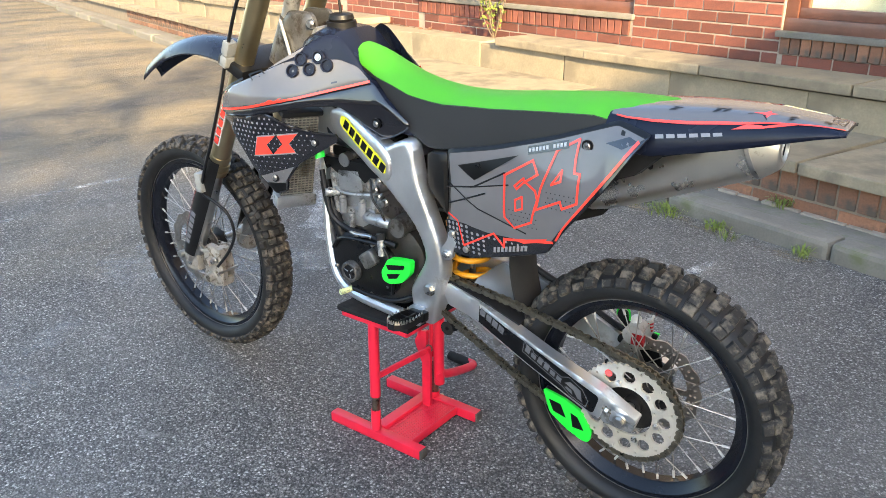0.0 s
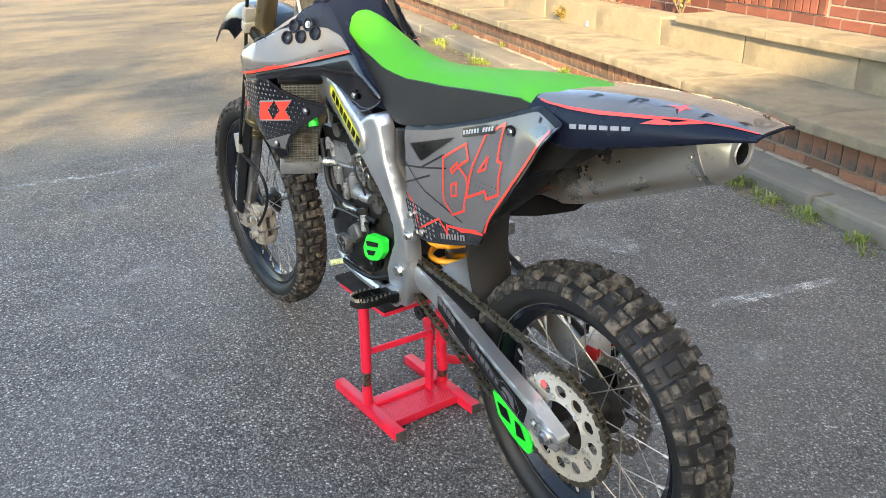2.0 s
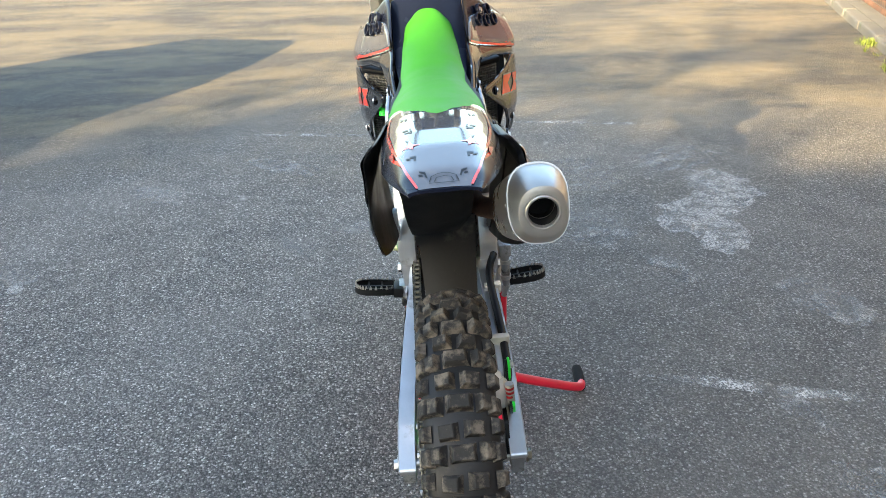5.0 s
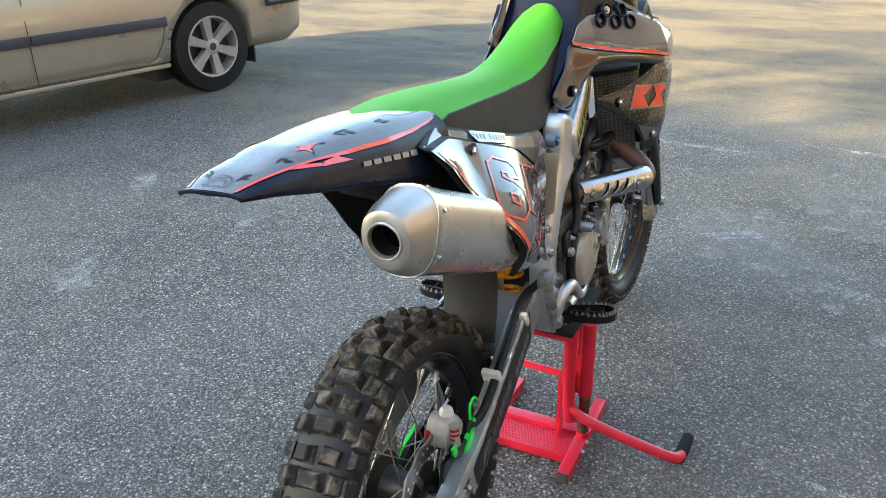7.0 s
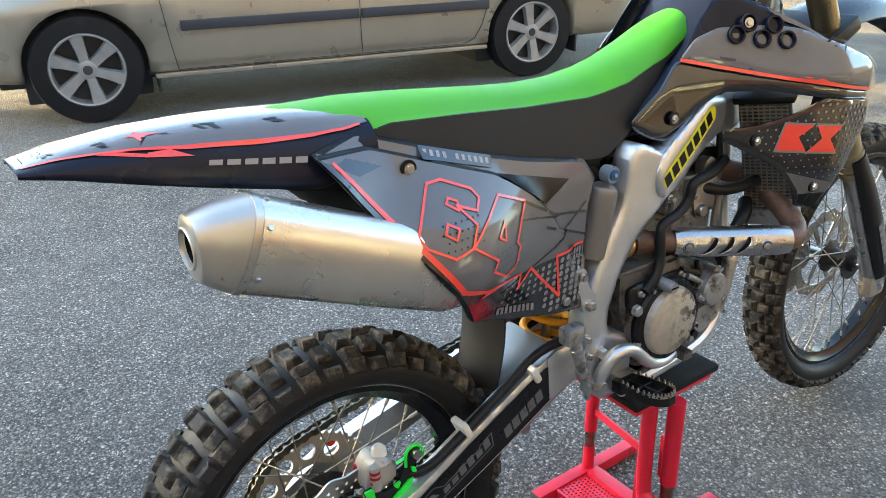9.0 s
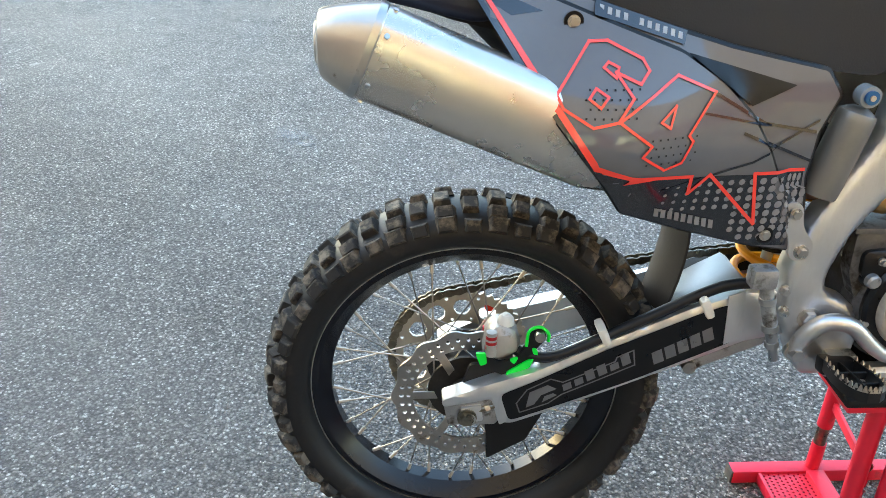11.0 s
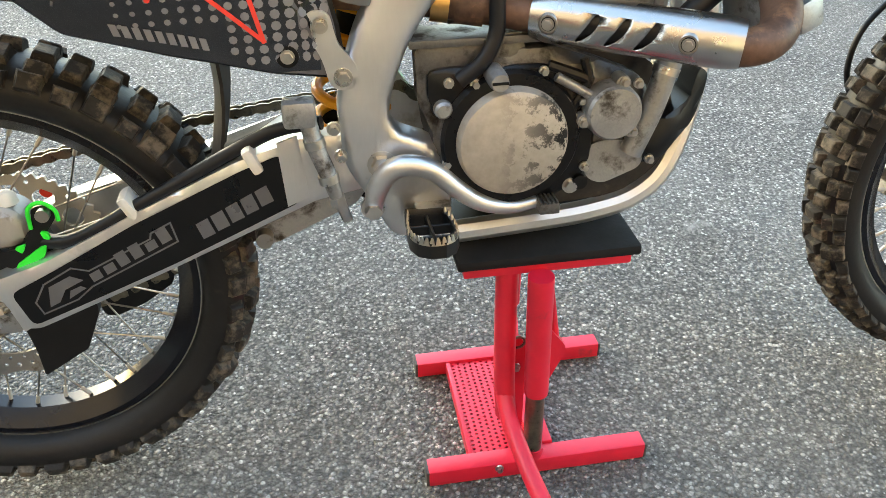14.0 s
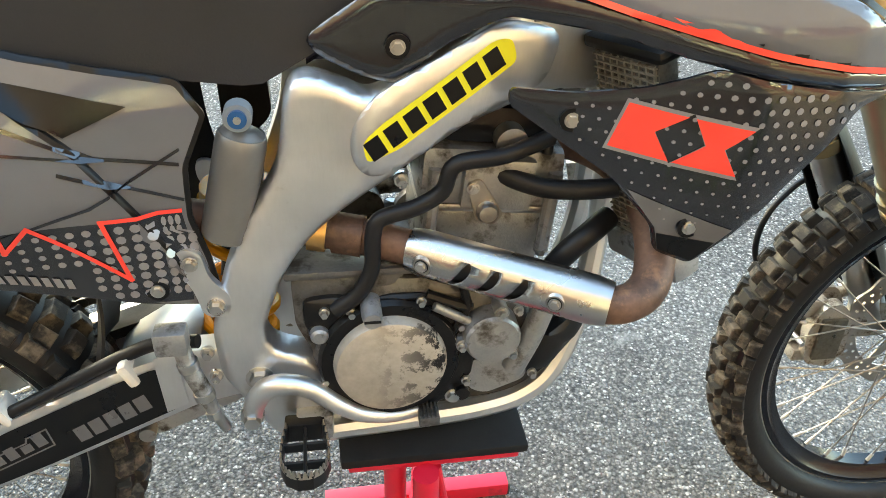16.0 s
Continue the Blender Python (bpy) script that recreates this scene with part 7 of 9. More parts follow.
part("disc_guard", sheet(rounded([(0.046, -0.052), (0.145, -0.005), (0.143, -0.050), (0.118, -0.105), (0.054, -0.143), (0.053, -0.100)], 0.005), lambda x, z: 0.075, -1, thick=0.022, pillow=0.005, edge=0.01, grid=0), BLACK_PLASTIC, bike, "black shark fin disc guard")

# ---- bodywork ----
def seat_shape(x):
    top = np.interp(x, (-0.034, 0.05, 0.11, 0.19, 0.27, 0.36, 0.44, 0.51, 0.58, 0.64, 0.70, 0.75, 0.80), (0.669, 0.667, 0.666, 0.660, 0.652, 0.643, 0.637, 0.637, 0.646, 0.661, 0.684, 0.707, 0.722))
    rim = np.interp(x, (-0.02, 0.06, 0.08, 0.128, 0.256, 0.384, 0.517, 0.571, 0.616, 0.674, 0.72, 0.77, 0.80), (0.652, 0.636, 0.630, 0.637, 0.628, 0.616, 0.610, 0.615, 0.621, 0.640, 0.653, 0.677, 0.69))
    low = np.interp(x, (-0.02, 0.08, 0.194, 0.338, 0.465, 0.55, 0.615, 0.66, 0.71, 0.735, 0.80), (0.645, 0.622, 0.583, 0.543, 0.517, 0.506, 0.542, 0.583, 0.640, 0.662, 0.680))
    wide = np.interp(x, (-0.02, 0.05, 0.12, 0.25, 0.40, 0.55, 0.70, 0.78, 0.80), (0.060, 0.075, 0.080, 0.079, 0.073, 0.069, 0.062, 0.054, 0.044))
    return float(top), float(min(rim, top - 0.012)), float(min(low, rim - 0.008)), float(wide)


rings_top, rings_side = [], []
for k in range(42):
    x = -0.034 + 0.834 * k / 41
    top, rim, low, w = seat_shape(x)
    half = [(0, top), (w * 0.25, top - 0.0008), (w * 0.48, top - 0.004), (w * 0.70, top - 0.011), (w * 0.88, top - 0.021), (w, (top - 0.026) * 0.6 + rim * 0.4), (w * 1.05, rim)]
    rings_top.append([(x, y, z) for y, z in half] + [(x, w * 0.9, rim - 0.004), (x, -w * 0.9, rim - 0.004)] + [(x, -y, z) for y, z in reversed(half[1:])])
    low_y = w * 1.05 + 0.012 * min(1, (rim - low) / 0.09)
    rings_side.append([(x, w * 1.045, rim + 0.001), (x, (w * 1.05 + low_y) / 2, (rim + low) / 2), (x, low_y, low), (x, w * 0.7, low - 0.002), (x, -w * 0.7, low - 0.002), (x, -low_y, low), (x, -(w * 1.05 + low_y) / 2, (rim + low) / 2), (x, -w * 1.045, rim + 0.001)])
seat = part("seat", skin(rings_side), SEAT_BLACK, bike, "black ribbed vinyl seat sides", sharp=60)
part("seat_cover", skin(rings_top), SEAT_GREEN, seat, "bright green gripper seat top", sharp=70)

# rear fender
fen = [(-0.340, 0.650, 0.649, 0.034), (-0.325, 0.655, 0.650, 0.046), (-0.28, 0.665, 0.643, 0.060), (-0.20, 0.673, 0.623, 0.074), (-0.12, 0.673, 0.604, 0.085), (-0.05, 0.670, 0.589, 0.094), (0.01, 0.666, 0.577, 0.098), (0.06, 0.660, 0.585, 0.098), (0.10, 0.655, 0.61, 0.094)]
def fender_y(x, z):
    xs = [f[0] for f in fen]
    top, edge, w = (float(np.interp(x, xs, [f[i] for f in fen])) for i in (1, 2, 3))
    s = max(0.0, min(1.0, (top - z) / max(1e-4, top - edge)))
    return w * float(np.interp(s, (0, 0.03, 0.10, 0.28, 0.62, 1.0), (0.28, 0.46, 0.63, 0.81, 0.96, 1.0)))


def fender_at(x, q, lift):
    """A place on the fender: q runs from -1 at the right edge over the ridge to 1 at the left."""
    xs = [f[0] for f in fen]
    top, edge, w = (float(np.interp(x, xs, [f[i] for f in fen])) for i in (1, 2, 3))
    s = float(np.interp(abs(q), (0, 0.28, 0.46, 0.63, 0.81, 0.96, 1.0), (0, 0, 0.03, 0.10, 0.28, 0.62, 1.0)))
    return Vector((x, w * q + math.copysign(lift * abs(q), q), top - (top - edge) * s + lift * (1.1 - 0.8 * abs(q))))


def fender_graphic(name, polys, mat, lift, label=""):
    bm = bmesh.new()
    for p in polys:
        bm.faces.new([bm.verts.new(fender_at(x, q, lift)) for x, q in p])
    return part(name, bm, mat, fender, label)


def red_line(x):
    return float(np.interp(x, (-0.334, -0.28, -0.20, -0.145, -0.06, 0.0, 0.085), (0.66, 0.74, 0.80, 0.825, 0.825, 0.805, 0.78)))


rings = []
for k in range(36):
    x = -0.325 + 0.425 * k / 35
    xs = [f[0] for f in fen]
    top, edge = (float(np.interp(x, xs, [f[i] for f in fen])) for i in (1, 2))
    half = [(0.0, top)] + [(fender_y(x, top - (top - edge) * s), top - (top - edge) * s) for s in (0.03, 0.10, 0.24, 0.38, 0.53, 0.68, 0.84, 1.0)]
    under = [(y * 0.95, z - 0.004) for y, z in reversed(half)]
    ring = [(x, y, z) for y, z in half] + [(x, y, z) for y, z in under[:-1]] + [(x, 0, top - 0.005)]
    ring += [(x, -y, z) for y, z in reversed(under[:-1])] + [(x, -y, z) for y, z in reversed(half[1:])]
    rings.append(ring)
fender = part("rear_fender", skin(rings), NAVY_PLASTIC, bike, "glossy dark rear fender with grey and red graphics", sharp=60)
bm = bmesh.new()
rows = []
for k in range(44):  # the grey sticker over its top, down to the red line
    x = -0.3235 + 0.4195 * k / 43
    qb = red_line(x)
    rows.append([bm.verts.new(fender_at(x, qb * q / 9, 0.0007)) for q in range(-9, 10)])
for a, b in zip(rows, rows[1:]):
    for i in range(len(a) - 1):
        bm.faces.new((a[i], a[i + 1], b[i + 1], b[i]))
part("grey_sticker", bm, GREY_GRAPHIC, fender, "glossy grey sticker", sharp=60)
for sg in (1, -1):
    xs = [-0.320 + 0.00918 * k for k in range(45)]
    strip = lambda x: sg * red_line(x)  # noqa: E731
    wide = lambda x: 0.017 + 0.018 * max(0.0, (-x - 0.2) / 0.13)  # noqa: E731
    fender_graphic("red_stripe", [[(xa, strip(xa) + sg * wide(xa)), (xb, strip(xb) + sg * wide(xb)), (xb, strip(xb) - sg * wide(xb)), (xa, strip(xa) - sg * wide(xa))] for xa, xb in zip(xs, xs[1:])]
                   + [[(-0.245, sg * 0.80), (-0.222, sg * 0.80), (-0.160, sg * 0.885), (-0.190, sg * 0.885)], [(-0.195, sg * 0.885), (-0.140, sg * 0.895), (-0.165, sg * 0.830), (-0.190, sg * 0.845)]], RED_GRAPHIC, 0.0018)
    for k in range(6):  # a slanted word as plain blocks
        x = -0.128 + k * 0.0212
        fender_graphic("pale_block", [[(x, sg * 0.962), (x + 0.016, sg * 0.962), (x + 0.0185, sg * 0.930), (x + 0.0025, sg * 0.930)]], DOT_GREY, 0.0018)
    for mark in ([(-0.300, 0.36), (-0.286, 0.38), (-0.282, 0.50), (-0.286, 0.50), (-0.291, 0.41), (-0.300, 0.40)], [(-0.296, 0.44), (-0.291, 0.46), (-0.290, 0.54), (-0.295, 0.52)],
                 [(-0.244, 0.50), (-0.231, 0.48), (-0.228, 0.60), (-0.233, 0.60), (-0.235, 0.53), (-0.243, 0.54)], [(-0.240, 0.58), (-0.232, 0.62), (-0.226, 0.68), (-0.234, 0.66)],
                 [(-0.128, 0.46), (-0.122, 0.45), (-0.112, 0.58), (-0.118, 0.58)], [(-0.120, 0.44), (-0.100, 0.46), (-0.099, 0.49), (-0.116, 0.48)], [(-0.110, 0.50), (-0.100, 0.52), (-0.096, 0.62), (-0.104, 0.60)],
                 [(-0.040, 0.50), (-0.022, 0.48), (-0.020, 0.52), (-0.036, 0.54)], [(-0.034, 0.56), (-0.018, 0.54), (-0.014, 0.60), (-0.026, 0.60)],
                 [(-0.193, 0.70), (-0.190, 0.60), (-0.184, 0.60), (-0.196, 0.76)], [(-0.170, 0.545), (-0.160, 0.56), (-0.158, 0.60), (-0.166, 0.58)]):
        fender_graphic("small_mark", [[(x, sg * q) for x, q in mark]], BLACK_GRAPHIC, 0.0016)
    fender_graphic("red_star", [[(-0.208, sg * 0.50), (-0.196, sg * 0.48), (-0.194, sg * 0.36), (-0.186, sg * 0.48), (-0.166, sg * 0.53), (-0.184, sg * 0.57), (-0.193, sg * 0.68), (-0.197, sg * 0.57)]], RED_GRAPHIC, 0.0018)
def on_top(x, y):
    return Vector((x, y, float(np.interp(x, [f[0] for f in fen], [f[1] for f in fen])) + 0.0022 - 0.03 * max(0.0, abs(y) - 0.012)))


for arc, name in (([(-0.318, -0.020), (-0.296, -0.017), (-0.286, -0.008), (-0.283, 0.0), (-0.286, 0.008), (-0.296, 0.017), (-0.318, 0.020)], "tail_arch"), ([(-0.318, -0.013), (-0.302, -0.010), (-0.297, 0.0), (-0.302, 0.010), (-0.318, 0.013)], "tail_arch"), ([(-0.323, -0.020), (-0.323, 0.020)], "tail_bar")):
    bm = bmesh.new()
    for quad in ribbon([(x * 0.55 - 0.137, y * 0.9) for x, y in arc], 0.0013):
        bm.faces.new([bm.verts.new(on_top(x, y)) for x, y in quad])
    part(name, bm, BLACK_GRAPHIC, fender)
inner = []
for x, z0, z1, w in ((-0.02, 0.578, 0.625, 0.066), (0.04, 0.520, 0.63, 0.074), (0.10, 0.496, 0.62, 0.078), (0.145, 0.470, 0.60, 0.078), (0.188, 0.416, 0.58, 0.076), (0.22, 0.385, 0.565, 0.074), (0.27, 0.345, 0.55, 0.07), (0.37, 0.30, 0.53, 0.066)):
    inner.append([(x, -w * 0.75, z0 + 0.035), (x, -w * 0.4, z0 + 0.008), (x, w * 0.5, z0), (x, w, z0 + 0.004), (x, w * 0.92, z1), (x, -w * 0.75, z1)])
part("under_fender", skin(inner), BLACK_RUBBER, bike, "black inner fender and airbox", sharp=60)
part("fender_skirt", skin([[(-0.24, -0.05, 0.640), (-0.24, 0.05, 0.640), (-0.24, 0.05, 0.645), (-0.24, -0.05, 0.645)], [(-0.02, -0.085, 0.575), (-0.02, 0.085, 0.575), (-0.02, 0.085, 0.59), (-0.02, -0.085, 0.59)], [(0.07, -0.088, 0.555), (0.07, 0.088, 0.555), (0.07, 0.088, 0.60), (0.07, -0.088, 0.60)]]), BLACK_RUBBER, bike)
flap = []
for k in range(9):
    s = k / 8
    x, z = 0.325 - 0.004 * s + 0.018 * math.sin(math.pi * s), 0.36 - 0.235 * s
    w = 0.062 - 0.006 * s
    flap.append([(x, -w, z), (x - 0.010, -w * 0.5, z), (x - 0.013, 0, z), (x - 0.010, w * 0.5, z), (x, w, z), (x + 0.004, w, z), (x - 0.006, w * 0.5, z), (x - 0.009, 0, z), (x - 0.006, -w * 0.5, z), (x + 0.004, -w, z)])
part("mud_flap", skin(flap), surface("dusty_flap", (0.022, 0.0215, 0.021), 0.55, var=0.3, scale=10, fine=150, dirt=(0.13, 0.12, 0.105), dirt_from=0.55, dirt_scale=8), bike, "dusty black mud flap before the rear tyre")


# side panels
def panel_y(bulge):
    def f(x, z):
        up = float(np.interp(z, (0.26, 0.33, 0.42, 0.50, 0.58, 0.62, 0.66), (0.118, 0.126, 0.134, 0.128, 0.107, 0.094, 0.080)))
        k = math.exp(-((x - 0.16) / 0.15) ** 2 - ((z - 0.44) / 0.11) ** 2)
        return up + bulge * k - 0.010 * max(0.0, (x - 0.40) / 0.1) + 0.036 * max(0.0, (0.11 - x) / 0.11) ** 1.5 * max(0.0, min(1.0, (0.645 - z) / 0.06))
    return f


PANEL = [(-0.004, 0.620), (0.072, 0.636), (0.20, 0.592), (0.34, 0.552), (0.475, 0.523), (0.518, 0.480), (0.503, 0.37), (0.488, 0.267), (0.41, 0.270), (0.30, 0.300), (0.245, 0.320), (0.205, 0.335), (0.163, 0.395), (0.073, 0.506)]
PANEL_L = PANEL[:5] + [(0.465, 0.450), (0.468, 0.40), (0.476, 0.36), (0.488, 0.30), (0.490, 0.268)] + PANEL[8:]
for sg, bulge in ((1, 0.006), (-1, 0.066)):
    outline = PANEL_L if sg > 0 else PANEL[:5] + [(0.499, 0.488), (0.475, 0.435), (0.472, 0.375), (0.484, 0.32), (0.490, 0.267)] + PANEL[8:]
    inset = lambda polys: [[(x if x < 0.44 else 0.44 + (x - 0.44) * (0.45 if z > 0.36 else 0.75), z) for x, z in p] for p in polys]  # noqa: E731
    py = panel_y(bulge)
    if sg > 0:
        panel = part("side_panel", sheet(rounded(outline, 0.008), py, sg, thick=0.005, pillow=0.004, edge=0.008, grid=0.016), BLACK_PLASTIC, bike, "glossy grey number panel with red outlined graphics", sharp=60)
        decal("grey_sticker", [shrink(rounded(outline, 0.008), 0.0085)], py, sg, GREY_GRAPHIC, panel, lift=0.0003, grid=0.016)
    else:  # a bulged outer panel stands proud of a flat one behind it
        seam_z, seam_x = (0.258, 0.333, 0.414, 0.468, 0.515, 0.549, 0.585, 0.617), (0.477, 0.451, 0.408, 0.372, 0.323, 0.269, 0.168, 0.08)
        flush = py
        py = lambda x, z: flush(x, z) - (0.009 if x > float(np.interp(z, seam_z, seam_x)) else 0.0)  # noqa: E731
        shell = rounded([(-0.004, 0.620)] + [(x, z) for x, z in zip(reversed(seam_x), reversed(seam_z))] + PANEL[8:], 0.008)
        panel = part("side_panel", sheet(shell, flush, sg, thick=0.012, pillow=0.003, edge=0.006, grid=0.014), BLACK_PLASTIC, bike, "glossy grey bulged number panel with red outlined graphics", sharp=60)
        decal("grey_sticker", [shrink(shell, 0.0035)], flush, sg, GREY_GRAPHIC, panel, lift=0.0003, grid=0.014)
        behind = rounded(outline[:10] + [(0.455, 0.270), (0.42, 0.333), (0.38, 0.405), (0.345, 0.46), (0.30, 0.505), (0.25, 0.535), (0.15, 0.572), (0.05, 0.600)], 0.006)
        back = part("back_panel", sheet(behind, lambda x, z: flush(x, z) - 0.0095, sg, thick=0.006, pillow=0.002, edge=0.005, grid=0.016), BLACK_PLASTIC, panel, "flat grey panel behind the number panel", sharp=60)
        decal("grey_sticker", [shrink(behind, 0.005)], lambda x, z: flush(x, z) - 0.0095, sg, GREY_GRAPHIC, back, lift=0.0003, grid=0.016)
    field = [(0.486, 0.270), (0.41, 0.273), (0.30, 0.303), (0.25, 0.321), (0.207, 0.337), (0.185, 0.368), (0.28, 0.352), (0.36, 0.350), (0.42, 0.358), (0.493, 0.357)]
    if sg < 0:  # the dark field reaches higher on the right panel
        field = field[:5] + [(0.172, 0.388), (0.158, 0.414), (0.205, 0.396), (0.250, 0.391), (0.295, 0.389), (0.385, 0.386), (0.490, 0.386)]
    decal("dark_field", inset([field, [(-0.001, 0.618), (0.073, 0.509), (0.163, 0.398), (0.185, 0.370), (0.178, 0.388), (0.085, 0.510), (0.012, 0.610)],
                         [(0.018, 0.606), (0.05, 0.588), (0.09, 0.592), (0.04, 0.612)]]), py, sg, DARK_GRAPHIC, panel, lift=0.0006)
    dots = []
    for i in range(15):
        for j in range(7 if sg > 0 else 9):
            x, z = 0.262 + i * 0.0155, 0.276 + j * 0.0125
            if inside_gap((x, z), field) > 0.006 and z > 0.276 + max(0, 0.41 - x) * 0.30 and (sg < 0 or z < 0.352) and not (0.26 < x < 0.37 and z < 0.333):
                r = 0.0026 + (0.0025 if sg > 0 else 0.0040) * max(0, (x - 0.26) / 0.22)
                dots.append([(x + r * math.cos(math.tau * k / 8), z + r * math.sin(math.tau * k / 8)) for k in range(8)])
    tagged(decal("halftone_dots", inset(dots), py, sg, DOT_GREY, panel, lift=0.0011, grid=0), kind="stuff")
    lines = ribbon([(0.505, 0.375), (0.445, 0.362), (0.43, 0.300)], 0.005) + ribbon([(0.43, 0.300), (0.345, 0.350)], 0.005) + ribbon([(0.34, 0.352), (0.315, 0.325), (0.312, 0.345), (0.19, 0.366)], 0.006)
    lines += [[(0.20, 0.372), (0.255, 0.358), (0.30, 0.350), (0.262, 0.346), (0.21, 0.362)], [(0.013, 0.606), (0.019, 0.610), (0.087, 0.514), (0.166, 0.404), (0.184, 0.372), (0.178, 0.372), (0.162, 0.402), (0.083, 0.509)]]
    if sg < 0:
        lines = ribbon([(0.490, 0.387), (0.386, 0.388), (0.402, 0.310)], 0.005) + ribbon([(0.402, 0.310), (0.320, 0.391)], 0.005) + ribbon([(0.320, 0.391), (0.294, 0.364), (0.293, 0.391), (0.205, 0.397)], 0.005)
        lines += [[(0.150, 0.422), (0.205, 0.401), (0.250, 0.393), (0.196, 0.388), (0.205, 0.395), (0.165, 0.408)], [(0.015, 0.610), (0.02, 0.612), (0.09, 0.514), (0.156, 0.424), (0.163, 0.410), (0.154, 0.412), (0.083, 0.510)]]
    decal("red_outline", inset(lines), py, sg, RED_GRAPHIC, panel, lift=0.0017)
    if sg < 0:
        six = [(0.104, 0.502), (0.146, 0.560), (0.169, 0.561), (0.213, 0.541), (0.221, 0.528), (0.209, 0.514), (0.178, 0.527), (0.199, 0.499), (0.179, 0.473), (0.148, 0.467), (0.112, 0.487)]
        four = [(0.181, 0.473), (0.259, 0.522), (0.311, 0.501), (0.277, 0.450), (0.284, 0.442), (0.271, 0.415), (0.248, 0.407), (0.214, 0.429), (0.225, 0.442)]
        holes = [[(0.163, 0.532), (0.169, 0.538), (0.182, 0.532), (0.178, 0.521)], [(0.143, 0.499), (0.152, 0.510), (0.167, 0.501), (0.157, 0.489)]]
        tri4 = [(0.236, 0.470), (0.256, 0.488), (0.249, 0.462)]
    else:
        six = [(0.309, 0.496), (0.245, 0.536), (0.229, 0.510), (0.257, 0.490), (0.231, 0.475), (0.225, 0.457), (0.239, 0.403), (0.283, 0.380), (0.307, 0.401)]
        four = [(0.227, 0.435), (0.219, 0.481), (0.192, 0.564), (0.146, 0.592), (0.148, 0.553), (0.146, 0.526), (0.134, 0.526), (0.133, 0.466), (0.165, 0.449), (0.171, 0.463)]
        holes = [[(0.280, 0.446), (0.263, 0.456), (0.261, 0.430), (0.278, 0.423)], [(0.283, 0.477), (0.261, 0.497), (0.260, 0.488), (0.277, 0.471)]]
        tri4 = [(0.194, 0.495), (0.174, 0.527), (0.174, 0.505)]
    line = 0.0050 if sg > 0 else 0.0036
    number = ribbon(six, line, True) + ribbon(four, line, True) + ribbon(tri4, line * 0.9, True)
    for h in holes:
        number += ribbon(h, line * 0.9, True)
    decal("race_number", number, py, sg, RED_GRAPHIC, panel, lift=0.0023, label="race number 64 outlined in red")
    specks = []
    for base_pts in (six, four):
        cx, cz = sum(p[0] for p in base_pts) / len(base_pts), min(p[1] for p in base_pts)
        for i in range(-3, 4):
            for j in range(4):
                x, z = cx + i * 0.0105 + (j % 2) * 0.005, cz + 0.010 + j * 0.0105
                specks.append([(x + 0.0012 * a, z + 0.0012 * b) for a, b in ((-1, -1), (1, -1), (1, 1), (-1, 1))])
    tagged(decal("number_dots", specks, py, sg, BLACK_GRAPHIC, panel, lift=0.0014, grid=0), kind="stuff")
    decal("scratch_line", inset(ribbon([(0.31, 0.50), (0.39, 0.455), (0.50, 0.44)], 0.004) + ribbon([(0.30, 0.475), (0.40, 0.452)], 0.003) + ribbon([(0.36, 0.445), (0.50, 0.40)], 0.004) + ribbon([(0.255, 0.372), (0.38, 0.405), (0.505, 0.455)], 0.0035)), py, sg, DARK_GRAPHIC, panel, lift=0.0012)
    # the vent isn't cut through: a black decal gives the shade of its opening
    decal("vent_opening", [[(0.281, 0.541), (0.437, 0.496), (0.388, 0.470)] if sg > 0 else [(0.276, 0.545), (0.428, 0.503), (0.368, 0.478)]], py, sg, BLACK_GRAPHIC, panel, lift=0.0026, label="triangular vent, its shaded opening a flat black decal")
    # the rider's name is a dark plate with plain bars
    u0, u1, z0, z1 = (0.17, 0.262, 0.588, 0.562) if sg > 0 else (0.158, 0.275, 0.605, 0.570)
    name = [(u0, z0), (u1, z1), (u1 - 0.004, z1 - 0.016), (u0 - 0.004, z0 - 0.016)]
    decal("name_plate", [name], py, sg, DARK_GRAPHIC, panel, lift=0.0030)
    bars = []
    for k in range(11):
        if k == 4:
            continue
        s = 0.04 + k * 0.086
        x, z = u0 + (u1 - u0) * s, z0 + (z1 - z0) * s
        bars.append([(x, z - 0.004), (x + 0.0055, z - 0.0055), (x + 0.0045, z - 0.0135), (x - 0.001, z - 0.012)])
    for bar in bars:
        decal("name_bar", [bar], py, sg, SILVER_GRAPHIC, panel, lift=0.0034, grid=0)
    logo = [[(0.345 - k * 0.0105, 0.3035 + k * 0.0030), (0.338 - k * 0.0105, 0.3050 + k * 0.0030), (0.336 - k * 0.0105, 0.3190 + k * 0.0030), (0.343 - k * 0.0105, 0.3175 + k * 0.0030)] for k in range(9)]
    for mark in logo:
        decal("maker_block", [mark], py, sg, DOT_GREY, panel, lift=0.0018, grid=0)
    for x, z in ((0.128, 0.581), (0.425, 0.290)):
        y = sg * (py(x, z) + 0.001)
        part("bolt_recess", rod((x, y - sg * 0.002, z), (x, y + sg * 0.0012, z), 0.0125, seg=20), BLACK_GRAPHIC, panel)
        part("panel_bolt", bolt((x, y + sg * 0.001, z), (0, sg, 0), 0.006, 0.005), STEEL, panel)


part("airbox_cover", sheet(rounded([(0.549, 0.499), (0.491, 0.508), (0.495, 0.353), (0.554, 0.414)], 0.012), lambda x, z: 0.098, 1, thick=0.03, pillow=0.006, edge=0.012, grid=0.02), BLACK_PLASTIC, bike)


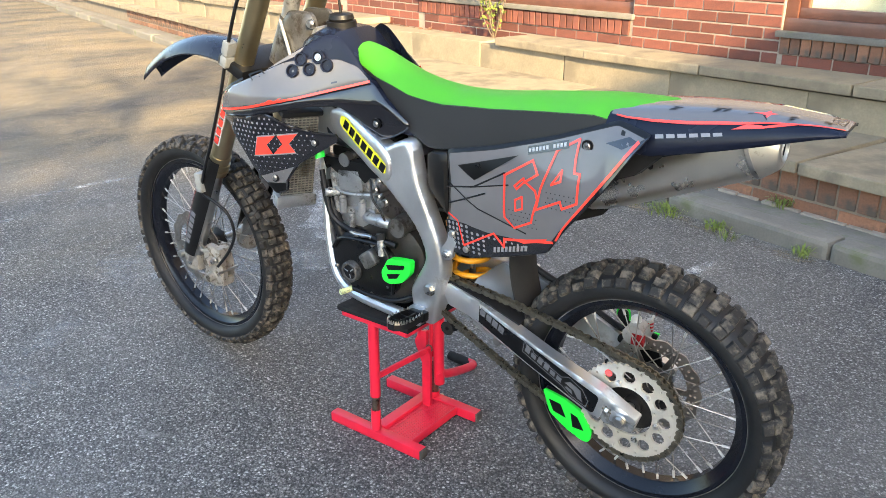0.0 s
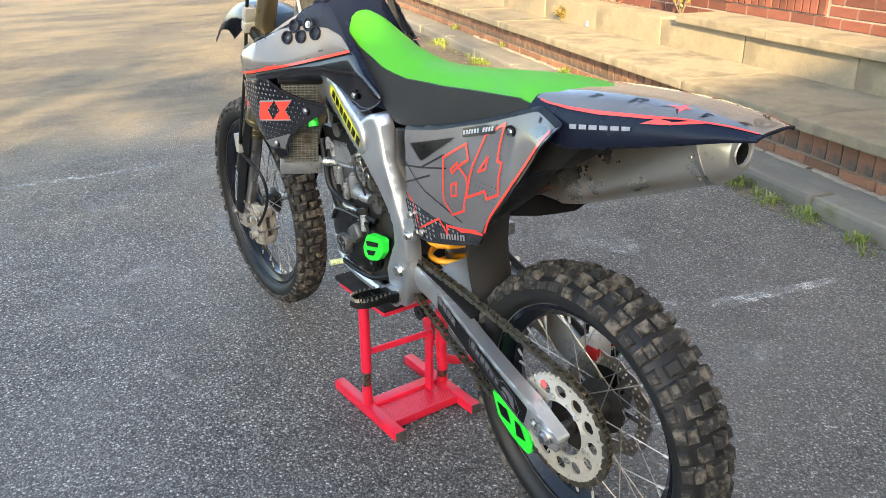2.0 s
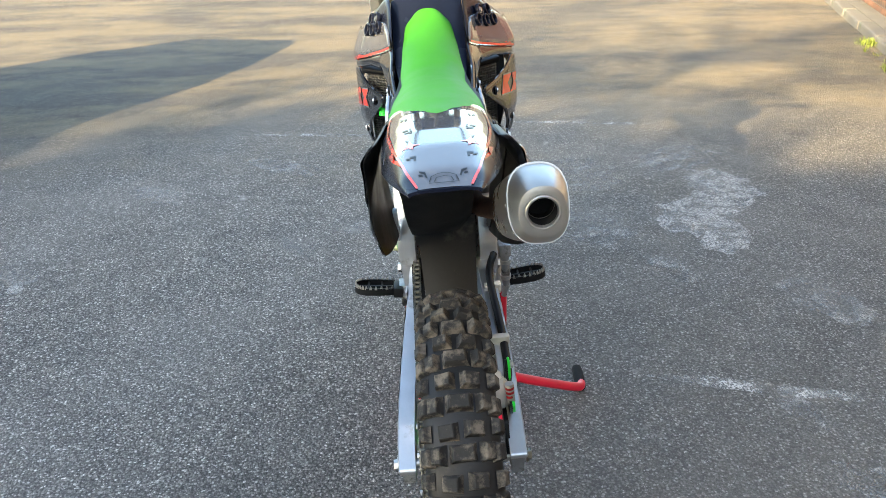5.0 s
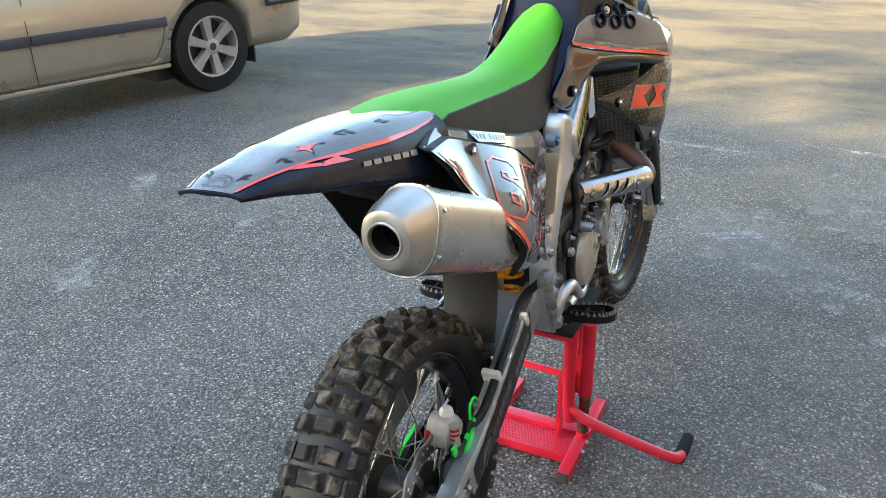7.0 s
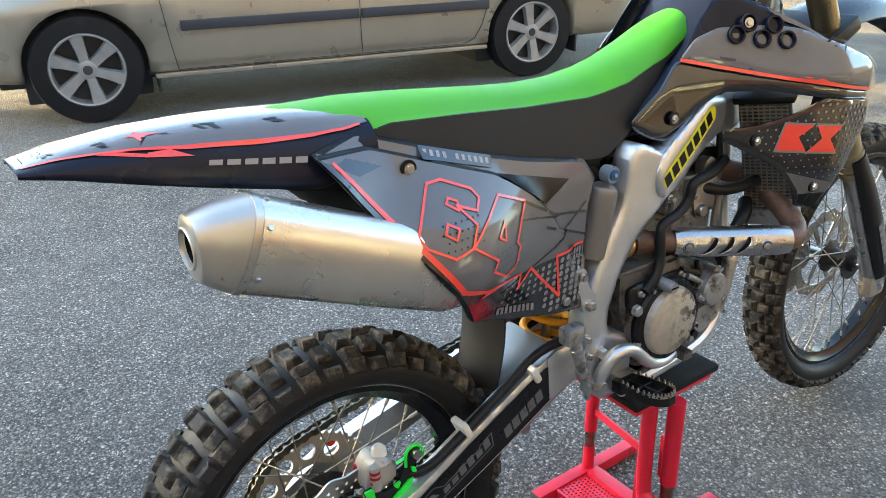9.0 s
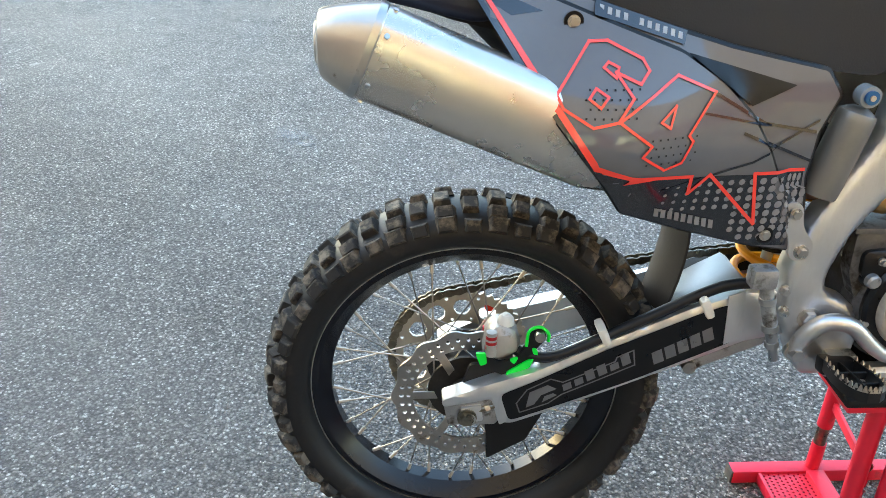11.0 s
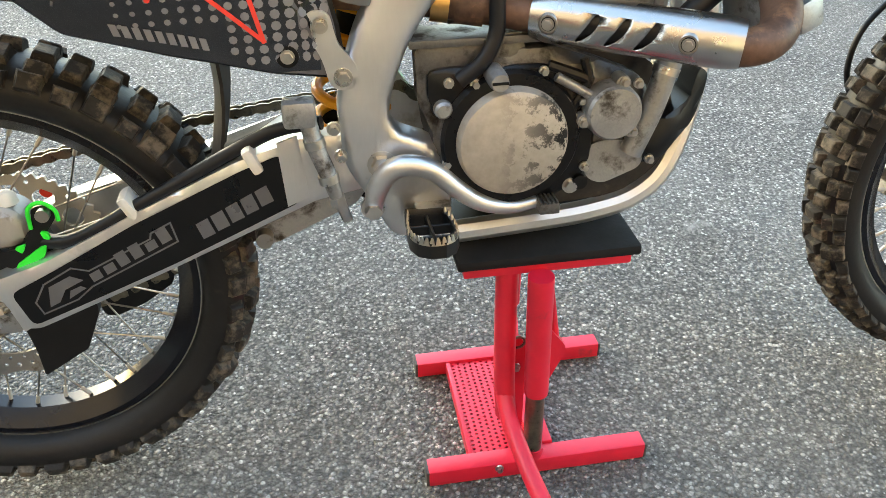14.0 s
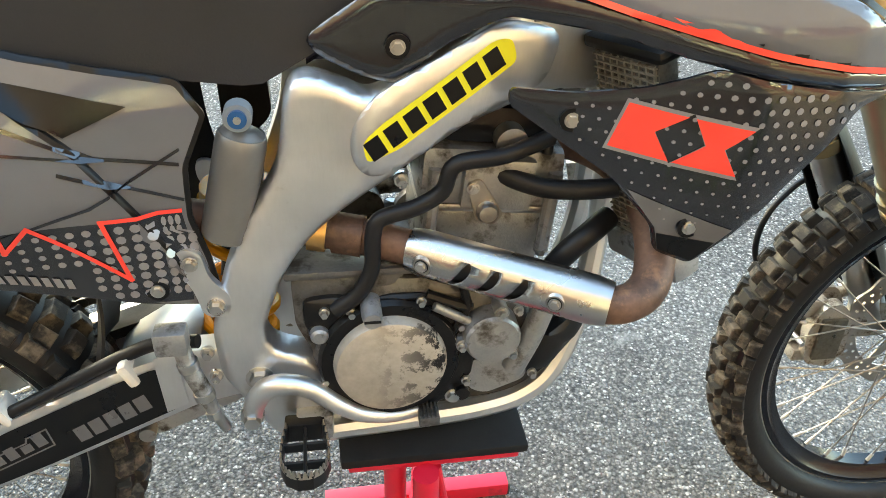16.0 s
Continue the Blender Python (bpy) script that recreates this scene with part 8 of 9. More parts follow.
# tank and shrouds
def shroud_y(x, z):
    y = float(np.interp(x, (0.50, 0.60, 0.70, 0.80, 0.86, 0.95, 1.02, 1.10, 1.17), (0.092, 0.097, 0.107, 0.132, 0.155, 0.190, 0.208, 0.205, 0.180)))
    return y - 0.42 * max(0.0, z - 0.60) * (0.6 + 0.4 * min(1, max(0, (x - 0.8) / 0.2))) - 0.25 * max(0.0, 0.42 - z)


def shroud_r(x, z):
    return shroud_y(x, z) + 0.026 * max(0.0, min(1.0, (x - 0.80) / 0.2))


part("fuel_tank", skin([[(x, w * 1.1, z0), (x, w * 1.12, z1 - 0.034), (x, w * 1.02, z1 - 0.014), (x, w * 0.7, z1 - 0.002), (x, 0, z1 + 0.001), (x, -w * 0.7, z1 - 0.002), (x, -w * 1.02, z1 - 0.014), (x, -w * 1.12, z1 - 0.034), (x, -w * 1.1, z0)] for x, w, z0, z1 in ((0.60, 0.07, 0.53, 0.56), (0.68, 0.082, 0.54, 0.615), (0.76, 0.086, 0.56, 0.668), (0.805, 0.086, 0.57, 0.715), (0.84, 0.085, 0.57, 0.752), (0.89, 0.082, 0.58, 0.758), (0.95, 0.068, 0.60, 0.735), (0.985, 0.05, 0.62, 0.70))]), NAVY_PLASTIC, bike, "dark glossy fuel tank")
tc = part("tank_cap", lathe([(0.0, 0.030), (0.020, 0.030), (0.030, 0.026), (0.033, 0.016), (0.030, 0.012), (0.038, 0.010), (0.038, -0.012), (0.0, -0.012)], (0.880, 0, 0.757), 28, axis="z"), BLACK_PLASTIC, bike, "black ribbed tank cap")
part("breather_hose", tube([(0.880, 0, 0.78), (0.882, 0.002, 0.83), (0.885, 0.003, 0.87), (0.93, 0.0, 0.91)], 0.0035), HOSE, tc)

UP = [(1.170, 0.547), (1.158, 0.580), (1.10, 0.618), (1.00, 0.658), (0.940, 0.684), (0.905, 0.691), (0.866, 0.694), (0.796, 0.695), (0.748, 0.681), (0.712, 0.650), (0.78, 0.632), (0.90, 0.602), (1.05, 0.570)]
DN = [(0.712, 0.648), (0.668, 0.606), (0.618, 0.572), (0.598, 0.556), (0.612, 0.540), (0.650, 0.520), (0.690, 0.510), (0.74, 0.556), (0.795, 0.585), (0.88, 0.580), (0.965, 0.562), (1.06, 0.545), (1.168, 0.530), (1.168, 0.546), (1.05, 0.568), (0.90, 0.600), (0.78, 0.630)]
KXP = [(1.165, 0.530), (1.125, 0.518), (1.06, 0.440), (1.015, 0.375), (0.992, 0.340), (0.955, 0.352), (0.945, 0.385), (0.90, 0.437), (0.845, 0.470), (0.800, 0.498), (0.800, 0.516), (0.86, 0.520), (0.92, 0.535), (0.975, 0.560), (1.06, 0.545)]
for sg in (1, -1):
    sy = shroud_y if sg > 0 else shroud_r
    up = part("shroud_upper", sheet(rounded(UP, 0.01), lambda x, z: sy(x, z) + 0.002, sg, thick=0.005, pillow=0.002, edge=0.010, grid=0.0095), GREY_GRAPHIC, bike, "glossy grey upper radiator shroud", sharp=60)
    shoulder_y = lambda x, z: sy(x, z) - 0.0035  # noqa: E731
    sh = part("tank_shoulder", sheet(rounded([(1.03, 0.635), (0.985, 0.668), (0.93, 0.703), (0.876, 0.735), (0.835, 0.752), (0.800, 0.744), (0.757, 0.700), (0.722, 0.655), (0.80, 0.660), (0.90, 0.652)], 0.012), shoulder_y, sg, thick=0.005, pillow=0.004, edge=0.010, grid=0.0095), NAVY_PLASTIC, bike, "glossy dark shoulder of the tank", sharp=60)
    decal("grey_wedge", [[(0.985, 0.666), (0.93, 0.700), (0.887, 0.723), (0.905, 0.702), (0.945, 0.684)]], lambda x, z: shoulder_y(x, z) + 0.0038, sg, GREY_GRAPHIC, sh, lift=0.0012)
    part("shroud_middle", sheet(rounded(DN, 0.012), lambda x, z: sy(x, z) - 0.003, sg, thick=0.006, pillow=0.0035, edge=0.014, grid=0.0065), DARK_GRAPHIC, bike, "glossy dark lower tank panel", sharp=60)
    lo = part("shroud_lower", sheet(rounded(KXP, 0.008), lambda x, z: sy(x, z) + 0.002, sg, thick=0.005, pillow=0.0010, edge=0.008, grid=0.009), DARK_GRAPHIC, bike, "glossy black dotted radiator shroud", sharp=60)
    lower_y = lambda x, z: sy(x, z) + 0.002  # noqa: E731
    decal("red_stripe", ribbon([(0.712, 0.649), (0.78, 0.632), (0.90, 0.602), (1.05, 0.570), (1.168, 0.549)], 0.006) + [[(0.93, 0.603), (0.955, 0.589), (0.99, 0.586), (0.965, 0.596)]], sy, sg, RED_GRAPHIC, up, lift=0.0014)
    decal("grey_bolt", [[(0.975, 0.598), (0.99, 0.610), (0.90, 0.652), (0.90, 0.643)]], sy, sg, DARK_GRAPHIC, up, lift=0.0012)
    step = -1 if sg > 0 else 1
    for k in range(8):
        x = 0.945 + k * 0.0225
        z = 0.607 - (x - 0.945) * 0.275
        high = 0.018 if k in (0, 6) else 0.012
        decal("dark_block", [[(x, z - 0.006), (x + 0.015, z - 0.010), (x + 0.015, z - 0.010 + high), (x, z - 0.006 + high)]], sy, sg, BLACK_GRAPHIC, up, lift=0.0014, grid=0)
    blocks = [[(0.776 + k * 0.0190, 0.655 - k * 0.0048), (0.790 + k * 0.0190, 0.651 - k * 0.0048), (0.786 + k * 0.0190, 0.672 - k * 0.0048), (0.772 + k * 0.0190, 0.676 - k * 0.0048)] for k in range(6)]
    blocks += [[(0.838, 0.622), (0.854, 0.618), (0.854, 0.634), (0.838, 0.638)], [(0.865, 0.628), (0.900, 0.619), (0.900, 0.623), (0.865, 0.632)], [(0.785, 0.645), (0.825, 0.636), (0.825, 0.640), (0.785, 0.649)]]
    slate = (surface("slate_vinyl", (0.035, 0.045, 0.07), 0.2, var=0.05, bump=0) if sg > 0 else bpy.data.materials["slate_vinyl"])
    for mark in blocks:
        decal("slate_block", [mark], sy, sg, slate, up, lift=0.0014, grid=0)
    decal("edge_marks", ribbon([(1.155, 0.590), (1.10, 0.622), (1.06, 0.640)], 0.006) + ribbon([(1.02, 0.640), (0.985, 0.655), (1.00, 0.664), (1.035, 0.652), (1.02, 0.640)], 0.004), sy, sg, BLACK_GRAPHIC, up, lift=0.0014)
    for x, z in ((0.891, 0.694), (0.846, 0.700), (0.909, 0.667), (0.866, 0.672), (0.822, 0.682)):
        n = Vector((-(sy(x + 0.004, z) - sy(x - 0.004, z)) / 0.008, 1.0, -(sy(x, z + 0.004) - sy(x, z - 0.004)) / 0.008)).normalized()
        n.y *= sg
        p = Vector((x, sg * (sy(x, z) + 0.0055), z))
        fx, fy = frame_of(n)
        ring = lambda r, h: [p + n * h + r * (math.cos(k * math.tau / 28) * fx + math.sin(k * math.tau / 28) * fy) for k in range(28)]  # noqa: E731
        cup = part("shroud_cup", skin([ring(0.0165, -0.004), ring(0.0162, 0.0035), ring(0.0150, 0.0048), ring(0.0128, 0.0046), ring(0.0120, 0.0030), ring(0.0116, -0.003), ring(0.0004, -0.0032)], caps=False), NAVY_PLASTIC, up, "dark raised cup with a recessed middle", sharp=40)
        if x == 0.846:
            part("shroud_bolt", bolt(p + n * 0.001, n, 0.0065, 0.005), STEEL, up)
    # halftone and the two red letter shapes, plain slanted blocks with a pale edge
    dots = []
    for i in range(22):
        for j in range(15):
            x, z = 0.86 + i * 0.0145 + (j % 2) * 0.007, 0.385 + j * 0.0125
            r = 0.0012 + 0.0030 * max(0, min(1, (z - 0.40) / 0.14)) * max(0.35, min(1, (x - 0.86) / 0.2))
            if within((x, z), KXP) and inside_gap((x, z), KXP) > 0.007 and z < 0.553 - 0.12 * max(0, x - 1.0) and z > 0.553 - (x - 0.80) * 0.95 - 0.02 and z > 0.385 + 1.15 * max(0, x - 1.0) and z > 0.395 and x - 0.80 > (0.50 - z) * 1.0 and (x < 1.14):
                dots.append([(x + r * math.cos(math.tau * k / 7), z + r * math.sin(math.tau * k / 7)) for k in range(7)])
    tagged(decal("halftone_dots", dots, lower_y, sg, DOT_GREY, lo, lift=0.0008, grid=0), kind="stuff")
    decal("dark_tip", [[(0.992, 0.345), (0.957, 0.356), (0.951, 0.378), (1.008, 0.374)]], lower_y, sg, BLACK_GRAPHIC, lo, lift=0.0014)
    decal("grey_tail", [[(0.992, 0.345), (0.957, 0.356), (0.948, 0.385), (0.915, 0.427), (1.02, 0.392)]], lower_y, sg, GREY_GRAPHIC, lo, lift=0.0009)
    def slanted(xc, pts):
        mid_x, mid_z = (0.961, 0.482) if sg > 0 else (0.953, 0.488)
        return [(mid_x + 0.60 * (xc - sg * u - 0.965) - sg * 0.22 * v, mid_z + 0.92 * v - 0.08 * (xc - sg * u - 0.965)) for u, v in pts]
    notched = [(-0.044, -0.026), (0.046, -0.026), (0.010, 0.002), (0.046, 0.026), (-0.040, 0.026)]
    waisted = [(-0.048, -0.026), (0.050, -0.026), (0.016, 0.0), (0.046, 0.026), (-0.042, 0.026), (-0.012, 0.0)]
    for xc, pts in ((0.965 + sg * 0.050, notched), (0.965 - sg * 0.048, waisted)):
        decal("pale_edge", [slanted(xc, [(u * 1.10, v * 1.16) for u, v in pts])], lower_y, sg, DOT_GREY, lo, lift=0.0013)
        decal("red_block", [slanted(xc, pts)], lower_y, sg, RED_GRAPHIC, lo, lift=0.0020)
    for x, z in ((0.979, 0.391), (0.858, 0.492), (0.690, 0.552)):
        y = sg * (sy(x, z) + 0.003)
        part("bolt_recess", rod((x, y - sg * 0.004, z), (x, y + sg * 0.0004, z), 0.0125, seg=20), BLACK_GRAPHIC, lo)
        part("shroud_bolt", bolt((x, y, z), (0, sg, 0), 0.006, 0.005), STEEL, lo)
    part("radiator_duct", sheet([(1.145, 0.535), (1.10, 0.56), (1.02, 0.58), (0.99, 0.44), (1.0, 0.36), (1.06, 0.44)], lambda x, z: sy(x, z) - 0.03, sg, thick=0.03, grid=0.03), BLACK_PLASTIC, bike)

# ---- fork, front end ----
OLD = set(bpy.data.objects)
fd = Vector((-0.490, 0, 0.872)).normalized()
for sg in (1, -1):
    y = sg * 0.105
    base = Vector((1.489, y, 0.055))
    def on_fork(z):
        return base + fd * ((z - base.z) / fd.z)
    fork = part("fork_tube", tube([on_fork(0.318), on_fork(0.345), on_fork(0.385), on_fork(0.62), on_fork(0.93)], [0.0305, 0.0310, 0.0285, 0.0275, 0.0275], seg=24, n=3), FORK_GOLD, bike, "gold anodised upper fork tube")
    for z in (0.328, 0.345, 0.368):
        part("fork_ring", rod(on_fork(z), on_fork(z + 0.010), 0.0335 if z < 0.35 else 0.0315, seg=28), FORK_GOLD, fork)
    part("fork_leg", rod(on_fork(-0.02), on_fork(0.34), 0.0235, seg=20), STEEL, bike)
    part("fork_lug", box(1.486, 1.560, min(y - 0.020, y + 0.020), max(y - 0.020, y + 0.020), -0.044, 0.034, 0.018), CALIPER_CAST, bike, "cast axle clamp of the fork")
    # wrap-round guard
    rings = []
    nz = 10
    side_v = Vector((0, sg, 0))
    ahead_v = side_v.cross(fd) * sg
    if ahead_v.x < 0:
        ahead_v = -ahead_v
    for i in range(nz + 1):
        z = 0.365 - 0.345 * i / nz
        c = on_fork(z) + ahead_v * (0.010 * i / nz)
        w = 0.034 + 0.010 * math.sin(math.pi * i / nz)
        ring = [c + w * (math.cos(a) * ahead_v + math.sin(a) * side_v) for a in (math.radians(-70 + 210 * k / 10) for k in range(11))]
        ring += [c + (w - 0.003) * (math.cos(a) * ahead_v + math.sin(a) * side_v) for a in (math.radians(140 - 210 * k / 10) for k in range(11))]
        rings.append(ring)
    guard = part("fork_guard", skin(rings), BLACK_PLASTIC, bike, "black plastic fork guard with a red stripe", sharp=60)
    stripe, blocks = bmesh.new(), bmesh.new()
    def on_guard(z, deg, lift):
        i = (0.365 - z) / 0.345 * nz
        c = on_fork(z) + ahead_v * (0.010 * i / nz)
        w = 0.034 + 0.010 * math.sin(math.pi * i / nz) + lift
        a = math.radians(deg)
        return c + w * (math.cos(a) * ahead_v + math.sin(a) * side_v)
    for i in range(14):
        za, zb = 0.30 - i * 0.018, 0.30 - (i + 1) * 0.018
        stripe.faces.new([stripe.verts.new(on_guard(z, d, 0.001)) for z, d in ((za, 46), (za, 60), (zb, 60), (zb, 46))])
    for k in range(6):
        z = 0.060 + k * 0.021
        blocks.faces.new([blocks.verts.new(on_guard(zz, d, 0.0012)) for zz, d in ((z, 70), (z + 0.015, 70), (z + 0.017, 100), (z + 0.002, 100))])
    part("red_stripe", stripe, RED_GRAPHIC, guard)
    part("grey_lettering", blocks, DOT_GREY, guard)
    # red and white maker's blocks on the tube
    for k in range(6):
        z = 0.42 + k * 0.027
        for name, mat, lift, m0, m1, d0, d1 in (("pale_edge", WHITE_GRAPHIC, 0.0006, -0.002, 0.024, 62, 112), ("red_block", RED_GRAPHIC, 0.0012, 0.001, 0.020, 68, 106)):
            b = bmesh.new()
            ring = [on_fork(z + dz) + (0.0288 + lift) * (math.cos(math.radians(d)) * ahead_v + math.sin(math.radians(d)) * side_v) for dz, d in ((m0, d0), (m1, d0), (m1, (d0 + d1) / 2), (m1, d1), (m0, d1), (m0, (d0 + d1) / 2))]
            b.faces.new([b.verts.new(p) for p in ring])
            part(name, b, mat, fork)
part("front_axle", rod((FW.x, -0.135, FW.z), (FW.x, 0.135, FW.z), 0.011), STEEL, bike)
part("axle_end", bolt((FW.x, -0.127, FW.z), (0, -1, 0), 0.014, 0.012), STEEL, bike)
for z, x0 in ((0.645, 1.185), (0.865, 1.065)):
    c = Vector((x0 - 0.03, 0, z))
    part("triple_clamp", box(c.x - 0.045, c.x + 0.06, -0.145, 0.145, z - 0.017, z + 0.017, 0.012, m=Matrix.Translation(c) @ Matrix.Rotation(radians(-25), 4, "Y") @ Matrix.Translation(-c)), BLACK_PLASTIC, bike)
part("steering_stem", rod((1.13, 0, 0.63), (1.03, 0, 0.86), 0.022), CAST_ALU, bike)
part("handlebar", tube([(0.92, 0.39, 0.975), (0.975, 0.22, 0.995), (1.03, 0.10, 0.955), (1.035, 0, 0.952), (1.03, -0.10, 0.955), (0.975, -0.22, 0.995), (0.92, -0.39, 0.975)], 0.0135), BLACK_PLASTIC, bike)
part("bar_mount", box(1.01, 1.06, -0.055, 0.055, 0.88, 0.962, 0.01), BLACK_PLASTIC, bike)
part("number_board", skin([[(1.150, -0.10, 1.0), (1.150, 0.10, 1.0), (1.145, 0.10, 1.0), (1.145, -0.10, 1.0)], [(1.19, -0.115, 0.90), (1.19, 0.115, 0.90), (1.185, 0.115, 0.90), (1.185, -0.115, 0.90)], [(1.22, -0.09, 0.82), (1.22, 0.09, 0.82), (1.215, 0.09, 0.82), (1.215, -0.09, 0.82)]]), BLACK_PLASTIC, bike)
# front fender
rings = []
for k in range(20):
    s = k / 19
    x = 1.20 + 0.56 * s
    z = 0.655 + 0.045 * math.sin(math.pi * (s * 0.9 + 0.05)) - 0.10 * s ** 2.2
    w = 0.070 - 0.040 * s ** 1.6
    half = [(0, z + 0.014), (w * 0.55, z + 0.010), (w, z - 0.012), (w * 1.12, z - 0.040 * (1 - 0.4 * s))]
    rings.append([(x, y, q) for y, q in half] + [(x, y * 0.94, q - 0.004) for y, q in reversed(half[1:])] + [(x, 0, z + 0.010)] + [(x, -y * 0.94, q - 0.004) for y, q in half[1:]] + [(x, -y, q) for y, q in reversed(half[1:])])
part("front_fender", skin(rings), NAVY_PLASTIC, bike, "dark glossy front fender", sharp=60)
part("brake_line", tube([(1.00, 0.13, 0.99), (1.09, 0.15, 0.82), (1.157, 0.15, 0.69), (1.209, 0.15, 0.572), (1.280, 0.15, 0.434), (1.343, 0.15, 0.321), (1.37, 0.145, 0.26), (1.335, 0.135, 0.235), (1.30, 0.122, 0.205), (1.285, 0.116, 0.165), (1.290, 0.114, 0.120), (1.325, 0.116, 0.065), (1.385, 0.120, 0.003)], 0.0048, n=8), HOSE, bike)
for z, w in ((0.700, 0.020), (0.665, 0.016)):
    c = Vector((1.157 + (0.69 - z) * 0.44, 0.146, z))
    part("line_clamp", box(c.x - 0.013, c.x + 0.013, 0.128, 0.160, z - w, z + w, 0.006, m=Matrix.Translation(c) @ Matrix.Rotation(radians(-25), 4, "Y") @ Matrix.Translation(-c)), CLAMP_GREY, bike, "grey plastic brake line clamp")
part("line_clamp", box(1.355, 1.382, 0.130, 0.158, 0.262, 0.322, 0.006), CLAMP_GREY, bike, "grey plastic brake line clamp")
fc = part("front_caliper", sheet(rounded([(1.387, -0.070), (1.44, -0.082), (1.467, -0.050), (1.461, 0.030), (1.44, 0.066), (1.4, 0.062), (1.375, 0.020), (1.373, -0.040)], 0.014), lambda x, z: 0.118, 1, thick=0.022, pillow=0.006, edge=0.008, grid=0.015), CALIPER_CAST, bike, "grimy cast front brake caliper")
part("inner_half", sheet(rounded([(1.395, -0.064), (1.44, -0.076), (1.463, -0.045), (1.455, 0.030), (1.43, 0.058), (1.4, 0.050), (1.383, 0.0)], 0.012), lambda x, z: 0.082, 1, thick=0.024, pillow=0.004, edge=0.008, grid=0.015), CALIPER_CAST, fc)
for z0, z1 in ((-0.070, -0.045), (0.022, 0.056)):
    part("bridge", box(1.379, 1.415, 0.070, 0.112, z0, z1, 0.006), CALIPER_CAST, fc)
for z, r in ((-0.040, 0.0165), (0.012, 0.0165)):
    part("piston_boss", rod((1.423, 0.112, z), (1.423, 0.136, z), r, r * 0.88, seg=22), CALIPER_CAST, fc)
    part("boss_plug", rod((1.423, 0.135, z), (1.423, 0.1385, z), r * 0.5, seg=14), CHAIN_STEEL, fc)
    part("piston", rod((1.423, 0.064, z), (1.423, 0.054, z), r * 0.8, seg=18), BRONZE_BAND, fc, "tarnished brass coloured piston")
part("pad_pin", rod((1.377, 0.052, -0.018), (1.377, 0.128, -0.018), 0.0042, seg=10), STEEL, fc)
part("brake_pad", box(1.401, 1.445, 0.050, 0.058, -0.052, 0.030, 0.003), CHAIN_STEEL, fc)
part("banjo_bolt", bolt((1.393, 0.118, 0.022), (0, 1, 0), 0.008, 0.018), STEEL, fc)
part("bleed_nipple", rod((1.44, 0.124, 0.052), (1.442, 0.134, 0.076), 0.0042, seg=10), STEEL, fc)
arm = part("caliper_bracket", tube([(1.515, 0.110, 0.055), (1.485, 0.112, 0.048), (1.45, 0.112, 0.040), (1.415, 0.108, 0.050)], [0.014, 0.011, 0.010, 0.012], seg=12, n=4), CALIPER_CAST, bike, "cast caliper bracket")
for x, z in ((1.47, 0.048), (1.461, -0.058)):
    part("caliper_bolt", bolt((x, 0.114, z), (0, 1, 0), 0.0075, 0.012), STEEL, fc)
# the front end stands turned a little to the left
STEER = Matrix.Translation((1.13, 0, 0.63)) @ Matrix.Rotation(radians(-1.3), 4, fd) @ Matrix.Translation((-1.13, 0, -0.63))
for ob in (set(bpy.data.objects) - OLD) | STEERED | STEERED_WHEEL:
    if ob.parent == bike:
        ob.matrix_local = STEER
part("head_gusset", sheet(rounded([(0.96, 0.56), (1.03, 0.60), (1.00, 0.72), (0.93, 0.76), (0.90, 0.66)], 0.02), lambda x, z: 0.048, 1, thick=0.096, pillow=0.01, edge=0.015, grid=0), CAST_ALU, bike, "bare aluminium steering head casting")


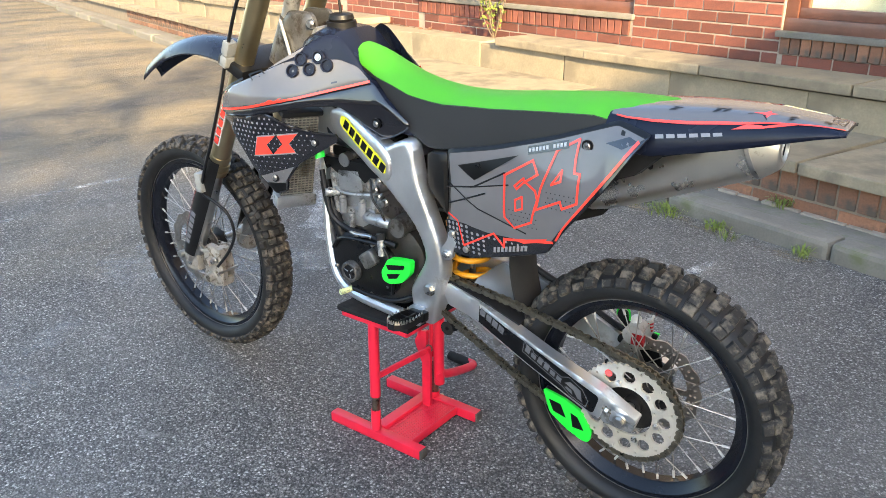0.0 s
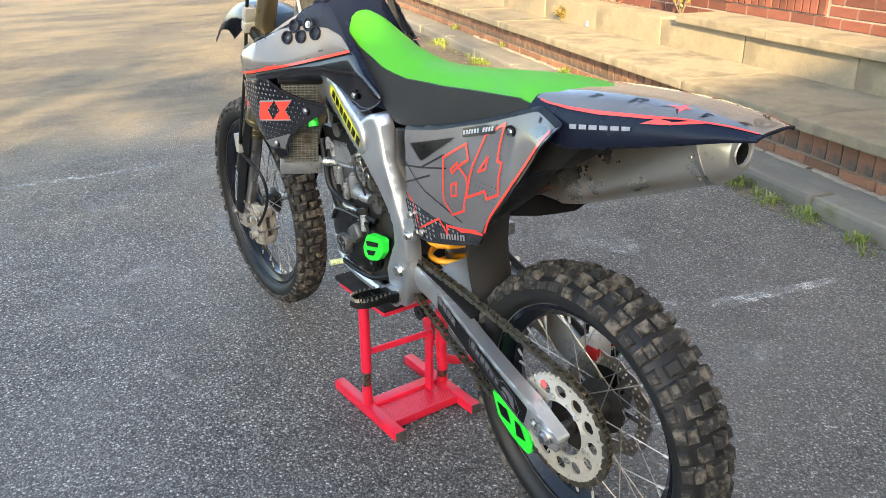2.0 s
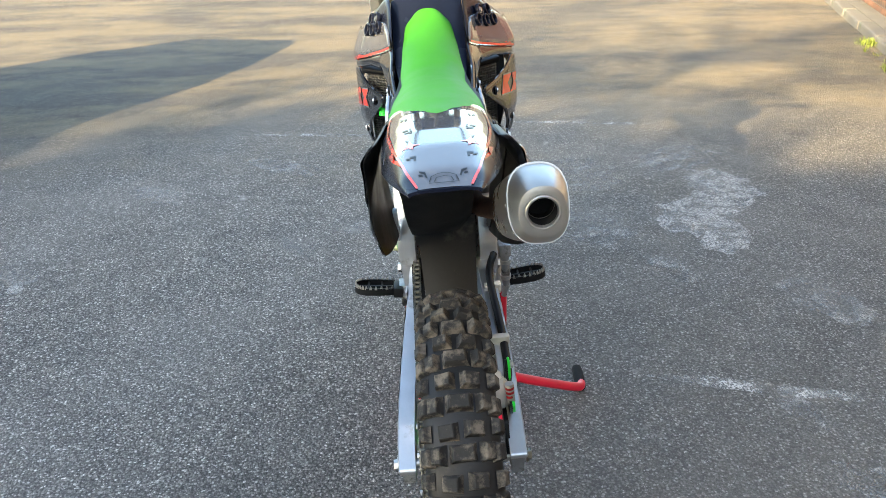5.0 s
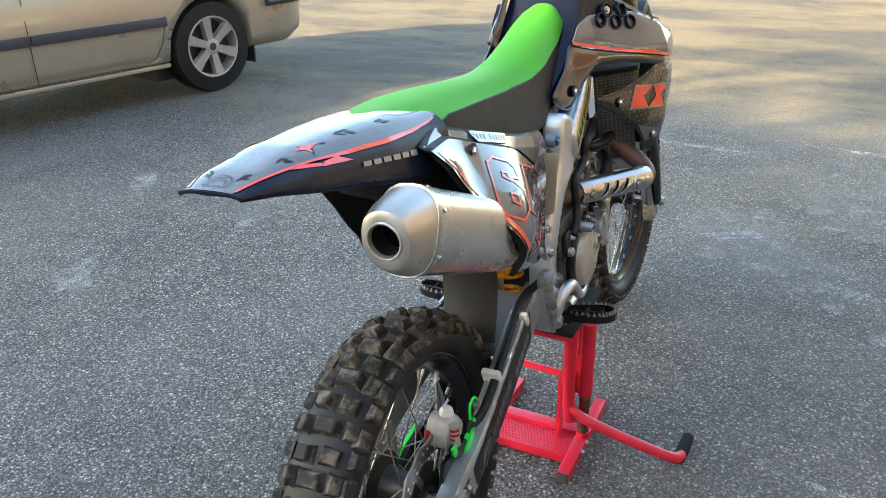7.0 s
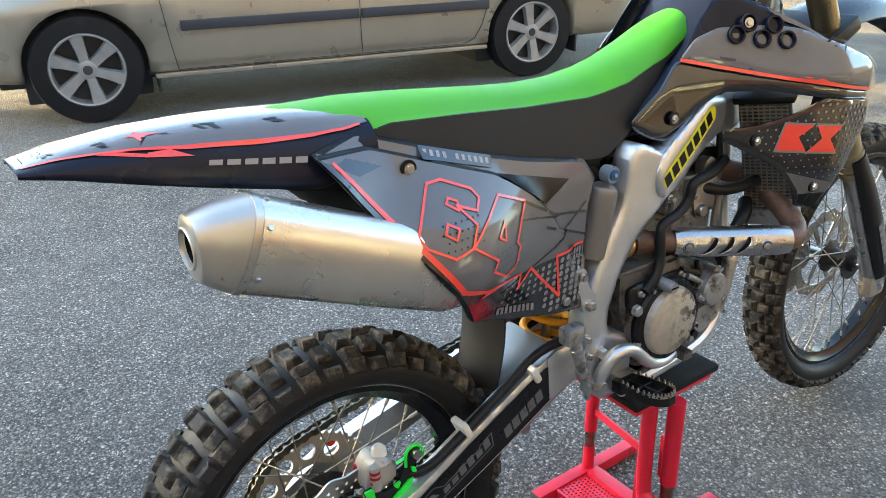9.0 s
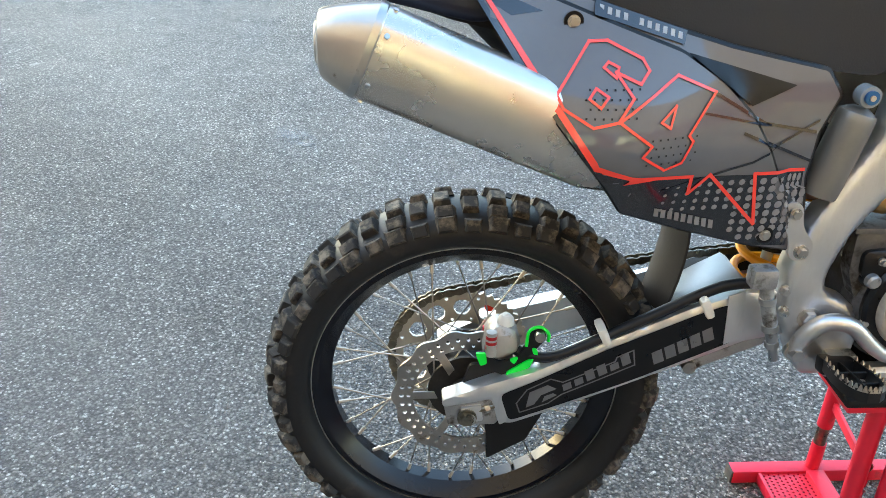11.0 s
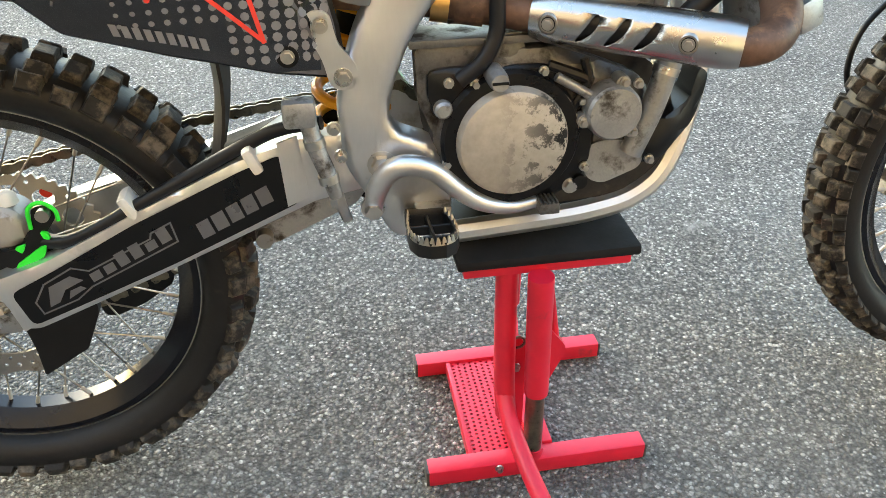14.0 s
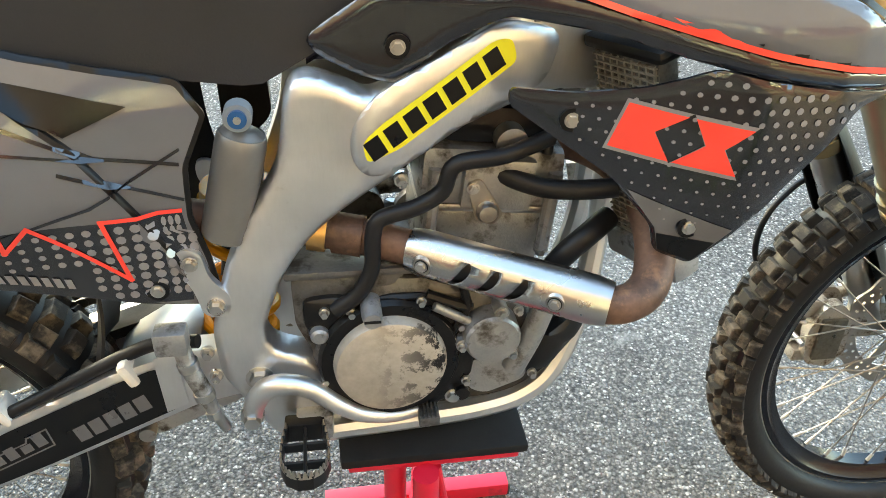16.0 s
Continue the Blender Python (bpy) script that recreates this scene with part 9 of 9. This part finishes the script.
# ---- single bricks ----
bricks(house, 1.335, 2.525, HV, 0.501, 12, BRICK_RED, (0.2285, 0.065), seed=31)
bricks(house, -0.5, 1.36, HV, 0.501, 2, BRICK_RED, seed=32)
bricks(house, 2.53, 5.2, HV, 0.501, 2, BRICK_RED, seed=33)
bricks(house, -0.40, 1.36, HV - 0.012, 0.647, 1, BRICK_OLD, (0.102, 0.062), 0.010, seed=34, upright=True)
bricks(house, 2.55, 5.2, HV - 0.012, 0.653, 1, BRICK_RED, (0.110, 0.062), 0.010, seed=35, upright=True)
bricks(house, 5.22, 6.6, HV, 0.501, 9, BRICK_RED, seed=36)
bricks(low_wall, -1.2, 12.5, 0.345, 0.055, 1, BRICK_OLD, (0.226, 0.068), seed=37)
bricks(low_wall, -1.2, 12.5, 0.345, 0.136, 1, BRICK_OLD, (0.122, 0.092), seed=38, upright=True)


def brick_field(root, fields, v, mat, taken, seed, size=(0.215, 0.065), joint=0.011):
    """The further bricks of the front, joined: each a block with its own edges and a little unevenness."""
    rng = random.Random(seed)
    verts, faces = [], []
    w, h = size
    for u0, u1, z0, z1 in fields:
        c = 0
        z = z0 + h / 2
        while z + h / 2 <= z1 + 0.02:
            u = u0 + w / 2 - (w + joint) * (0.5 if c % 2 else 0.0)
            while u < u1:
                if not taken(u, z):
                    d = rng.uniform(0.003, 0.008)
                    a, b = max(u - w / 2, u0), min(u + w / 2, u1)
                    if b - a > 0.03:
                        n = len(verts)
                        verts += [(x, y, q) for y, e in ((-v - 0.02, 0.0), (-v + d, 0.003)) for x, q in ((a + e, z - h / 2 + e), (b - e, z - h / 2 + e), (b - e, z + h / 2 - e), (a + e, z + h / 2 - e))]
                        faces += [(n + 4, n + 5, n + 6, n + 7), (n, n + 1, n + 5, n + 4), (n + 1, n + 2, n + 6, n + 5), (n + 2, n + 3, n + 7, n + 6), (n + 3, n, n + 4, n + 7)]
                u += w + joint
            z += h + joint
            c += 1
    me = bpy.data.meshes.new("brick_field")
    me.from_pydata(verts, [], faces)
    me.materials.append(mat)
    ob = new("brick_field", me)
    ob.parent = root
    return tagged(ob, "further red bricks of the house front", kind="stuff")


def laid(u, z):
    return (1.3 < u < 2.6 and z < 1.41) or (-0.6 < u < 5.3 and z < 0.77) or (5.1 < u < 6.7 and z < 1.18)


WIDE = [(-7.9, -0.36, 0.501, 2.1), (1.36, 2.51, 0.501, 2.1), (5.2, 14.0, 0.501, 2.1)]
brick_field(house, WIDE, HV, BRICK_ISLAND, laid, 41)
